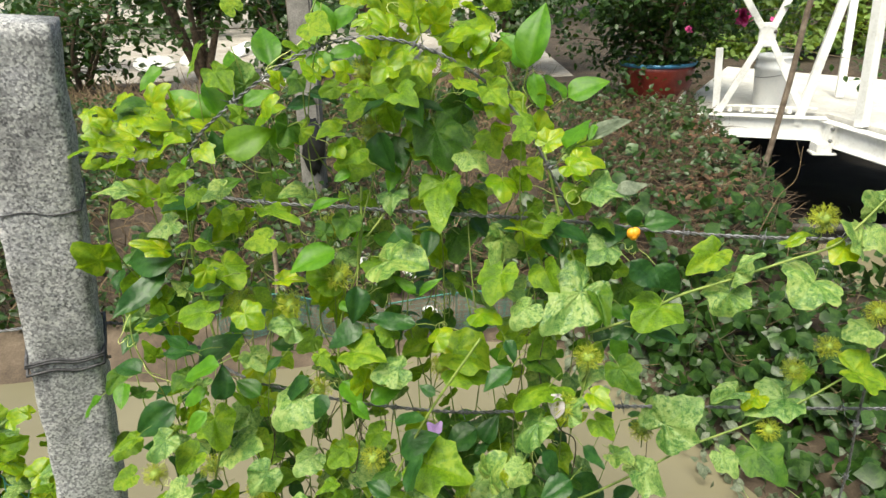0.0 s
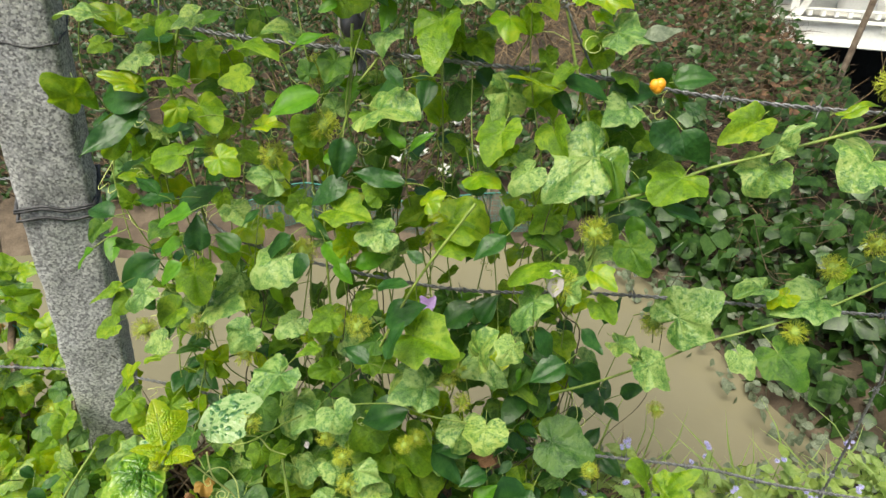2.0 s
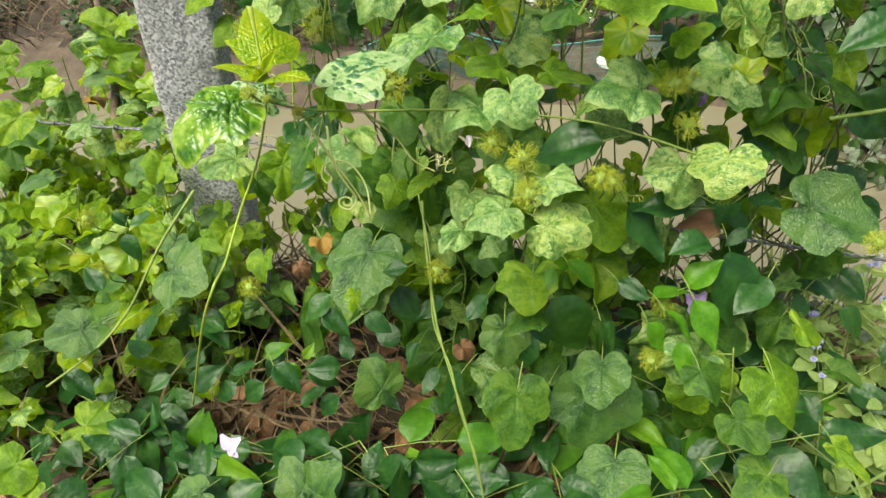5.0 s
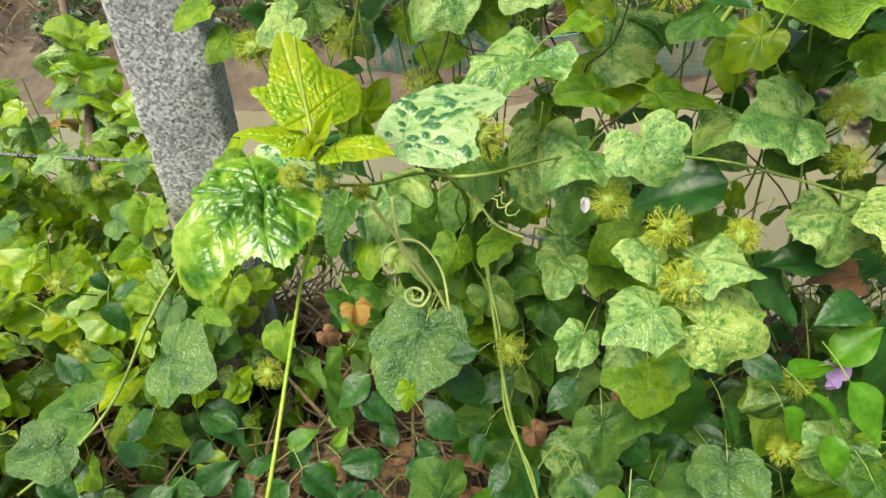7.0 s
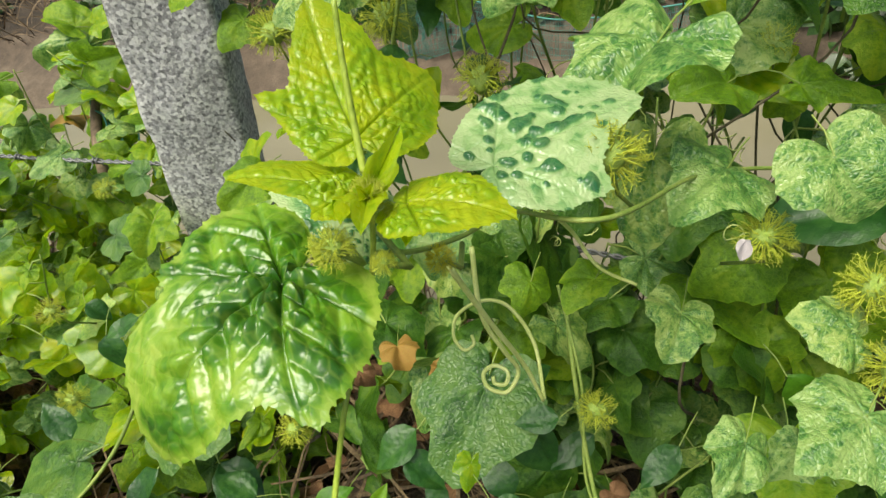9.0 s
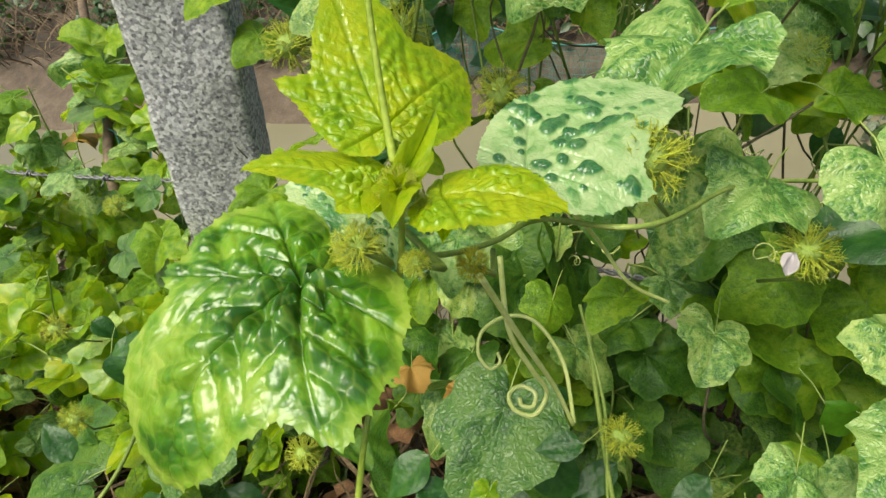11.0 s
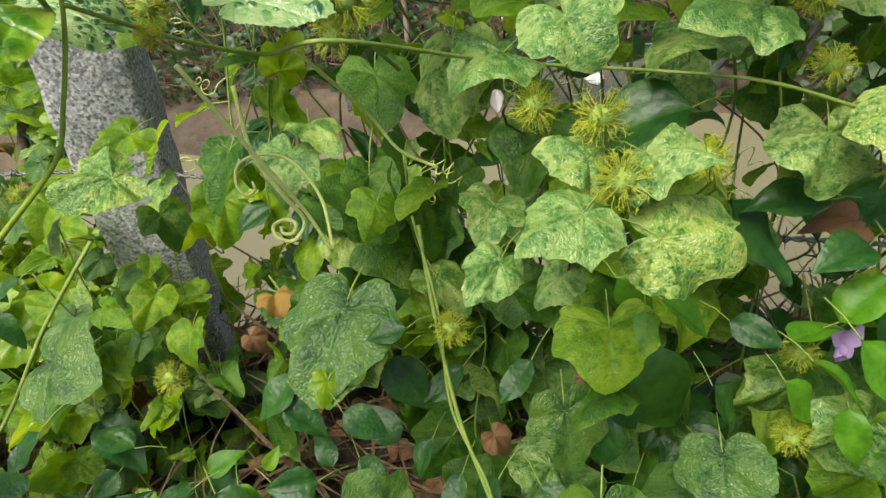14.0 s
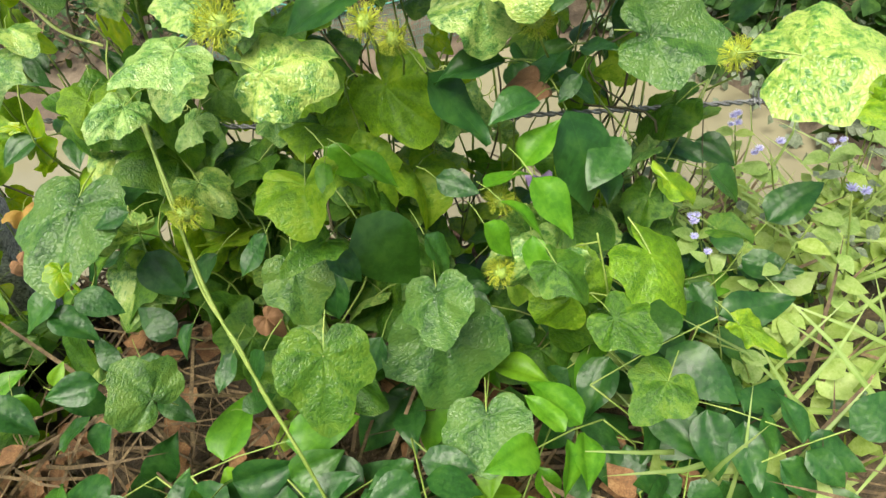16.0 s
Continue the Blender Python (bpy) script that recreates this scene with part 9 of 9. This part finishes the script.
def concrete_post():
    a = V((-0.78, 3.45, ground_z(-0.78, 3.45) - 0.05))
    ob = thing("concrete_post", a, "old grey concrete post on the far bank wrapped in black plastic", "post")
    me = beam_mesh("shaft", a, a + V((0.06, 0, 1.5)), 0.125, 0.125, CONCRETE, 0.012)
    hang("shaft", me, ob)
    bm = bmesh.new()
    bmesh.ops.create_uvsphere(bm, u_segments=18, v_segments=14, radius=1)
    for v in bm.verts:
        d = v.co.copy()
        n = 1 + 0.35 * noise.noise(d * 2.3) + 0.15 * noise.noise(d * 7)
        v.co = V((d.x * 0.06 * n, d.y * 0.05 * n, d.z * 0.15 * n))
    me = bpy.data.meshes.new("plastic_bag")
    bm.to_mesh(me)
    bm.free()
    me.polygons.foreach_set("use_smooth", [True] * len(me.polygons))
    me.materials.append(BLACKBAG)
    bag = new("plastic_bag", me)
    bag.location = (-0.735, 3.33, 0.30)
    tagged(bag, "crumpled black plastic bag tied to the concrete post", "plastic bag")


concrete_post()


def netting():
    """A low fence of teal mesh sagging between stakes, of crossing cords."""
    tops = [(-1.1, 2.52, -0.27), (-0.83, 2.56, -0.19), (-0.45, 2.58, -0.28), (0.01, 2.61, -0.24), (0.35, 2.66, -0.26)]
    line = smooth_path(tops, 24)
    ob = thing("netting", line[0], "sagging teal mesh netting along the water's edge", "netting")
    edge = Geo()
    edge.tube(line, 0.0035, 0.0035, 6)
    hang("hem", edge.mesh("hem", NETTING), ob)
    g = Geo()
    rnd = random.Random(3)
    rows = 9
    for j in range(1, rows + 1):
        g.tube([p - V((0, 0.012 * math.sin(i * 0.3 + j), 0.022 * j)) for i, p in enumerate(line)], 0.001, 0.001, 3, caps=False)
    for i in range(0, len(line) - 1):
        for f in (0.0, 0.33, 0.66):
            p = line[i].lerp(line[i + 1], f)
            g.tube([p, p - V((0.01 * math.sin(i), 0.012 * math.sin(i * 0.3 + 4), 0.1)), p - V((0, 0.012 * math.sin(i * 0.3 + 9), 0.2))], 0.0009, 0.0009, 3, caps=False)
    hang("mesh", g.mesh("mesh", NETTING), ob)["kind"] = "stuff"


def torn_net():
    """A shred of the same mesh caught on a thin stake behind the post."""
    top = V((-0.886, 0.943, 0.327))
    ob = thing("torn_netting", top, "torn shred of teal netting caught on a stake", "netting")
    rnd = random.Random(31)
    for k in range(9):
        g = Geo()
        a = top + V((rnd.uniform(-0.006, 0.006), 0, -0.012 * k))
        b = V((-0.844, 0.912, 0.225)) + V((rnd.uniform(-0.03, 0.03), rnd.uniform(-0.02, 0.02), rnd.uniform(-0.04, 0.05)))
        g.tube(smooth_path(wander(a, b, 4, 0.012, rnd), 5), 0.0016, 0.0011, 5)
        hang("cord", g.mesh("cord", NETTING), ob)


torn_net()
netting()


def potted_bush():
    c = V((1.57, 4.80, ground_z(1.57, 4.80) + 0.0))
    c.z = 0.16
    pot = thing("flower_pot", c, "large round dark red pot with a blue rim", "flower pot")
    prof = [(0.17, 0.0), (0.215, 0.06), (0.25, 0.16), (0.27, 0.27), (0.275, 0.31), (0.262, 0.31), (0.25, 0.28)]
    g = Geo()
    n = 36
    for r, z in prof:
        for k in range(n):
            w = 2 * math.pi * k / n
            g.v.append((c.x + r * math.cos(w), c.y + r * math.sin(w), c.z + z))
    for i in range(len(prof) - 1):
        for k in range(n):
            k2 = (k + 1) % n
            g.f.append((i * n + k, i * n + k2, (i + 1) * n + k2, (i + 1) * n + k))
    g.f.append(tuple(reversed(range(n))))
    hang("bowl", g.mesh("bowl", REDCLAY), pot)
    g = Geo()
    ring = [V((c.x + 0.27 * math.cos(w), c.y + 0.27 * math.sin(w), c.z + 0.315)) for w in [2 * math.pi * k / 40 for k in range(41)]]
    g.tube(ring, 0.014, 0.014, 8, caps=False)
    hang("rim", g.mesh("rim", BLUERIM), pot, label="blue rolled rim")
    g = Geo()
    g.v = [(c.x + 0.25 * math.cos(2 * math.pi * k / 24), c.y + 0.25 * math.sin(2 * math.pi * k / 24), c.z + 0.275) for k in range(24)]
    g.f = [tuple(range(24))]
    hang("earth", g.mesh("earth", LITTER), pot)
    bush("bougainvillea", (c.x + 0.0, c.y - 0.02, c.z + 0.27), 0.9, (0.95, 0.55), 7000, 61, CREEPER, "bushy potted bougainvillea with dark green leaves", 0.055, PINK, 7, 0.9, stems=9, low=0.1)


    blossom = thing("blossom", (1.98, 4.42, 0.80), "bright magenta bougainvillea bloom on the potted bush", "flower")
    rnd = random.Random(5)
    spots = [((1.98, 4.42, 0.80), (rnd.gauss(0, 1), rnd.gauss(-0.4, 0.8), rnd.gauss(0.1, 1)), (rnd.gauss(0, 1), -0.7, 0.6), rnd.uniform(0.04, 0.075)) for k in range(60)]
    scatter("bracts", spots, small_leaf(0.9), PINK, "", "", blossom)


def bush(name, at, height, spread, leaves, seed, mat, label, size, bloom=None, blooms=0, droop=0.0, stems=7, lean=0.0, low=0.15):
    """A shrub: forking stems, and a ragged crown of single leaves gathered about the twigs' ends."""
    rnd = random.Random(seed)
    at = V(at)
    ob = thing(name, at, label, "shrub")
    wood, ends = Geo(), []
    for i in range(stems):
        w = 2 * math.pi * i / stems + rnd.uniform(-0.4, 0.4)
        out = V((math.cos(w) * spread[0], math.sin(w) * spread[1], 0))
        top = at + out * rnd.uniform(0.3, 0.8) + V((lean, 0, height * rnd.uniform(0.65, 1.0)))
        mid = at.lerp(top, 0.5) + V((rnd.uniform(-0.06, 0.06), rnd.uniform(-0.06, 0.06), 0.05))
        line = smooth_path([at, mid, top], 6)
        wood.tube(line, 0.022 * height, 0.006, 7)
        for k in range(9):
            p = line[rnd.randrange(int(len(line) * low) + 1, len(line))]
            q = p + V((rnd.gauss(0, 0.28) * spread[0] * 1.6, rnd.gauss(0, 0.28) * spread[1] * 1.6, rnd.uniform(-0.25 - droop * 0.3, 0.3) * height * 0.6))
            wood.tube([p, p.lerp(q, 0.5) + V((0, 0, 0.03)), q], 0.005, 0.002, 5)
            ends += [q, p.lerp(q, 0.6)]
    hang("trunk", wood.mesh("trunk", BARK), ob)["kind"] = "stuff"
    spots = []
    for i in range(leaves):
        e = rnd.choice(ends)
        p = e + V((rnd.gauss(0, 0.085), rnd.gauss(0, 0.085), rnd.gauss(0, 0.075)))
        spots.append((p, (rnd.gauss(0, 1), rnd.gauss(0, 1), rnd.gauss(-0.3, 0.6)), (rnd.gauss(0, 0.5), rnd.gauss(-0.3, 0.5), 0.9), size * rnd.uniform(0.6, 1.2)))
    scatter("crown", spots, small_leaf(0.62), mat, "", "", ob)
    if bloom:
        for i in range(blooms):
            e = rnd.choice(ends) + V((rnd.gauss(0, 0.05), -0.1, rnd.gauss(0.05, 0.05)))
            spots = [(e, (rnd.gauss(0, 1), rnd.gauss(0, 1), rnd.gauss(0.2, 0.8)), (rnd.gauss(0, 1), -0.5, 0.7), rnd.uniform(0.02, 0.035)) for k in range(26)]
            b = scatter("blossom", spots, small_leaf(0.9), bloom, "", "", ob)
    return ob


potted_bush()
bush("garden_bush", (3.1, 7.3, 0.12), 1.25, (0.9, 0.6), 4200, 62, HERB, "light green flowering bush beyond the footbridge", 0.09, PINK, 14, 0.5, low=0.0)
bush("garden_bush", (4.3, 7.0, 0.12), 1.3, (1.0, 0.6), 4600, 63, HERB, "light green flowering bush beyond the footbridge", 0.09, PINK, 16, 0.5, low=0.0)
bush("garden_bush", (5.4, 6.4, 0.12), 1.4, (1.0, 0.7), 4200, 71, HERB, "light green flowering bush beyond the footbridge", 0.09, PINK, 10, 0.5, low=0.0)
bush("small_tree", (-2.45, 6.5, 0.15), 2.0, (0.9, 0.6), 2200, 64, CREEPER, "small tree with several dark stems by the path", 0.10, stems=6, low=0.5)
bush("small_tree", (-4.3, 7.4, 0.15), 2.2, (0.6, 0.5), 700, 65, CREEPER, "sparse young tree with reddish brown stems", 0.10, stems=6, low=0.5)
bush("small_tree", (0.7, 6.4, 0.15), 1.9, (0.9, 0.6), 2600, 66, CREEPER, "leafy dark green shrub on the far bank", 0.09, stems=8, low=0.3)
bush("small_tree", (-3.4, 5.9, 0.12), 1.1, (0.7, 0.5), 1800, 68, CREEPER, "low dark shrub at the edge of the path", 0.08, stems=7, low=0.2)
bush("small_tree", (-1.5, 6.2, 0.12), 1.2, (0.7, 0.5), 2000, 69, CREEPER, "low dark shrub at the edge of the path", 0.08, stems=7, low=0.2)
bush("small_tree", (-0.7, 7.6, 0.15), 2.2, (1.0, 0.6), 2000, 67, CREEPER, "leafy dark green shrub on the far bank", 0.10, stems=7, low=0.4)


def bucket():
    c = V((2.24, 4.40, 0.212))
    ob = thing("bucket", c, "white plastic bucket standing on the footbridge deck", "bucket")
    n = 32
    g = Geo()
    prof = [(0.10, 0.0), (0.105, 0.006), (0.122, 0.24), (0.129, 0.245), (0.129, 0.27), (0.124, 0.275), (0.124, 0.32), (0.131, 0.325), (0.131, 0.34), (0.118, 0.34), (0.10, 0.02)]
    for r, z in prof:
        for k in range(n):
            w = 2 * math.pi * k / n
            g.v.append((c.x + r * math.cos(w), c.y + r * math.sin(w), c.z + z))
    for i in range(len(prof) - 1):
        for k in range(n):
            k2 = (k + 1) % n
            g.f.append((i * n + k, i * n + k2, (i + 1) * n + k2, (i + 1) * n + k))
    g.f.append(tuple(reversed(range(n))))
    hang("pail", g.mesh("pail", BUCKETWHITE), ob)
    g = Geo()
    g.tube([c + V((0.13 * math.cos(w), 0.13 * math.sin(w) - 0.01, 0.26 - 0.06 * math.sin(w * 0.5) ** 2)) for w in [math.pi + math.pi * k / 16 for k in range(17)]], 0.0025, 0.0025, 6)
    hang("handle", g.mesh("handle", WIRE), ob)


bucket()


def hedge():
    """The far greenery that closes the view."""
    rnd = random.Random(70)
    spots = []
    for i in range(9000):
        x, y = rnd.uniform(-16, 18), rnd.uniform(11, 16)
        top = 2.4 + 1.2 * noise.noise(V((x * 0.4, 0, 0))) + 0.6 * noise.noise(V((x * 1.7, 3, 0)))
        z = rnd.uniform(0.1, max(0.4, top))
        if noise.noise(V((x * 0.9, y * 0.9, z * 1.4))) < -0.18:
            continue
        spots.append(((x, y, z), (rnd.gauss(0, 1), rnd.gauss(0, 1), rnd.gauss(-0.2, 0.7)), (rnd.gauss(0, 0.5), -0.6, 0.8), rnd.uniform(0.15, 0.4)))
    scatter("far_trees", spots, small_leaf(0.6), CREEPER, "distant mass of green trees behind the path", "trees")


hedge()


def litter_bits():
    rnd = random.Random(80)
    for i in range(16):
        x, y = rnd.choice(((-0.35, 2.9), (-0.2, 3.0), (-0.5, 3.2), (-2.6, 8.2), (-2.0, 8.6), (-3.1, 8.0), (0.0, 2.75), (-1.9, 5.6)))
        x, y = x + rnd.gauss(0, 0.25), y + rnd.gauss(0, 0.2)
        big = 0.25 if y > 5 else 0.045
        bm = bmesh.new()
        bmesh.ops.create_icosphere(bm, subdivisions=2, radius=1)
        for v in bm.verts:
            d = v.co.copy()
            n = 1 + 0.5 * noise.noise(d * 2 + V((i, 0, 0)))
            v.co = V((d.x * n * big, d.y * n * big * 0.7, d.z * n * big * 0.4))
        me = bpy.data.meshes.new("litter")
        bm.to_mesh(me)
        bm.free()
        me.materials.append(RUBBISH)
        ob = new("litter", me)
        ob.location = (x, y, ground_z(x, y) + big * 0.2)
        ob.rotation_euler = (rnd.uniform(-0.3, 0.3), rnd.uniform(-0.3, 0.3), rnd.uniform(0, 6))
        tagged(ob, "crumpled pale plastic litter on the bank", "litter", "plastic litter")


litter_bits()
